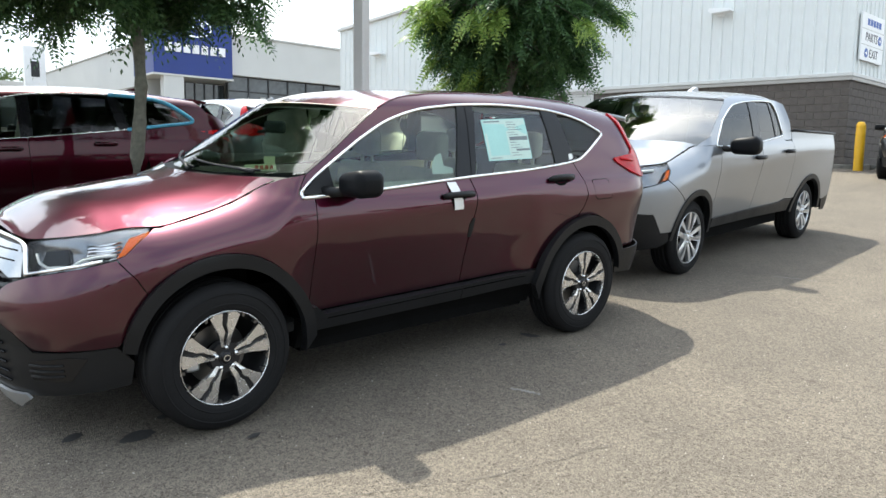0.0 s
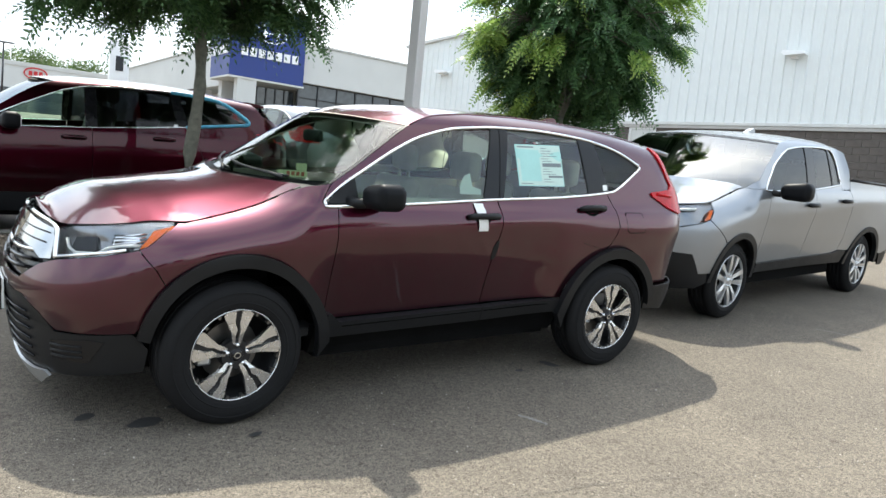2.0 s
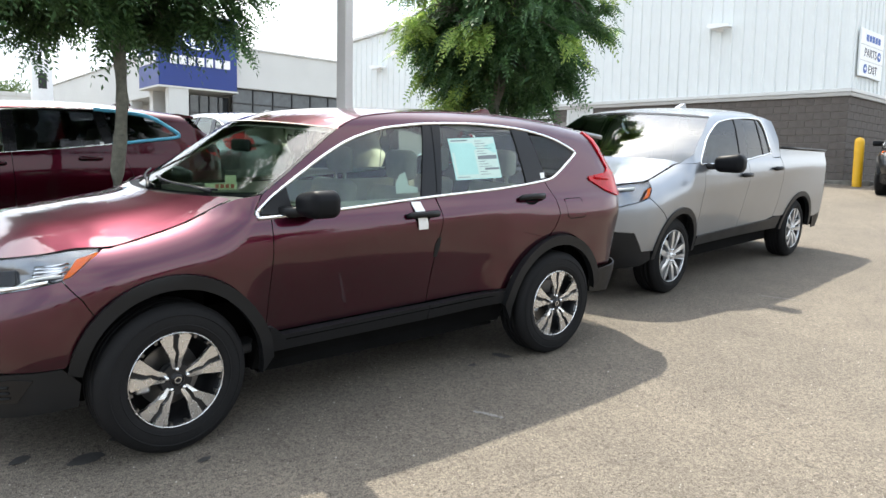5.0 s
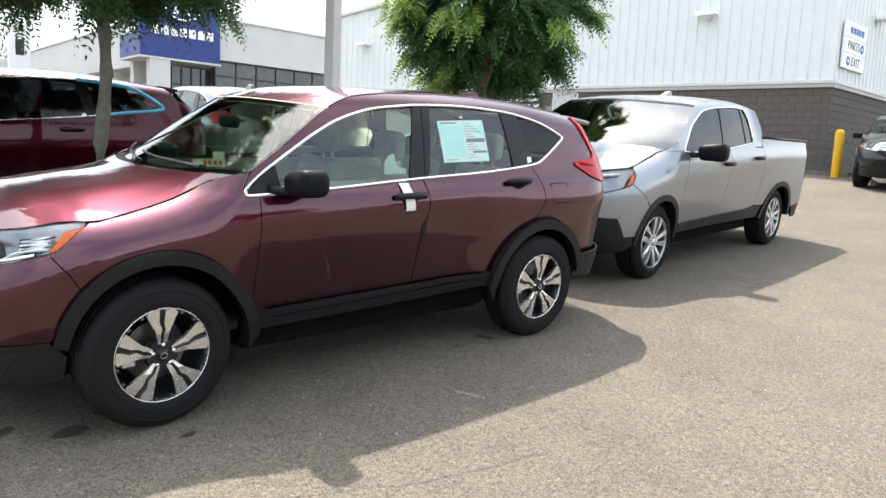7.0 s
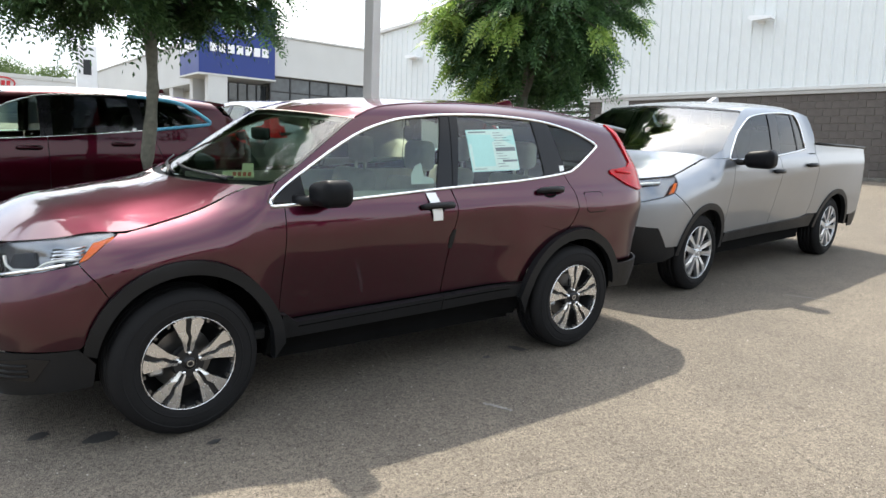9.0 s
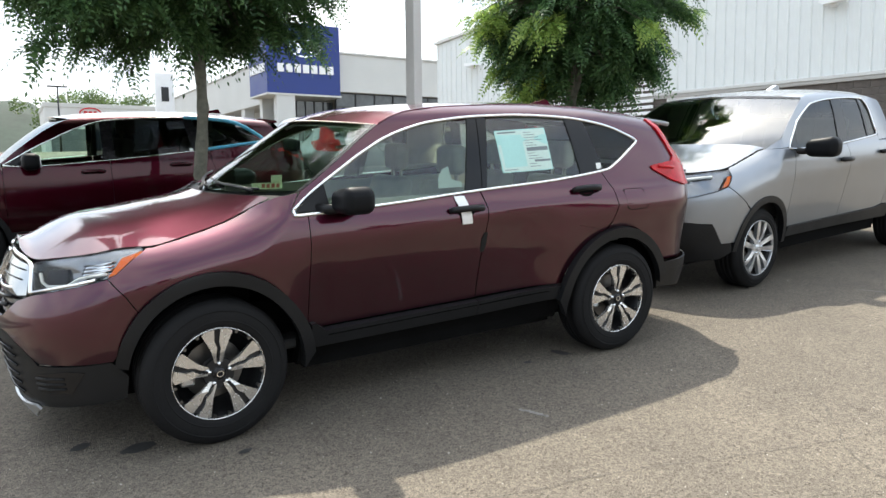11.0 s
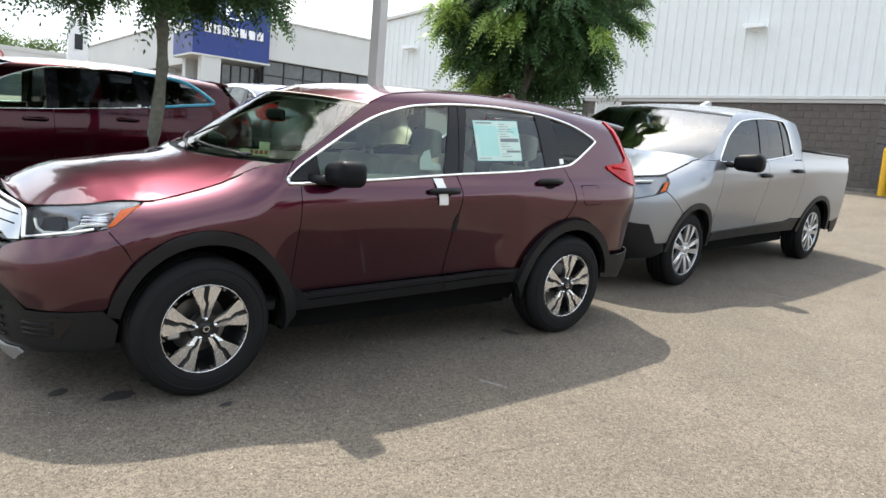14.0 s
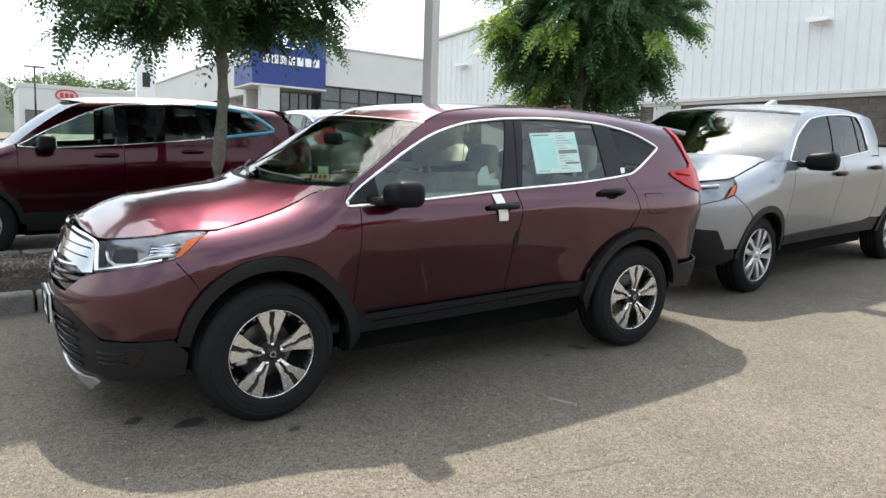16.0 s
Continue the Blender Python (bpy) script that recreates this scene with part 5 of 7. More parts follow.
    car.strip("grille_surround", [(FW(w), z) for w, z in catmull([(.1, .962), (.3, .956), (.46, .945), (.53, .925), (.56, .89), (.585, .84), (.6, .808)], 4)], .012, "chrome", off=.004, parent=grille)
    for z, w in ((.79, .44), (.75, .42), (.71, .38)):
        car.strip("grille_bar", [(FW(q), z + .03 * (q / .44) ** 2) for q in (w, w * .75, w * .5, w * .25, 0)], .011, "chrome" if z > .78 else "gloss_black", off=-.004, parent=grille)
    car.skin("emblem", [(FW(0), .82), (FW(.05), .82), (FW(.075), .87), (FW(.085), .945), (FW(0), .95)], "chrome", off=.018, join=True, parent=grille, thick=.02)
    plate(root, -.935, mid, .545)
    # headlights
    head_o = [(FW(.545), .938), (FW(.6), .952), (FW(.7), .966), (U(-.6), .979), (U(-.42), .999), (U(-.3), 1.004), (U(-.36), .957), (U(-.43), .90), (U(-.468), .886), (U(-.6), .848), (FW(.70), .824), (FW(.6), .803)]
    s0, s1 = FW(.6), U(-.3)
    head = car.skin("headlight", head_o, "headlight_bowl", off=lambda s, z: -.006 - .045 * np.clip((np.interp(s, [s0, s1], [.955, 1.004]) - z) / .05, 0, 1), thick=.02, cell=.03)
    car.skin("lens", head_o, "lens", off=.001, thick=.012, parent=head, cell=.03, label="clear headlight lens")
    car.skin("reflector", [(U(-.6), .955), (U(-.5), .968), (U(-.48), .94), (U(-.52), .905), (U(-.6), .90)], "chrome", off=-.034, thick=.01, parent=head, cell=.03)
    for z in (.905, .921, .937, .953):
        car.strip("louvre", [(U(-.6), z - .006), (U(-.52), z), (U(-.45), z + .012)], .0045, "chrome", off=-.022, parent=head)
    car.strip("headlight_rim", head_o + head_o[:1], .002, "gloss_black", off=-.001, parent=head)
    car.skin("projector_shade", [(FW(.63), .92), (U(-.68), .935), (U(-.66), .875), (FW(.7), .852), (FW(.63), .86)], "alloy_dark", off=-.03, thick=.02, parent=head, cell=.03)
    car.skin("side_marker", [(U(-.43), .9), (U(-.465), .892), (U(-.41), .968), (U(-.34), .985), (U(-.31), .992)], "orange_lens", off=-.004, thick=.01, parent=head, cell=.02)
    car.strip("running_light", [(FW(.61), .9), (FW(.64), .865), (FW(.68), .848), (U(-.64), .857), (U(-.6), .885), (U(-.55), .897), (U(-.47), .905)], .007, "paper", off=-.006, parent=head)
    car.strip("headlight_trim", [(FW(.6), .815), (FW(.70), .837), (U(-.6), .861), (U(-.52), .88)], .008, "chrome", off=.0, parent=head)
    # --- hood
    edge = [(FW(0), .985), (FW(.2), .98), (FW(.4), .963), (FW(.53), .952), (FW(.65), .962), (U(-.58), .982), (U(-.42), 1.002), (U(-.25), 1.006), (U(-.122), 1.03), (U(0), 1.06), (U(.115), 1.094), (U(.21), 1.133), (U(.27), 1.163), (U(.33), 1.195)]
    e_pts = sh.at(*np.array([q for q in catmull(edge, 8)]).T)
    eu = np.maximum.accumulate(e_pts[:, 0] + np.arange(len(e_pts)) * 1e-6)

    zfit = np.polyfit(eu[eu > -.72], e_pts[eu > -.72, 2], 3)

    def hood(a, b):
        u = eu[0] + (eu[-1] - eu[0]) * (a ** 1.7)
        we = np.interp(u, eu, e_pts[:, 1])
        v = u - .18 * (1 - b * b) * float(smooth01(-.5, .33, u))
        k = float(smooth01(-.78, -.6, v))
        ze = (1 - k) * np.interp(v, eu, e_pts[:, 2]) + k * np.polyval(zfit, v)
        rise = 0.012 + 0.112 * float(smooth01(-.92, -.45, v)) * (1 - .42 * float(smooth01(-.2, .3, v)))
        crease = 0.010 * float(np.exp(-((abs(b) - .66) / .2) ** 2)) * float(smooth01(-.8, -.3, u))
        edge_w = abs(b) ** 8
        ze = ze * (1 - edge_w) + (np.interp(u, eu, e_pts[:, 2]) + .003) * edge_w
        return (v, b * we, ze + rise * (1 - abs(b) ** 2.2) + crease)

    car.sheet("hood", hood, 40, 36, colour)
    car.strip("hood_seam", edge, .002, "under", off=-.004)

    def cowl(a, b):
        p0, p1 = hood(.985, b), screen(0.0, b)
        return (p0[0] + (p1[0] + .03 - p0[0]) * a, p0[1] * 1.01, p0[2] - .012 + (p1[2] + .0 - p0[2] + .012) * a)

    # --- windscreen and roof
    se = sh.at(*np.array(m(catmull(screen_edge, 6))).T)
    sv = np.linspace(0, 1, len(se))

    def screen(a, b):
        u, w, z = (float(np.interp(a, sv, se[:, i])) for i in range(3))
        return (u - (.28 - .1 * a) * (1 - b * b), b * w, z + (.012 + .02 * a) * (1 - b * b) - .04 * (1 - a) * (1 - b * b))

    car.sheet("windshield", screen, 14, 20, "windshield_glass", "tinted windshield with mottled tree reflections")
    car.sheet("cowl", cowl, 2, 20, "plastic")
    for b0, b1 in ((-1, -.978), (.978, 1)):
        car.sheet("windshield_seal", lambda a, b, b0=b0, b1=b1: tuple(x + d for x, d in zip(screen(a, b0 + (b1 - b0) * (b + 1) / 2), (0, 0, .004))), 14, 2, "gloss_black")
    car.sheet("windshield_band", lambda a, b: tuple(x + d for x, d in zip(screen(.985 + .015 * a, b), (0, 0, .004))), 2, 20, "trim_inside")
    re_ = sh.at(*np.array(m(catmull(rail, 6))).T)
    ru = np.linspace(0, 1, len(re_))

    def roof(a, b):
        u, w, z = (float(np.interp(a, ru, re_[:, i])) for i in range(3))
        f = (1 - a) ** 3
        return (u - .18 * f * (1 - b * b) + .12 * a ** 4 * (1 - b * b), b * w, z + .032 * (1 - abs(b) ** (2 + .3 * min(1, 4 * a))))

    car.sheet("roof", roof, 30, 20, colour)
    car.strip("roof_moulding", [(U(u), rail_z(u) + .002) for u in np.linspace(.98, 3.05, 24)], .006, colour, off=-.001)

    def spoiler(a, b):
        u, w, z = roof(1.0, b)
        return (u - .02 + (.2 + .09 * b * b) * a, w * (1 + .03 * a), z - .03 * a * a)

    sp = car.sheet("spoiler", spoiler, 5, 16, "silver" if colour == "maroon" else colour, "pale grey roof spoiler edge")
    sp.modifiers.new("thick", "SOLIDIFY").thickness = .03

    def tail_glass(a, b):
        u, w, z = roof(1.0, b)
        p = sh.at(RW(.3), 1.3)
        return (u + .1 + (p[0] - .06 - u - .1) * a, b * (.62 + .1 * a), z - .05 + (1.16 - z + .05) * a)

    car.sheet("rear_window", tail_glass, 8, 10, "glass")
    tg = [(RW(.72), .58), (RW(.72), 1.22), (RW(.3), 1.2), (RW(0), 1.2), (RW(0), .58)]
    car.skin("tailgate", tg, colour, join=True, off=.002)
    rb = m([(3.14, .56), *arc(2.66, .365, .487, 24, 14, 4, 1.025), (3.11, .45), (3.13, .385)]) + [(RW(.7), .36), (RW(0), .34), (RW(0), .60), (RW(.6), .575)]
    car.skin("rear_bumper", rb, "plastic", join=True, off=proud(.008, .35))
    t1 = car.skin("tail_light", [(U(3.1), 1.555), (U(3.16), 1.555), (RW(.70), 1.40), (RW(.66), 1.28), (RW(.60), 1.27), (RW(.55), 1.095), (RW(.72), 1.09), (U(3.3), 1.1), (U(3.16), 1.14), (U(3.0), 1.218), (U(2.985), 1.238), (U(3.0), 1.248), (U(3.22), 1.27), (U(3.27), 1.3)], "red_lens", off=.012, thick=.03, label="red boomerang tail light")
    car.strip("light_bar", [(U(3.05), 1.235), (U(3.2), 1.222), (RW(.72), 1.215)], .012, "red_lens", off=.014, parent=t1)
    # --- fuel flap, handles, mirrors
    flap = m([(2.68, 1.1), (2.695, 1.105), (2.84, 1.105), (2.855, 1.09), (2.88, .985), (2.87, .972), (2.725, .969), (2.7, .985)])
    car.skin("fuel_door", flap, colour, sides=(1,), off=.0015, thick=.006)
    car.strip("fuel_door_seam", flap + flap[:1], .003, "under", sides=(1,), off=.0005)
    for par, u0, u1, z in ((door_f, 1.32, 1.55, 1.065), (door_r, 2.245, 2.475, 1.12)):
        for sg in (1, -1):
            bm = bmesh.new()
            p = [sh.at(U(u0 + (u1 - u0) * f), z) + sh.normal(U(u0 + (u1 - u0) * f), z) * o for f, o in ((0, .006), (.1, .028), (.35, .04), (.65, .04), (.9, .03), (1, .006))]
            tube(bm, [car.place(q, sg) for q in p], [.012, .019, .0185, .0185, .021, .015], 10)
            part("door_handle", bm, "plastic", par[sg], smooth=True)
        cup = [(u + (u0 + u1) / 2, zz + z - .006) for u, zz in arc(0, 0, .062, 0, 350, 20)]
        car.skin("handle_cup", m([(u, z - .006 + (zz - z + .006) * .55) for u, zz in cup]), "under", off=.0012, thick=.002, parent=par, cell=.03)
    for sg in (1, -1):
        y = mid - sg * (0.885 + .005)
        mir = part("side_mirror", mirror_bm(.70, y - sg * .03, 1.18, .21, .138, -sg), "mirror_black", door_f[sg], "matt black door mirror shell", smooth=True)
        part("mirror_arm", tube(bmesh.new(), [(.55, y + sg * .03, 1.135), (.60, y - sg * .03, 1.132), (.655, y - sg * .07, 1.142)], [.03, .028, .03], 8), "plastic", mir, smooth=True)
        part("mirror_glass", boxed(.772, .78, min(y - sg * .06, y - sg * .18), max(y - sg * .06, y - sg * .18), 1.14, 1.222, bevel=.002, seg=1), "chrome", mir)
    # --- wipers, antenna, rear-view mirror
    for b0, b1, h in ((-.1, .72, .02), (-.72, .08, .02)):
        pts = []
        for i in range(9):
            f = i / 8
            p = screen(.015 + .09 * f, -(b0 + (b1 - b0) * f))
            pts.append(car.place((p[0] - .012, p[1], p[2] + .014), 1))
        wip = part("wiper", tube(bmesh.new(), pts, .0065, 6), "plastic", root, smooth=True)
        p = screen(.0, -b0)
        part("wiper_arm", tube(bmesh.new(), [car.place((p[0] - .04, p[1], p[2] + .012), 1), pts[2], pts[5]], [.011, .009, .005], 6), "plastic", wip, smooth=True)
    bm = prism(bmesh.new(), [(2.55, 1.675), (2.80, 1.66), (2.76, 1.715), (2.73, 1.72)], mid - .02, mid + .02)
    part("antenna_fin", bm, colour, root)
    part("rear_view_mirror", boxed(.72, .76, mid - .12, mid + .12, 1.4, 1.475, bevel=.02), "dash", root, smooth=True)
    # --- underside, wheels, cabin
    part("underbody", boxed(-.55, 3.2, mid - .58, mid + .58, .24, .62), "under", root)
    part("engine_block", boxed(-.55, .25, mid - .6, mid + .6, .6, .93), "under", root)
    part("floor_pan", boxed(.49, 2.2, mid - .72, mid + .72, .25, .5), "under", root)
    part("rear_crossmember", boxed(2.95, 3.25, mid - .7, mid + .7, .32, .9), "under", root)
    part("engine_tray", boxed(-.7, -.41, mid - .62, mid + .62, .335, .37), "under", root)
    for x, steer in ((0, 4.0), (2.66, 0)):
        wheel(root, x, -.022, .366, .231, .235, "crv", steer, -1, 0.0)
        wheel(root, x, 2 * mid + .022, .366, .226, .235, "crv", -steer if x == 0 else 0, 1, 0.5)
    cabin(root, mid, .55, 1.25, 2.15, .85, .24)
    for sg in (1, -1):
        lining = bmesh.new()
        y = mid - sg * .75
        box(lining, .5, 2.5, min(y, y + sg * .02), max(y, y + sg * .02), .55, 1.15)
        part("door_lining", lining, "trim_inside", root)
    part("headliner", grid_mesh(bmesh.new(), lambda a, b: Vector(car.place(tuple(x - d for x, d in zip(roof(a, (b * 2 - 1) * .97), (0, 0, .03))), 1)), 12, 8), "trim_inside", root)
    part("hatch_frame", prism(bmesh.new(), [(3.02, 1.545), (3.13, 1.555), (3.165, 1.53), (3.06, 1.52)], mid - .6, mid + .6), "plastic", root)
    part("hatch_lining", prism(bmesh.new(), [(2.95, 1.25), (3.32, 1.25), (3.32, .9), (2.95, .9)], mid - .74, mid + .74), "plastic", root)
    part("trunk_floor", boxed(2.95, 3.47, mid - .7, mid + .7, .44, .5), "under", root)
    part("hatch_sill", boxed(3.36, 3.57, mid - .66, mid + .66, 1.14, 1.185), "plastic", root)
    part("rear_shelf", boxed(2.55, 3.2, mid - .6, mid + .6, .7, .9), "dash", root)
    return car, root


def suv_papers(car, root, mid=.885):
    """Price sheet, tags and tape on the new car."""
    sh = car.sh
    U = sh.U
    sheet_o = [(U(1.735), 1.505), (U(2.125), 1.52), (U(2.135), 1.262), (U(1.745), 1.255)]
    st = car.skin("price_sheet", sheet_o, "paper_green", sides=(1,), off=-.0035, thick=.001, label="pale green price sheet inside rear window")

    def on(a, b):
        p, q = [x[0] for x in sheet_o], [x[1] for x in sheet_o]
        s = (p[0] * (1 - a) + p[1] * a) * (1 - b) + (p[3] * (1 - a) + p[2] * a) * b
        z = (q[0] * (1 - a) + q[1] * a) * (1 - b) + (q[3] * (1 - a) + q[2] * a) * b
        return (s, z)

    def bar(a0, a1, b0, b1, mm, off=-.002):
        car.skin("print_bar", [on(a0, b0), on(a1, b0), on(a1, b1), on(a0, b1)], mm, sides=(1,), off=off, thick=.0005, parent=st, cell=.1)

    bar(.02, .98, .02, .98, "sheet_white", -.003)
    bar(.07, .5, .13, .88, "paper_green", -.0024)
    bar(.05, .4, .045, .075, "ink")
    bar(.05, .3, .93, .945, "ink")
    bar(.55, .97, .44, .53, "ink")
    bar(.66, .98, .74, .79, "ink")
    for i in range(14):
        b = .08 + i * .062
        if not .40 < b < .55 and not .72 < b < .8:
            bar(.55, .7 + .25 * ((i * 5) % 4) / 4, b, b + .012, "ink")
    car.skin("window_tag", [(U(2.49), 1.245), (U(2.49), 1.283), (U(2.53), 1.285), (U(2.53), 1.25)], "paper", sides=(1,), off=.003, thick=.001, label="small white window tag")
    car.skin("door_tag", [(U(1.29), 1.195), (U(1.295), 1.25), (U(1.33), 1.3), (U(1.375), 1.315), (U(1.385), 1.24), (U(1.45), 1.225), (U(1.45), 1.195)], "paper", sides=(1,), off=-.012, thick=.001, label="white tag inside door glass")
    # tape round the front handle
    tp = ((1.142, .002, 0), (1.12, .004, .004), (1.1, .007, .009), (1.08, .009, .014), (1.06, .01, .018), (1.04, .01, .022), (1.02, .008, .026), (1.0, .006, .03), (.985, .003, .033))
    bm = bmesh.new()
    rows = []
    for z, o, dx in tp:
        row = []
        for u in (1.37 + dx, 1.44 + dx):
            p = sh.at(U(u), z) + sh.normal(U(u), z) * (o + .003)
            row.append(bm.verts.new(car.place(p, 1)))
        rows.append(row)
    for a, b in zip(rows, rows[1:]):
        bm.faces.new((a[0], a[1], b[1], b[0]))
    part("handle_tape", bm, "tape", root, "white protective tape round the front door handle", smooth=True)
    car.skin("edge_guard", [(U(1.562), .80), (U(1.557), .88), (U(1.572), .92), (U(1.594), .92), (U(1.597), .86), (U(1.59), .80)], "plastic", sides=(1,), off=.003, thick=.002, label="black foam door edge guard")
    # slips behind the windshield
    slip = part("dash_slip", boxed(-.085, .085, -.001, .001, -.022, .022), "yellow_paper", root, "yellow slip with red print behind windshield", m=Matrix.Translation((.45, .5, 1.225)) @ pose(0, 0, 0, -40, 0, -25))
    for i in range(4):
        part("slip_bar", boxed(-.03 + i * .027, -.012 + i * .027, -.003, -.001, -.012, .014), "red_ink", slip)
    part("slip_flap", boxed(.02, .08, -.002, .0, .024, .075), "yellow_paper", slip)


crv_car, crv = compact_suv(LOT.copy(), "maroon", "dark maroon compact SUV with black cladding and dealer papers")
suv_papers(crv_car, crv)

# ==== a plainer builder for the other cars


def lerp_tab(tab, u):
    return float(np.interp(u, [p[0] for p in tab], [p[1] for p in tab]))


def family_car(where, sp, label, name):
    sh = Shape(**sp["shape"])
    mid, colour = sp["mid"], sp["colour"]
    root = empty(name, where, label, "car")
    car = Car(sh, root, mid)
    U, FW, RW = sh.U, sh.FW, sh.RW

    def m(pts):
        return [(U(p[0]), p[1]) if len(p) == 2 else ((FW(p[1]) if p[0] == "f" else RW(p[1])), p[2]) for p in pts]

    car.m = m
    dlo_top, dlo_bot = catmull(sp["dlo_top"], 5), catmull(sp["dlo_bot"], 5)
    tz = sorted(dlo_top)
    bz = sorted(dlo_bot)

    def pane(u0, u1, l0, l1, k=12):
        up = [(u0 + l0 + (u1 + l1 - u0 - l0) * i / k, lerp_tab(tz, u0 + l0 + (u1 + l1 - u0 - l0) * i / k)) for i in range(k + 1)]
        return up + [(u1 + (u0 - u1) * i / k, lerp_tab(bz, u1 + (u0 - u1) * i / k)) for i in range(k + 1)]

    parts = {}
    for pname, mm, pts, join in sp["panels"]:
        parts.setdefault(pname, car.skin(pname, m(pts), mm, join=join, off=.014 if mm == "plastic" and pname.endswith("cladding") else 0))
    uniside = m([*catmull(sp["screen"], 4), *catmull(sp["rail"], 4)[1:], *sp["rear_edge"]]) + m(sp["under_glass"]) + m(dlo_top[::-1])
    car.skin("side_panel", uniside, colour)
    for u0, u1, l0, l1, mm, door in sp["panes"]:
        car.skin("window", m(pane(u0, u1, l0, l1)), mm, off=-.006, thick=.004, parent=parts[door] if door else None)
    for u0, u1, l0, l1 in sp["pillars"]:
        car.skin("door_pillar", m(pane(u0, u1, l0, l1, 4)), "gloss_black", off=.001)
    car.strip("window_trim", m(dlo_top), .008, sp["trim"], off=.003)
    car.strip("window_trim", m(dlo_bot), .008, sp["trim"], off=.003)
    for cu, r0 in ((0, sp["arch"]), (sp["base"], sp["arch"])):
        car.skin("arch_cladding", m([*arc(cu, .37, r0 + .008, 2, 176, 36), *arc(cu, .37, r0 - .05, 176, 2, 32)]), sp["arch_mat"], off=.01, thick=.05)
    # hood
    edge = m(sp["hood_edge"])
    e_pts = sh.at(*np.array(catmull(edge, 8)).T)
    eu = np.maximum.accumulate(e_pts[:, 0] + np.arange(len(e_pts)) * 1e-6)

    cut = eu[0] + .2
    zfit = np.polyfit(eu[eu > cut], e_pts[eu > cut, 2], 3)

    def hood(a, b):
        u = eu[0] + (eu[-1] - eu[0]) * (a ** 1.7)
        we = np.interp(u, eu, e_pts[:, 1])
        v = u - .2 * (1 - b * b) * float(smooth01(eu[-1] - .8, eu[-1], u))
        k = float(smooth01(cut - .1, cut + .1, v))
        ze = (1 - k) * np.interp(v, eu, e_pts[:, 2]) + k * np.polyval(zfit, v)
        rise = 0.006 + (0.07 - .5 * sp["roll"]) * float(smooth01(eu[0], eu[0] + .8, v))
        edge_w = abs(b) ** 8
        ze = ze * (1 - edge_w) + (np.interp(u, eu, e_pts[:, 2]) + .003) * edge_w
        roll = sp["roll"] * (1 - abs(b) ** 7) * float(smooth01(eu[0], eu[0] + .5, v))
        return (v, b * we, ze + rise * (1 - abs(b) ** 2.2) + roll)

    car.sheet("hood", hood, 26, 44, colour)
    car.strip("hood_seam", edge, .001, "under", off=-.006)
    se = sh.at(*np.array(m(catmull(sp["screen"], 6))).T)
    sv = np.linspace(0, 1, len(se))

    def screen(a, b):
        u, w, z = (float(np.interp(a, sv, se[:, i])) for i in range(3))
        return (u - (sp["bow"] - .1 * a * sp["bow"] / .28) * (1 - b * b), b * w, z + (.012 + .02 * a) * (1 - b * b) - .04 * (1 - a) * (1 - b * b))

    car.sheet("windshield", screen, 12, 18, "coated_glass")

    def cowl(a, b):
        p0, p1 = hood(.985, b), screen(0.0, b)
        return (p0[0] + (p1[0] + .03 - p0[0]) * a, p0[1] * 1.01, p0[2] - .012 + (p1[2] - p0[2] + .012) * a)

    car.sheet("cowl", cowl, 2, 16, "plastic")
    car.sheet("windshield_band", lambda a, b: tuple(x + d for x, d in zip(screen(.95 + .05 * a, b), (0, 0, .004))), 2, 18, "gloss_black")
    re_ = sh.at(*np.array(m(catmull(sp["rail"], 6))).T)
    ru = np.linspace(0, 1, len(re_))

    def roof(a, b):
        u, w, z = (float(np.interp(a, ru, re_[:, i])) for i in range(3))
        return (u - .18 * (1 - a) ** 3 * (1 - b * b) + sp["roof_tail"] * a ** 4 * (1 - b * b), b * w, z + .035 * (1 - abs(b) ** 2.2))

    car.sheet("roof", roof, 24, 18, colour)
    car.roof, car.screen, car.hood = roof, screen, hood

    def tail_glass(a, b):
        u, w, z = roof(1.0, b)
        u1, z1, w1 = sp["rear_glass"]
        return (u + sp["rear_off"] + (u1 - u - sp["rear_off"]) * a, b * (w / max(abs(b), 1e-6) * (1 - a) + w1 * a) if abs(b) > 1e-6 else 0.0, z - .02 + (z1 - z + .02) * a)

    car.sheet("rear_window", tail_glass, 8, 10, sp["rear_glass_mat"])
    part("headliner", grid_mesh(bmesh.new(), lambda a, b: Vector(car.place(tuple(x - d for x, d in zip(roof(a, (b * 2 - 1) * .97), (0, 0, .03))), 1)), 10, 8), "trim_inside", root)
    # handles and mirrors
    for door, u0, u1, z in sp["handles"]:
        for sg in (1, -1):
            p = [sh.at(U(u0 + (u1 - u0) * f), z) + sh.normal(U(u0 + (u1 - u0) * f), z) * o for f, o in ((0, .006), (.1, .028), (.5, .04), (.9, .03), (1, .006))]
            part("door_handle", tube(bmesh.new(), [car.place(q, sg) for q in p], [.016, .024, .022, .025, .018], 8), sp["handle_mat"], parts[door][sg], smooth=True)
    mu, mz, ml, mh = sp["mirror"]
    for sg in (1, -1):
        y = mid - sg * float(sh.at(U(mu), mz)[1])
        mir = part("side_mirror", mirror_bm(mu, y - sg * .06, mz, ml, mh, -sg), "mirror_black", parts[sp["handles"][0][0]][sg], "black door mirror", smooth=True)
        part("mirror_arm", tube(bmesh.new(), [(mu - .12, y + sg * .02, mz - .03), (mu - .05, y - sg * .04, mz - .04), (mu, y - sg * .11, mz - .03)], [.032, .028, .03], 8), "plastic", mir, smooth=True)
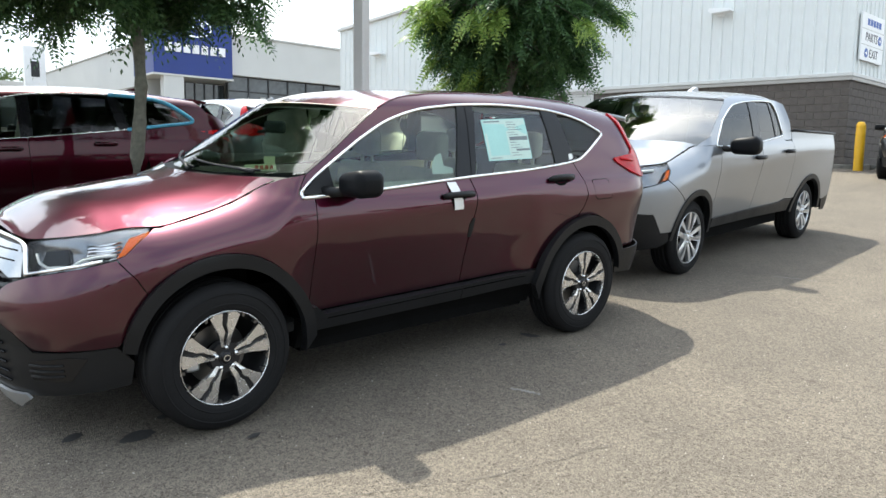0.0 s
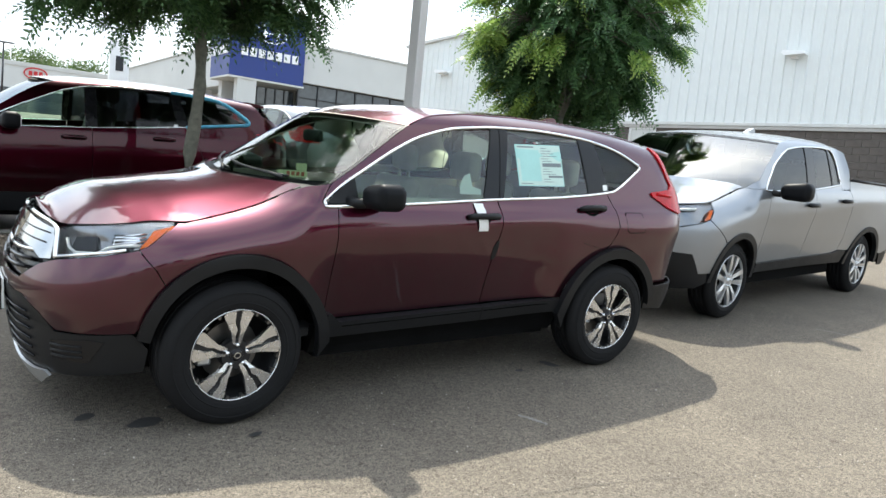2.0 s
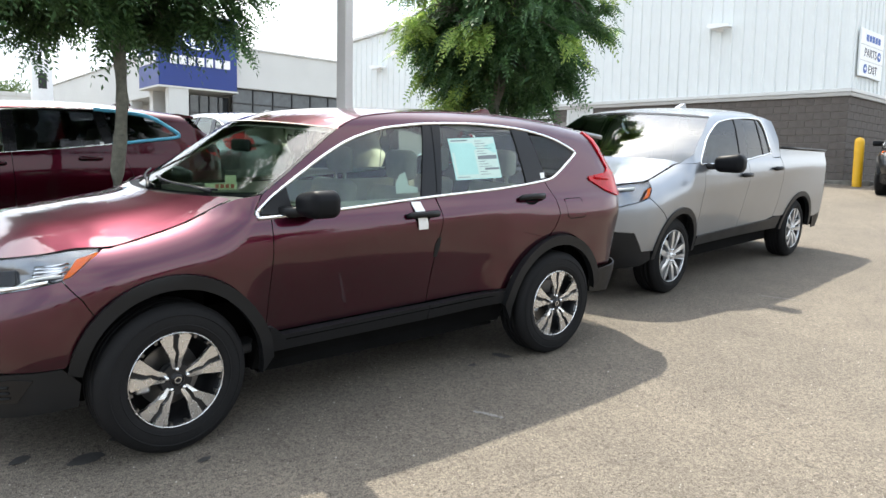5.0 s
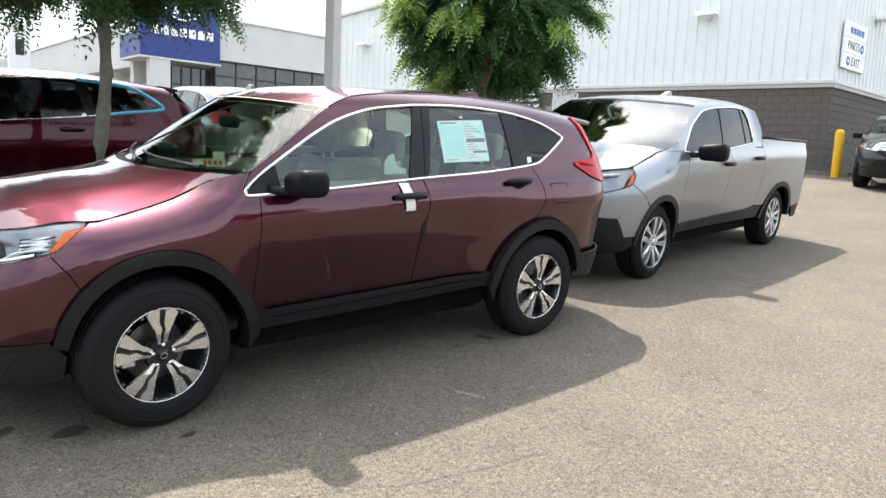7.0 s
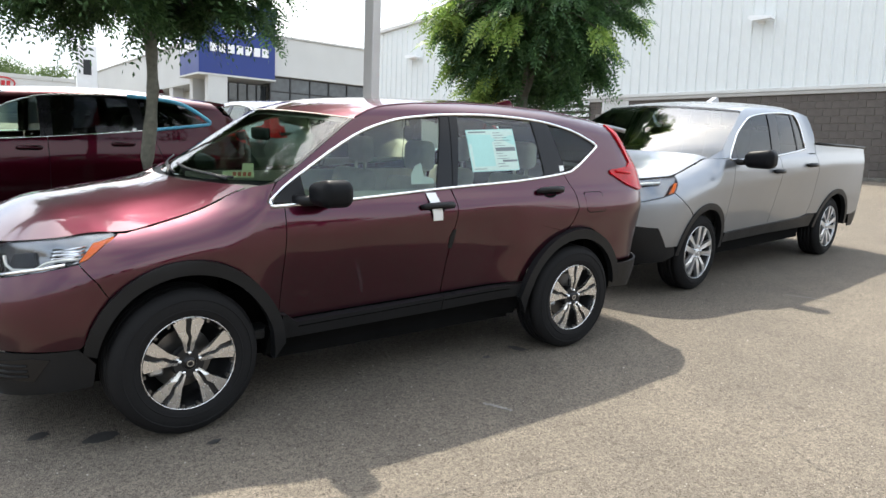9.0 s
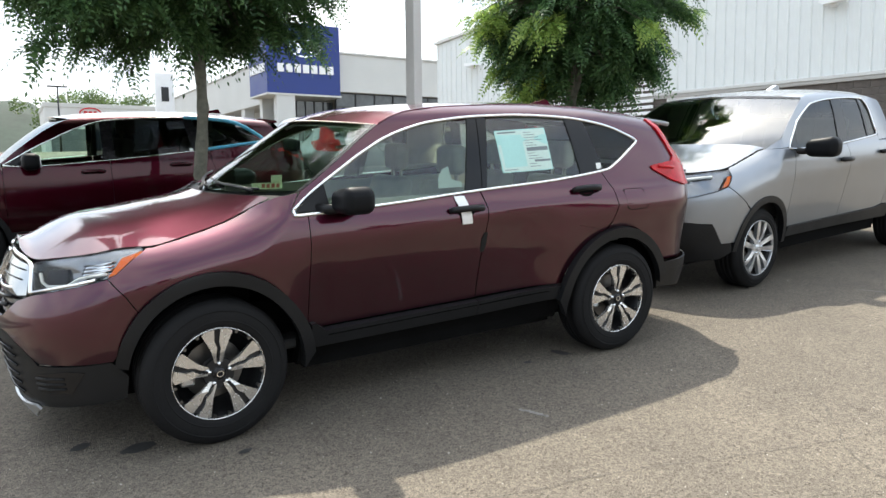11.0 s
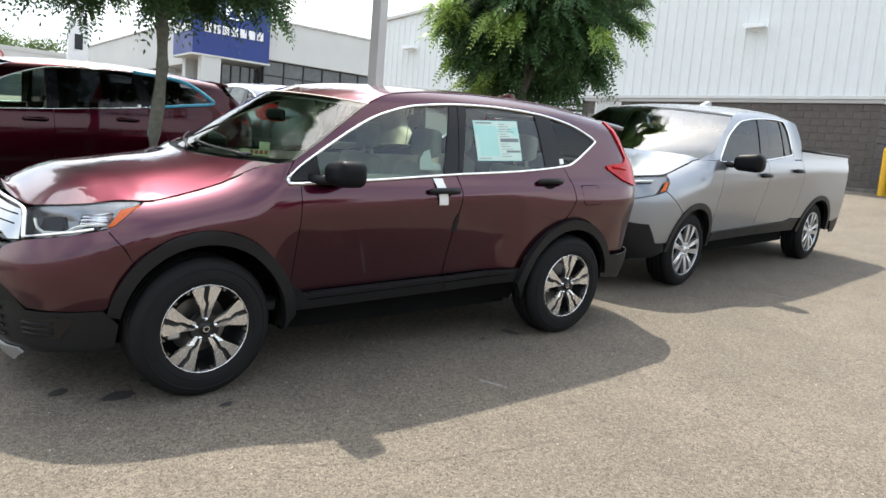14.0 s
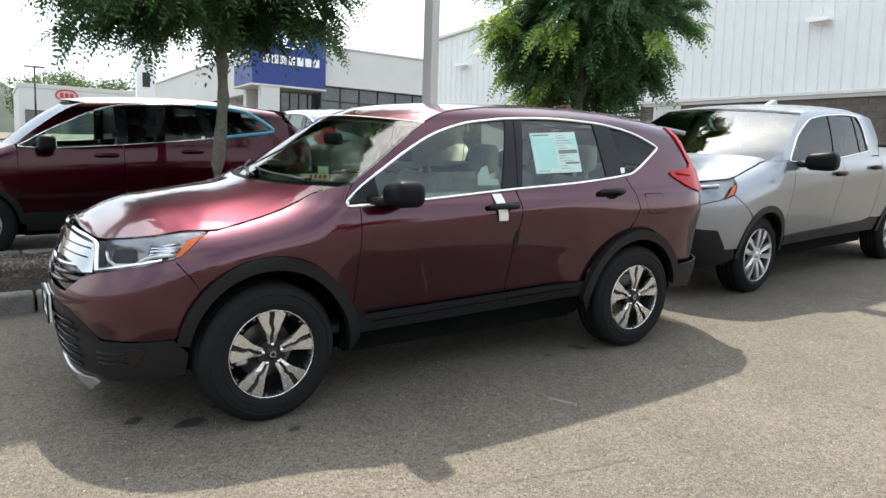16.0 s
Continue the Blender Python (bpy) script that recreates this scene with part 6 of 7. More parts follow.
        part("mirror_glass", boxed(mu + .074, mu + .08, min(y - sg * .09, y - sg * (ml + .02)), max(y - sg * .09, y - sg * (ml + .02)), mz - mh * .35, mz + mh * .35), "chrome", mir)
    # headlights
    ho = m(sp["head"])
    top = max(q[1] for q in ho)
    head = car.skin("headlight", ho, "headlight_bowl", off=lambda s, z: -.006 - .04 * np.clip((top - .02 - z) / .06, 0, 1), thick=.02)
    car.skin("lens", ho, "lens", off=.001, thick=.01, parent=head)
    car.skin("side_marker", m(sp["marker"]), "orange_lens", off=-.006, thick=.01, parent=head)
    car.strip("headlight_rim", ho + ho[:1], .0015, "gloss_black", off=-.001, parent=head)
    car.strip("running_light", m(sp["drl"]), .014, "paper", off=-.012, parent=head)
    # wheels, underside, cabin
    r, rim, style = sp["wheel"]
    for x in (0, sp["base"]):
        wheel(root, x, sp["inset"], r, rim, .245, style, 0, -1, 0.2, sp.get("hub_z"))
        wheel(root, x, 2 * mid - sp["inset"], r, rim, .245, style, 0, 1, 0.5, sp.get("hub_z"))
    for b, label in zip(sp["under"], ("underbody", "engine_block", "floor_pan", "frame_rail", "rear_crossmember")):
        part(label, boxed(b[0], b[1], mid - b[2], mid + b[2], b[3], b[4]), "under", root)
    cabin(root, mid, *sp["cabin"])
    for sg in (1, -1):
        y = mid - sg * .82
        part("door_lining", boxed(sp["lining"][0], sp["lining"][1], min(y, y + sg * .02), max(y, y + sg * .02), .5, sp["shape"]["belt"] - .03), "dash", root)
    car.parts = parts
    return car, root


SIDE = [(.15, .13), (.25, .08), (.4, .035), (.55, .012), (.75, .0), (.95, 0), (1.05, .008), (1.12, .02), (1.18, .035), (2.2, .035)]
TUMBLE = [(0, 0), (.3, .045), (.6, .1), (.8, .145), (.9, .185), (.96, .24), (1.0, .33), (1.05, .45)]
PILOT = dict(
    shape=dict(front=-.95, rear=3.93, half=.985, af=.8, ar=.6, nf=2.5, nr=2.7, side=SIDE,
               nose=[(.15, .16), (.25, .08), (.45, .02), (.6, 0), (.8, .01), (.95, .06), (1.05, .12), (1.1, .2), (1.3, .5)],
               tail=[(.2, .15), (.4, .03), (.6, 0), (1.1, .02), (1.3, .07), (1.5, .2), (1.65, .35)],
               belt=1.18, roof=[(-1, 1.74), (1.0, 1.72), (1.4, 1.737), (2.0, 1.752), (2.54, 1.737), (3.02, 1.683), (3.3, 1.655), (4, 1.55)],
               tumble=TUMBLE, shoulder=[(-1.3, 1.0), (-.8, 1.01), (-.5, 1.04), (-.2, 1.075), (.1, 1.12), (.3, 1.175), (.45, 1.235), (.53, 1.4), (.65, 2)], sh_r=.12),
    mid=.94, colour="deep_maroon", base=2.82, arch=.46, arch_mat="plastic", trim="chrome", roof_tail=.1,
    dlo_top=[(.46, 1.215), (.73, 1.37), (.93, 1.465), (1.1, 1.545), (1.31, 1.62), (1.55, 1.66), (2.21, 1.678), (2.67, 1.65), (2.94, 1.595), (3.17, 1.455), (3.23, 1.4)],
    dlo_bot=[(3.23, 1.4), (3.18, 1.375), (2.91, 1.345), (2.35, 1.285), (1.84, 1.245), (1.36, 1.212), (.8, 1.185), (.47, 1.195), (.46, 1.215)],
    screen=[(.42, 1.225), (.6, 1.375), (.83, 1.54), (1.0, 1.635), (1.12, 1.675)],
    rail=[(1.12, 1.675), (1.4, 1.712), (2.0, 1.73), (2.54, 1.715), (3.02, 1.663), (3.3, 1.63)],
    rear_edge=[(3.42, 1.5), ("r", .7, 1.36), ("r", .3, 1.3), ("r", .3, .56), (3.32, .56), *arc(2.82, .37, .462, 24, 106, 18), (2.66, .95), (2.58, 1.15), (2.56, 1.3)],
    under_glass=[(2.91, 1.343), (3.18, 1.373), (3.23, 1.4)],
    panels=[("front_fender", "deep_maroon", [(.425, .5), *arc(0, .37, .462, 17, 140, 24), (-.42, .86), (-.5, .94), (-.42, 1.02), (-.25, 1.06), (-.1, 1.085), (.1, 1.116), (.3, 1.17), (.41, 1.215), (.425, 1.16)], False),
            ("front_door", "deep_maroon", [(.43, .5), (.43, 1.185), (.8, 1.178), (1.36, 1.205), (1.46, 1.212), (1.465, .95), (1.46, .5)], False),
            ("rear_door", "deep_maroon", [(1.466, .5), (1.471, .95), (1.466, 1.213), (1.84, 1.238), (2.35, 1.279), (2.55, 1.298), (2.575, 1.15), (2.655, .95), (2.6, .82), *arc(2.82, .37, .462, 110, 158, 12), (2.37, .5)], False),
            ("sill_cladding", "plastic", [(.47, .3), (.45, .5), (2.36, .5), (2.34, .3)], False),
            ("front_bumper", "deep_maroon", [(-.5, .94), (-.42, .86), (-.36, .66), *arc(0, .37, .462, 143, 168, 8), ("f", .7, .42), ("f", 0, .42), ("f", 0, .62), ("f", .55, .68), ("f", .66, .86)], True),
            ("lower_bumper", "plastic", [(-.46, .44), ("f", .7, .415), ("f", 0, .415), ("f", 0, .24), ("f", .6, .25), (-.5, .3)], True),
            ("grille", "gloss_black", [("f", 0, .625), ("f", .54, .685), ("f", .63, .85), ("f", .5, .97), ("f", 0, .99)], True),
            ("tailgate", "deep_maroon", [("r", .7, .58), ("r", .7, 1.25), ("r", 0, 1.27), ("r", 0, .58)], True),
            ("rear_bumper", "plastic", [(3.3, .555), (3.28, .3), ("r", .6, .28), ("r", 0, .28), ("r", 0, .58)], True),
            ("tail_light", "red_lens", [(3.3, 1.28), ("r", .72, 1.33), ("r", .45, 1.3), ("r", .45, 1.12), ("r", .72, 1.1)], False)],
    panes=[(.47, 1.46, .02, .03, "glass", "front_door"), (1.465, 2.42, .03, -.02, "dark_glass", "rear_door"), (2.42, 3.22, -.02, -.005, "dark_glass", "")],
    pillars=[(1.40, 1.52, .0, .0), (2.37, 2.5, -.08, -.1), (.47, .66, .1, .05)],
    hood_edge=[("f", 0, .99), ("f", .3, .985), ("f", .5, .985), ("f", .66, 1.0), (-.58, 1.02), (-.4, 1.045), (-.2, 1.072), (.1, 1.117), (.3, 1.172), (.415, 1.22)],
    handles=[("front_door", 1.17, 1.4, 1.1), ("rear_door", 2.1, 2.33, 1.14)], handle_mat="deep_maroon", mirror=(.70, 1.24, .26, .17),
    head=[("f", .5, .97), ("f", .66, .995), (-.58, 1.012), (-.42, 1.03), (-.5, .935), ("f", .68, .86), ("f", .56, .83)],
    marker=[(-.52, .95), (-.45, 1.01), (-.43, 1.02), (-.49, .945)], drl=[("f", .58, .86), ("f", .7, .885), (-.55, .94)],
    wheel=(.385, .24, "multi"), inset=-.022, roll=0.0, bow=.1, under=[(-.75, 3.6, .66, .22, .65), (-.6, .2, .62, .6, 1.0), (.45, 2.3, .86, .24, .5), (3.1, 3.6, .8, .28, .95)],
    cabin=(.72, 1.35, 2.25, .9, .5), lining=(.45, 3.2), rear_glass=(3.8, 1.2, .72), rear_off=.12, rear_glass_mat="dark_glass")

TRUCK = dict(
    shape=dict(front=-1.0, rear=4.28, half=.955, af=.72, ar=.42, nf=2.6, nr=3.0, side=[*SIDE[:6], (1.17, .004), (1.22, .02), (1.27, .035), (2.2, .035)],
               nose=[(.15, .2), (.3, .1), (.45, .03), (.6, 0), (.85, 0), (.98, .03), (1.06, .07), (1.12, .14), (1.3, .5)],
               tail=[(.2, .2), (.45, .05), (.6, 0), (1.3, .03), (1.4, .1), (1.7, .4)],
               belt=1.235, roof=[(-1, 1.775), (.8, 1.745), (1.2, 1.77), (1.6, 1.785), (2.0, 1.775), (2.2, 1.755), (2.38, 1.71), (2.42, 1.9), (2.5, 4.0), (5, 4.0)],
               tumble=TUMBLE, shoulder=[(-1.3, 1.075), (-.9, 1.078), (-.5, 1.105), (-.2, 1.158), (0, 1.21), (.14, 1.25), (.22, 1.455), (.34, 2)], sh_r=.26,
               sculpt=((2.0, 2.6, .48, .2, .012, .02),), tuck_len=.4,
               crease=[(-1.3, .96, .0), (-.6, .97, .0), (-.35, .97, .02), (.1, .99, .04), (.6, 1.0, .085), (1.5, 1.04, .1), (2.5, 1.1, .075), (3.2, 1.15, .03), (3.7, 1.16, .012), (4.4, 1.18, .0)]),
    mid=.91, colour="silver", base=3.18, arch=.465, arch_mat="plastic", trim="chrome", roof_tail=.0,
    dlo_top=[(.33, 1.25), (.45, 1.365), (.6, 1.485), (.86, 1.605), (1.0, 1.64), (1.3, 1.672), (1.7, 1.688), (2.0, 1.68), (2.05, 1.655), (2.1, 1.555), (2.125, 1.345)],
    dlo_bot=[(2.125, 1.345), (2.1, 1.317), (1.7, 1.28), (1.22, 1.245), (.7, 1.23), (.35, 1.23), (.33, 1.25)],
    screen=[(.12, 1.235), (.27, 1.35), (.45, 1.475), (.66, 1.6), (.82, 1.684)],
    rail=[(.82, 1.684), (1.1, 1.73), (1.6, 1.76), (2.0, 1.75), (2.2, 1.727), (2.32, 1.67)],
    rear_edge=[(2.375, 1.455), (2.385, 1.305), (2.38, 1.275), (2.165, 1.27), (2.165, 1.325)],
    under_glass=[(2.128, 1.343)],
    panels=[("front_fender", "silver", [(.36, .58), (.40, .58), *arc(0, .37, .467, 27, 126, 22), (-.35, .81), (-.45, .875), (-.562, .958), (-.49, 1.03), (-.455, 1.086), (-.44, 1.096), (-.3, 1.124), (-.15, 1.159), (0, 1.197), (.12, 1.234), (.30, 1.24), (.33, 1.22), (.40, 1.215), (.412, .6)], False),
            ("front_door", "silver", [(.418, .6), (.405, 1.22), (.7, 1.223), (1.22, 1.238), (1.40, 1.246), (1.425, 1.235), (1.47, 1.1), (1.49, .95), (1.492, .75), (1.49, .535), (.47, .525)], False),
            ("rear_door", "silver", [(1.496, .535), (1.498, .75), (1.496, .95), (1.476, 1.1), (1.431, 1.237), (1.41, 1.248), (1.7, 1.273), (2.1, 1.307), (2.16, 1.317), (2.16, 1.262), (2.385, 1.262), (2.42, 1.2), (2.485, 1.03), (2.5, .85), (2.49, .7), (2.45, .575), (2.3, .55)], False),
            ("bed_side", "silver", [(2.392, 1.367), (2.392, 1.265), (2.428, 1.2), (2.491, 1.03), (2.506, .85), (2.496, .7), (2.46, .58), (2.66, .57), *arc(3.18, .37, .467, 154, 20, 28), (3.66, 0.5), (3.8, 0.5), ("r", .8, 0.52), ("r", .8, 1.292), (4.0, 1.315), (3.5, 1.333)], False),
            ("sill_cladding", "plastic", [(.45, .43), (.47, .522), (1.49, .532), (2.3, .547), (2.45, .572), (2.66, .565), (2.6, .43)], False),
            ("front_bumper", "silver", [(-.8, .878), (-.65, .922), (-.568, .952), (-.45, .868), (-.355, .805), *arc(0, .37, .467, 128, 166, 12), (-.5, .485), (-.61, .485), (-.7, .655), (-.8, .66), ("f", .6, .68), ("f", 0, .68), ("f", 0, .8), ("f", .56, .8), ("f", .66, .853)], True),
            ("lower_bumper", "plastic", [(-.5, .48), (-.612, .48), (-.703, .65), (-.8, .655), ("f", .6, .676), ("f", 0, .676), ("f", 0, .3), ("f", .7, .32), (-.6, .35), (-.47, .4)], True),
            ("grille", "gloss_black", [("f", 0, 0.806), ("f", .58, 0.806), ("f", .62, 1.045), ("f", 0, 1.048)], True),
            ("tailgate", "silver", [("r", .78, 0.62), ("r", .78, 1.275), ("r", 0, 1.295), ("r", 0, 0.62)], True),
            ("rear_bumper", "plastic", [(3.72, 0.49), (3.8, 0.34), ("r", .7, 0.34), ("r", 0, 0.34), ("r", 0, 0.61), ("r", .78, 0.6)], True),
            ("tail_light", "red_lens", [(4.03, 1.255), ("r", .78, 1.265), ("r", .78, 0.801), (4.08, 0.823)], False)],
    panes=[(.36, 1.34, .02, .07, "green_glass", "front_door"), (1.43, 2.11, .07, -.05, "green_glass", "rear_door")],
    pillars=[(1.27, 1.47, .07, .07), (1.915, 1.955, -.0, -.0), (.36, .47, .06, .05)],
    hood_edge=[("f", 0, 1.05), ("f", .3, 1.05), ("f", .55, 1.056), ("f", .75, 1.068), (-.72, 1.076), (-.5, 1.092), (-.3, 1.13), (-.15, 1.165), (0, 1.203), (.12, 1.24)],
    handles=[("front_door", 1.25, 1.46, 1.1), ("rear_door", 2.12, 2.33, 1.145)], handle_mat="plastic", mirror=(.54, 1.245, .28, .175),
    head=[("f", .58, 1.049), ("f", .75, 1.06), (-.72, 1.068), (-.6, 1.077), (-.46, 1.088), (-.49, 1.03), (-.555, .955), (-.65, .93), (-.8, .885), ("f", .66, .86), ("f", .58, .86)],
    marker=[(-.63, .945), (-.535, 1.035), (-.49, 1.04), (-.57, .96)], drl=[("f", .62, 1.01), ("f", .72, 1.022), (-.8, 1.03), (-.68, 1.04)],
    wheel=(.356, .244, "silver"), inset=.03, roll=.032, bow=.28, hub_z=.378, under=[(-.8, 4.0, .66, .3, .75), (-.75, .0, .62, .7, 1.02), (.45, 2.5, .78, .3, .56), (2.45, 4.1, .62, .7, .85), (3.8, 4.1, .8, .36, .7)],
    cabin=(.45, 1.0, 1.75, .9, .55), lining=(.4, 2.15), rear_glass=(2.42, 1.3, .7), rear_off=.0, rear_glass_mat="dark_glass")


def pickup():
    car, root = family_car(LOT @ Matrix.Translation((5.013, .543, -.008)) @ pose(0, 0, 0, 0, 0, 6.1) @ Matrix.Scale(1.04, 4), TRUCK, "silver crew-cab pickup truck with black cladding", "pickup_truck")
    mid = TRUCK["mid"]
    car.strip("bed_rail", car.m([(2.4, 1.378), (2.9, 1.362), (3.5, 1.345), (4.0, 1.328), ("r", .8, 1.305)]), .017, "plastic", off=.008)
    bed = part("bed_liner", boxed(2.43, 4.15, mid - .72, mid + .72, .84, .88), "plastic", root)
    for sg in (1, -1):
        y = mid + sg * .8
        part("bed_wall", boxed(2.43, 4.15, y - .06, y + .06, .86, 1.29), "plastic", bed)
    part("bulkhead", boxed(2.36, 2.42, mid - .84, mid + .84, .6, 1.35), "silver", root)
    part("tailgate_inner", boxed(4.12, 4.18, mid - .74, mid + .74, .86, 1.285), "plastic", root)
    part("antenna_fin", prism(bmesh.new(), [(1.55, 1.785), (1.8, 1.78), (1.76, 1.845), (1.73, 1.85)], mid - .025, mid + .025), "silver", root)


def big_suv():
    car, root = family_car(LOT @ Matrix.Translation((-1.27, 5.33, 0.0)), PILOT, "dark maroon three-row SUV with blue film round rear glass", "large_suv")
    top = [p for p in catmull(PILOT["dlo_top"], 5) if p[0] > 2.3]
    bot = [p for p in catmull(PILOT["dlo_bot"], 5) if p[0] > 2.45]
    car.strip("protective_film", car.m(top), .024, "blue_film", sides=(1,), off=.006)
    car.strip("protective_film", car.m(bot), .021, "blue_film", sides=(1,), off=.006)
    car.skin("window_tag", car.m([(2.33, 1.29), (2.33, 1.32), (2.37, 1.32), (2.37, 1.29)]), "paper", sides=(1,), off=.004, thick=.001, label="small white window tag")
    mid = PILOT["mid"]
    part("spoiler", prism(bmesh.new(), [(3.2, 1.65), (3.3, 1.66), (3.5, 1.63), (3.5, 1.6), (3.3, 1.6)], mid - .62, mid + .62), "deep_maroon", root)
    part("antenna_fin", prism(bmesh.new(), [(2.7, 1.75), (2.95, 1.735), (2.92, 1.79), (2.88, 1.79)], mid - .02, mid + .02), "deep_maroon", root)


pickup()
big_suv()

# ==== more parked cars
compact_suv(Matrix.Translation((16.36, .9, ground_z(16.4, 1.5) - .02)) @ pose(0, 0, 0, 0, 0, 13), "black_paint", "glossy black compact SUV parked by the block wall", False)
compact_suv(LOT @ Matrix.Translation((1.1, 11.3, 0)) @ pose(0, 0, 0, 0, 0, -90), "maroon", "maroon compact SUV parked with its tail to the strip", False)
compact_suv(LOT @ Matrix.Translation((3.6, 11.1, .05)) @ pose(0, 0, 0, 0, 0, -90), "grey_paint", "grey compact SUV parked with its tail to the strip", False)
compact_suv(LOT @ Matrix.Translation((-4.7, 12.6, 0)), "white_paint", "white compact SUV in the far parking row", False)
compact_suv(LOT @ Matrix.Translation((-4.6, 19.0, 0)), "maroon", "maroon compact SUV in the far parking row", False)

# ==== slatted white shutter in the block wall
shutter = empty("shutter", WALL_A @ Matrix.Translation((8.6, 0.02, 1.6)), "white horizontal slatted shutter in block wall", "shutter")
part("backing", boxed(0, 4.2, 0.0, 0.02, 0, 2.7), "block", shutter)
slat = mesh_of("slat", boxed(0, 4.2, 0.02, 0.09, 0, 0.1, bevel=0.01, seg=1), "sign_white", False)
for i in range(14):
    ob = new("slat", slat)
    ob.parent = shutter
    ob.location = (0, 0, 0.05 + i * 0.19)

# ==== far things
kia = empty("far_showroom", Matrix.Translation((8.6, 99.0, 4.6)), "low white showroom with a red oval sign", "building")
part("wall", boxed(-5.2, 8.5, 0, 14, 0, 5.7), "stucco", kia)
part("parapet", boxed(-5.3, 8.6, -0.1, 14.1, 5.7, 6.2), "stucco_grey", kia)
part("glazing", boxed(-4.6, 8, -0.05, -0.01, 0, 3.0), "shop_glass", kia)
part("sign_oval", ring_shape(bmesh.new(), 1.3, 0.75, 0.16, -0.12, -0.01), "red_logo", kia, m=Matrix.Translation((0, 0, 5.0)))
for i in range(3):
    part("sign_bar", boxed(-0.75 + i * 0.55, -0.35 + i * 0.55, -0.1, -0.01, 4.72, 5.28), "red_logo", kia, "red bar in place of lettering")
pylon = empty("sign_pylon", Matrix.Translation((11.0, 62.0, 3.6)), "white roadside sign pylon", "sign")
part("shaft", boxed(-0.75, 0.75, -0.3, 0.3, 0, 6.6, bevel=0.03, seg=1), "sign_white", pylon)
part("panel", boxed(-0.3, 0.3, -0.33, -0.3, 4.2, 5.4), "mullion", pylon)
for x, y, h in ((3.85, 78.2, 6.4), (-2.6, 95.0, 5.2), (-14.0, 110.0, 6.0)):
    post = empty("street_lamp", Matrix.Translation((x, y, ground_z(x, y))), "slim dark parking lot lamp post", "street lamp", "far lamp posts")
    part("shaft", tube(bmesh.new(), [(0, 0, 0), (0, 0, h)], [0.11, 0.07], 10), "mullion", post, smooth=True)
    part("lamp_head", boxed(-0.9, 0.9, -0.15, 0.15, h - 0.02, h + 0.12, bevel=0.02, seg=1), "mullion", post)


def hill_at(a, b):
    x, y = -260 + 420 * a, 300 + 200 * b
    hgt = 28 * math.exp(-((x - 5) / 36) ** 2) + 14 * math.exp(-((x + 60) / 60) ** 2) + 16 * math.exp(-((x + 190) / 80) ** 2) + 9 * math.exp(-((x - 120) / 60) ** 2)
    z = 5 + hgt * math.sin(math.pi * b) + 1.8 * noise.noise(Vector((x * 0.09, y * 0.09, 0))) * math.sin(math.pi * b) + 1.1 * noise.noise(Vector((x * 0.35, y * 0.35, 4))) * math.sin(math.pi * b)
    return Vector((x, y, z))


hill = part("hill", grid_mesh(bmesh.new(), hill_at, 170, 40), "hill", smooth=True)
tagged(hill, "distant wooded hill in haze", "hill", kind="structure")


def far_tree(x, y, h, r, seed):
    rng = random.Random(seed)
    t = empty("tree", Matrix.Translation((x, y, ground_z(x, y) - 0.1)), "distant broad green tree beyond the lots", "tree", "far trees")
    bm = tube(bmesh.new(), [(0, 0, 0), (0.1, 0, h * 0.35), (0, 0.1, h * 0.6)], [0.28, 0.2, 0.1], 8)
    for i in range(6):
        a = i * 1.05
        tube(bm, [(0, 0, h * 0.3), (math.cos(a) * r * 0.4, math.sin(a) * r * 0.4, h * 0.55), (math.cos(a) * r * 0.75, math.sin(a) * r * 0.75, h * 0.7)], [0.12, 0.07, 0.02], 6)
    part("trunk", bm, "bark", t, smooth=True)
    verts, faces = [], []
    lumps = [(Vector((rng.gauss(0, 0.45) * r, rng.gauss(0, 0.45) * r, h * rng.uniform(0.42, 0.92))), r * rng.uniform(0.28, 0.5)) for _ in range(16)]
    for c, q in lumps:
        for _ in range(170):
            d = Vector((rng.gauss(0, 1), rng.gauss(0, 1), rng.gauss(0, 1))).normalized()
            p = c + d * q * rng.uniform(0.7, 1.05)
            s = rng.uniform(0.14, 0.3)
            e1 = Vector((rng.gauss(0, 1), rng.gauss(0, 1), rng.gauss(0, 1))).normalized()
            e2 = e1.cross(d).normalized() if e1.cross(d).length > 1e-3 else Vector((0, 0, 1))
            n0 = len(verts)
            verts += [tuple(p - e1 * s), tuple(p + e2 * s * 0.6), tuple(p + e1 * s), tuple(p - e2 * s * 0.6)]
            faces.append((n0, n0 + 1, n0 + 2, n0 + 3))
    me = bpy.data.meshes.new("crown")
    me.from_pydata(verts, [], faces)
    me.materials.append(M["far_leaf"])
    c = new("crown", me)
    c.parent = t


for i, (x, y, h, r) in enumerate(((6.5, 128, 9.0, 4.2), (12.5, 132, 9.6, 4.6), (18, 128, 8.8, 4.0), (-26, 140, 6.0, 4.5), (-40, 130, 6.5, 5.0))):
    far_tree(x, y, h, r, 20 + i)

# trees along the lot's other edge, behind the walk
for i in range(9):
    far_tree(-34 + i * 9.5 + (i * 37 % 5) * 0.6, -44 - (i * 53 % 7) * 0.9, 5.0 + (i * 29 % 11) * 0.2, 2.6 + (i * 17 % 5) * 0.2, 60 + i)

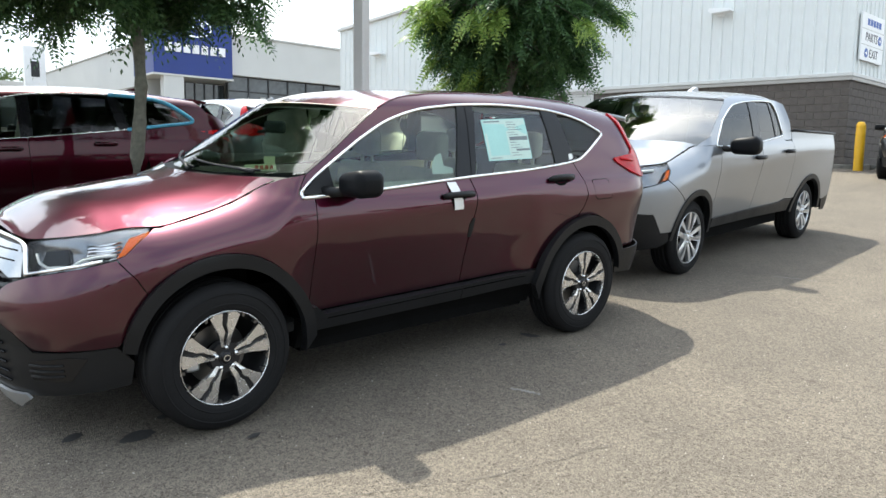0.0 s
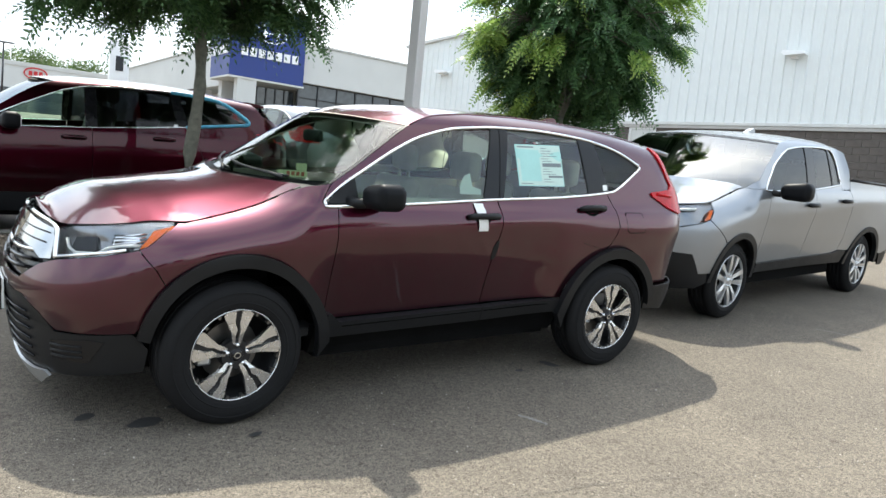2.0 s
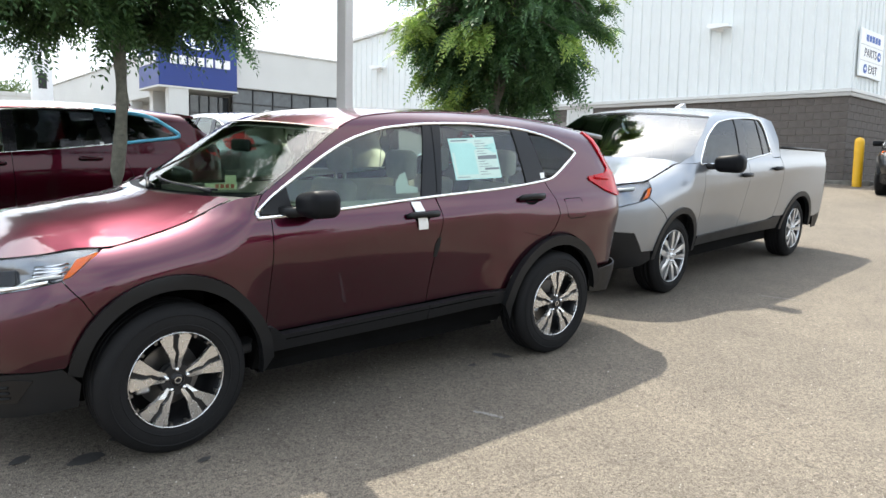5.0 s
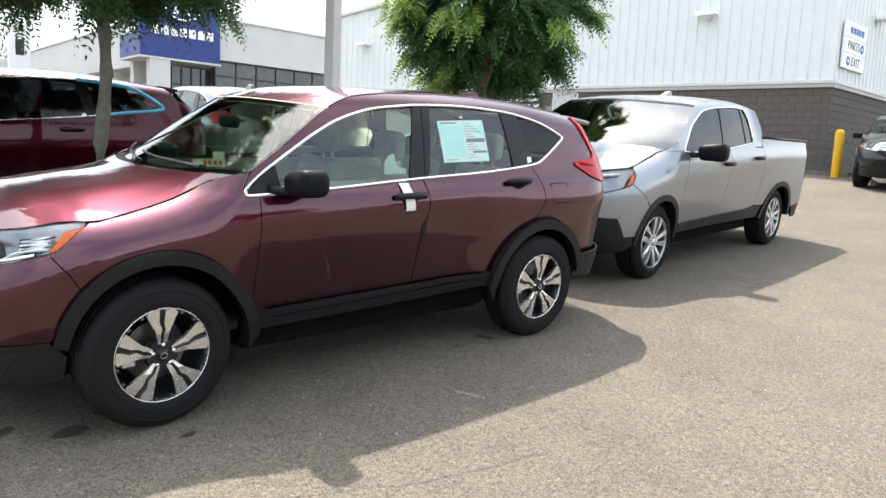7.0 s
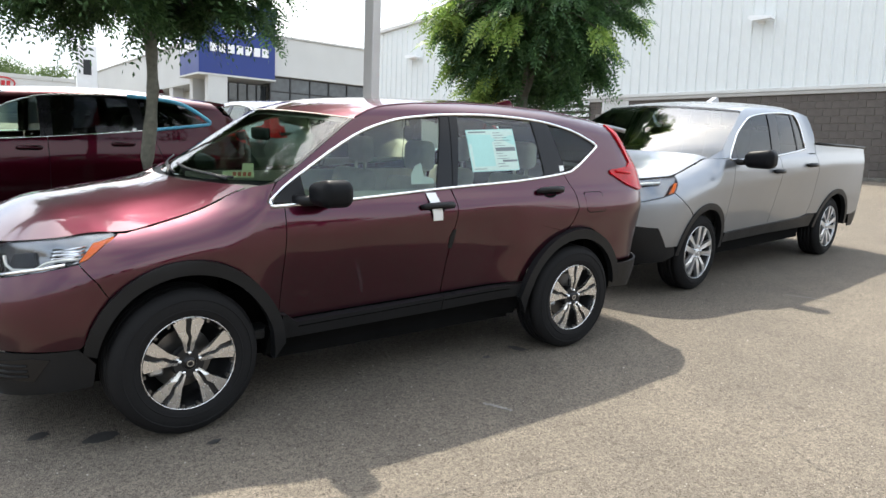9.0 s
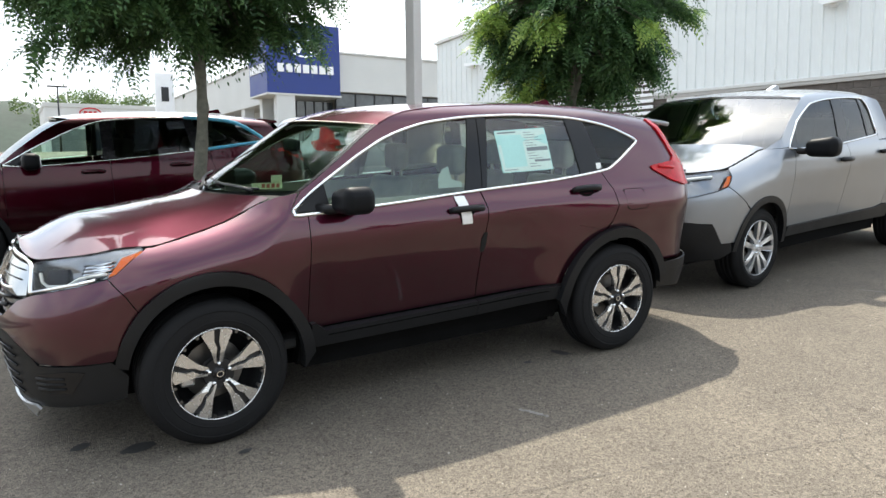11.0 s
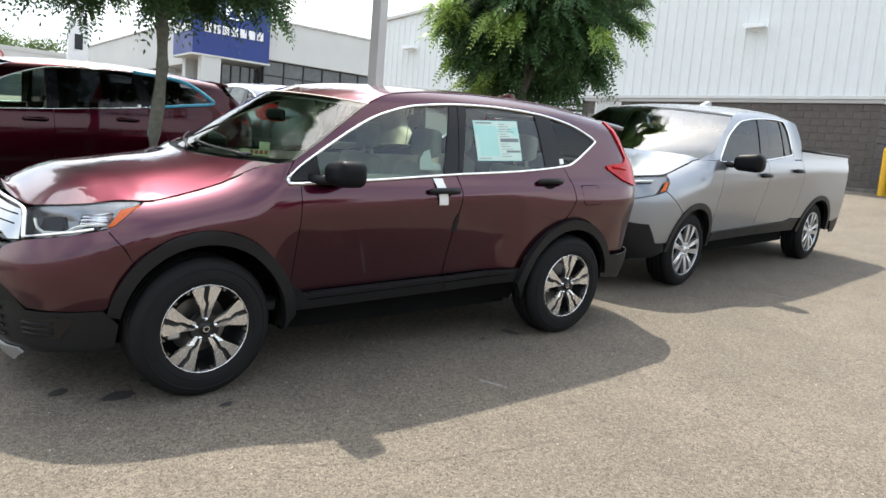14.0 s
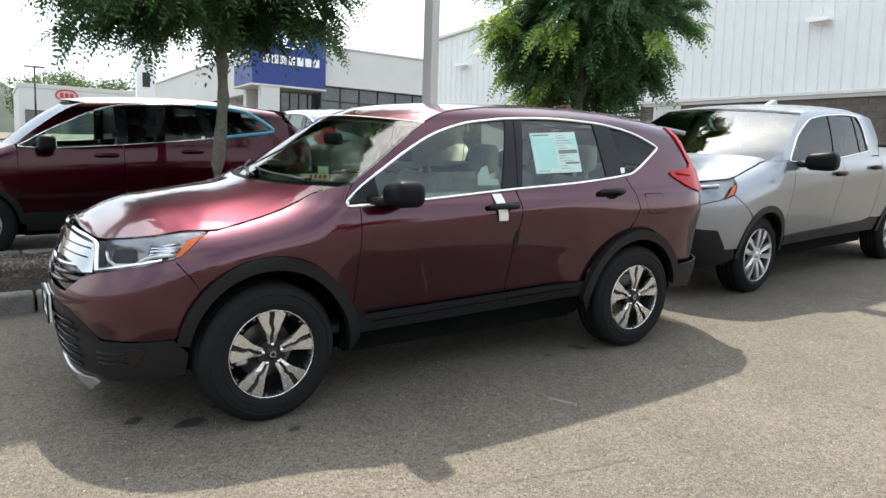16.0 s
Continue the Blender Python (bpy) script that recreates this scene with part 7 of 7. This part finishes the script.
# ==== marks on the asphalt
M["stain"] = mat("oil_stain", (0.03, 0.029, 0.028), 0.7, 0, 0.5, 24, 90, 0.3)
M["crack"] = mat("crack", (0.086, 0.078, 0.067), 0.95, 0, 0.3, 10, 60)
M["line_paint"] = mat("worn_line_paint", (0.6, 0.6, 0.58), 0.8, 0, 0.4, 25, 120, 0.3)
M["chalk"] = mat("pale_scuff", (0.2, 0.19, 0.172), 0.9, 0, 0.5, 30, 150)


def blot(x, y, rx, ry, turn, seed, name="oil_stain", mm="stain", label="dark oil stain on the asphalt"):
    rng = random.Random(seed)
    bm = bmesh.new()
    c, s = math.cos(radians(turn)), math.sin(radians(turn))
    n = 22
    vs = []
    for i in range(n):
        a = 2 * math.pi * i / n
        f = 1 + 0.3 * noise.noise(Vector((math.cos(a) * 1.4 + seed, math.sin(a) * 1.4, seed))) + rng.uniform(-0.06, 0.06)
        px, py = rx * f * math.cos(a), ry * f * math.sin(a)
        vs.append(bm.verts.new((x + px * c - py * s, y + px * s + py * c, lot_z(x, y) + 0.004)))
    bm.faces.new(vs)
    tagged(part(name, bm, mm, m=LOT), label, "stain", kind="structure")


for q in ((-.373, .17, .085, .05, 12, 1), (.06, -.158, .036, .02, 20, 2), (2.307, .15, .075, .035, -70, 3), (-.62, .34, .06, .03, 40, 4), (-.2, .32, .04, .025, 10, 5), (2.0, .12, .03, .02, 0, 6), (.901, -1.772, .02, .012, 0, 7), (-.05, .22, .03, .02, 0, 8)):
    blot(*q)


def scuff(pts, width, name, mm, label, seed):
    rng = random.Random(seed)
    bm = bmesh.new()
    fine = catmull(pts, 14)
    rows = []
    for i, (x, y) in enumerate(fine):
        x2, y2 = fine[min(i + 1, len(fine) - 1)]
        x1, y1 = fine[max(i - 1, 0)]
        d = Vector((x2 - x1, y2 - y1, 0)).normalized()
        nrm = Vector((-d.y, d.x, 0))
        w = width * rng.uniform(0.35, 1.0) * (0.3 if i in (0, len(fine) - 1) else 1)
        o = Vector((x, y, lot_z(x, y) + 0.004)) + nrm * rng.gauss(0, width * (1.2 if mm == "crack" else 0.12))
        rows.append((bm.verts.new(o - nrm * w / 2), bm.verts.new(o + nrm * w / 2)))
    for a, b in zip(rows, rows[1:]):
        bm.faces.new((a[0], b[0], b[1], a[1]))
    tagged(part(name, bm, mm, m=LOT), label, "mark", kind="structure")


CRACKS = ([(-.014, -.861), (.4, -1.02), (.763, -1.165), (1.399, -1.29), (2.035, -1.497), (2.552, -1.639), (3.225, -1.823), (4.2, -2.2)], [(3.333, -.703), (3.092, -1.114), (2.771, -1.478), (2.462, -1.737), (2.2, -2.2)], [(3.7, .1), (3.5, -.35), (3.333, -.703)])
for i, line in enumerate(CRACKS):
    scuff(line, .0045, "crack", "crack", "hairline crack in the asphalt", 30 + i)
scuff([(1.479, -.475), (1.515, -.56), (1.547, -.647)], .04, "pale_scuff", "chalk", "pale scraped mark on the asphalt", 41)
scuff([(-1.31, 2.15), (-1.55, 2.04), (-1.8, 1.93), (-2.2, 1.75)], .07, "paint_stripe", "line_paint", "worn end of a white painted parking stripe", 43)
scuff([(5.66, .02), (5.72, -.12), (5.8, -.35)], .03, "pale_scuff", "chalk", "pale scraped mark on the asphalt", 42)


def grit():
    """Pale loose stones strewn over the near asphalt."""
    rng = random.Random(9)
    verts, faces = [], []
    for i in range(1200):
        x, y = rng.uniform(-1.6, 5.5), rng.uniform(-2.6, .6)
        s = rng.uniform(0.0018, 0.0045) * (1.6 if rng.random() < 0.04 else 1)
        m = Matrix.Translation((x, y, lot_z(x, y) + s * 0.3)) @ pose(0, 0, 0, rng.uniform(0, 90), rng.uniform(0, 90), rng.uniform(0, 360))
        n0 = len(verts)
        verts += [tuple(m @ (Vector(q) * s)) for q in ((1, 0, 0), (0, 1.1, 0), (-0.9, 0, 0), (0, -1, 0), (0, 0, 0.8), (0, 0, -0.8))]
        faces += [(n0 + a, n0 + b, n0 + c) for a, b, c in ((0, 1, 4), (1, 2, 4), (2, 3, 4), (3, 0, 4), (1, 0, 5), (2, 1, 5), (3, 2, 5), (0, 3, 5))]
    me = bpy.data.meshes.new("grit")
    me.from_pydata(verts, [], faces)
    me.materials.append(M["pale_stone"])
    ob = new("grit", me)
    ob.matrix_basis = LOT.copy()
    tagged(ob, "loose pale grit on the asphalt", "grit", kind="stuff")


grit()
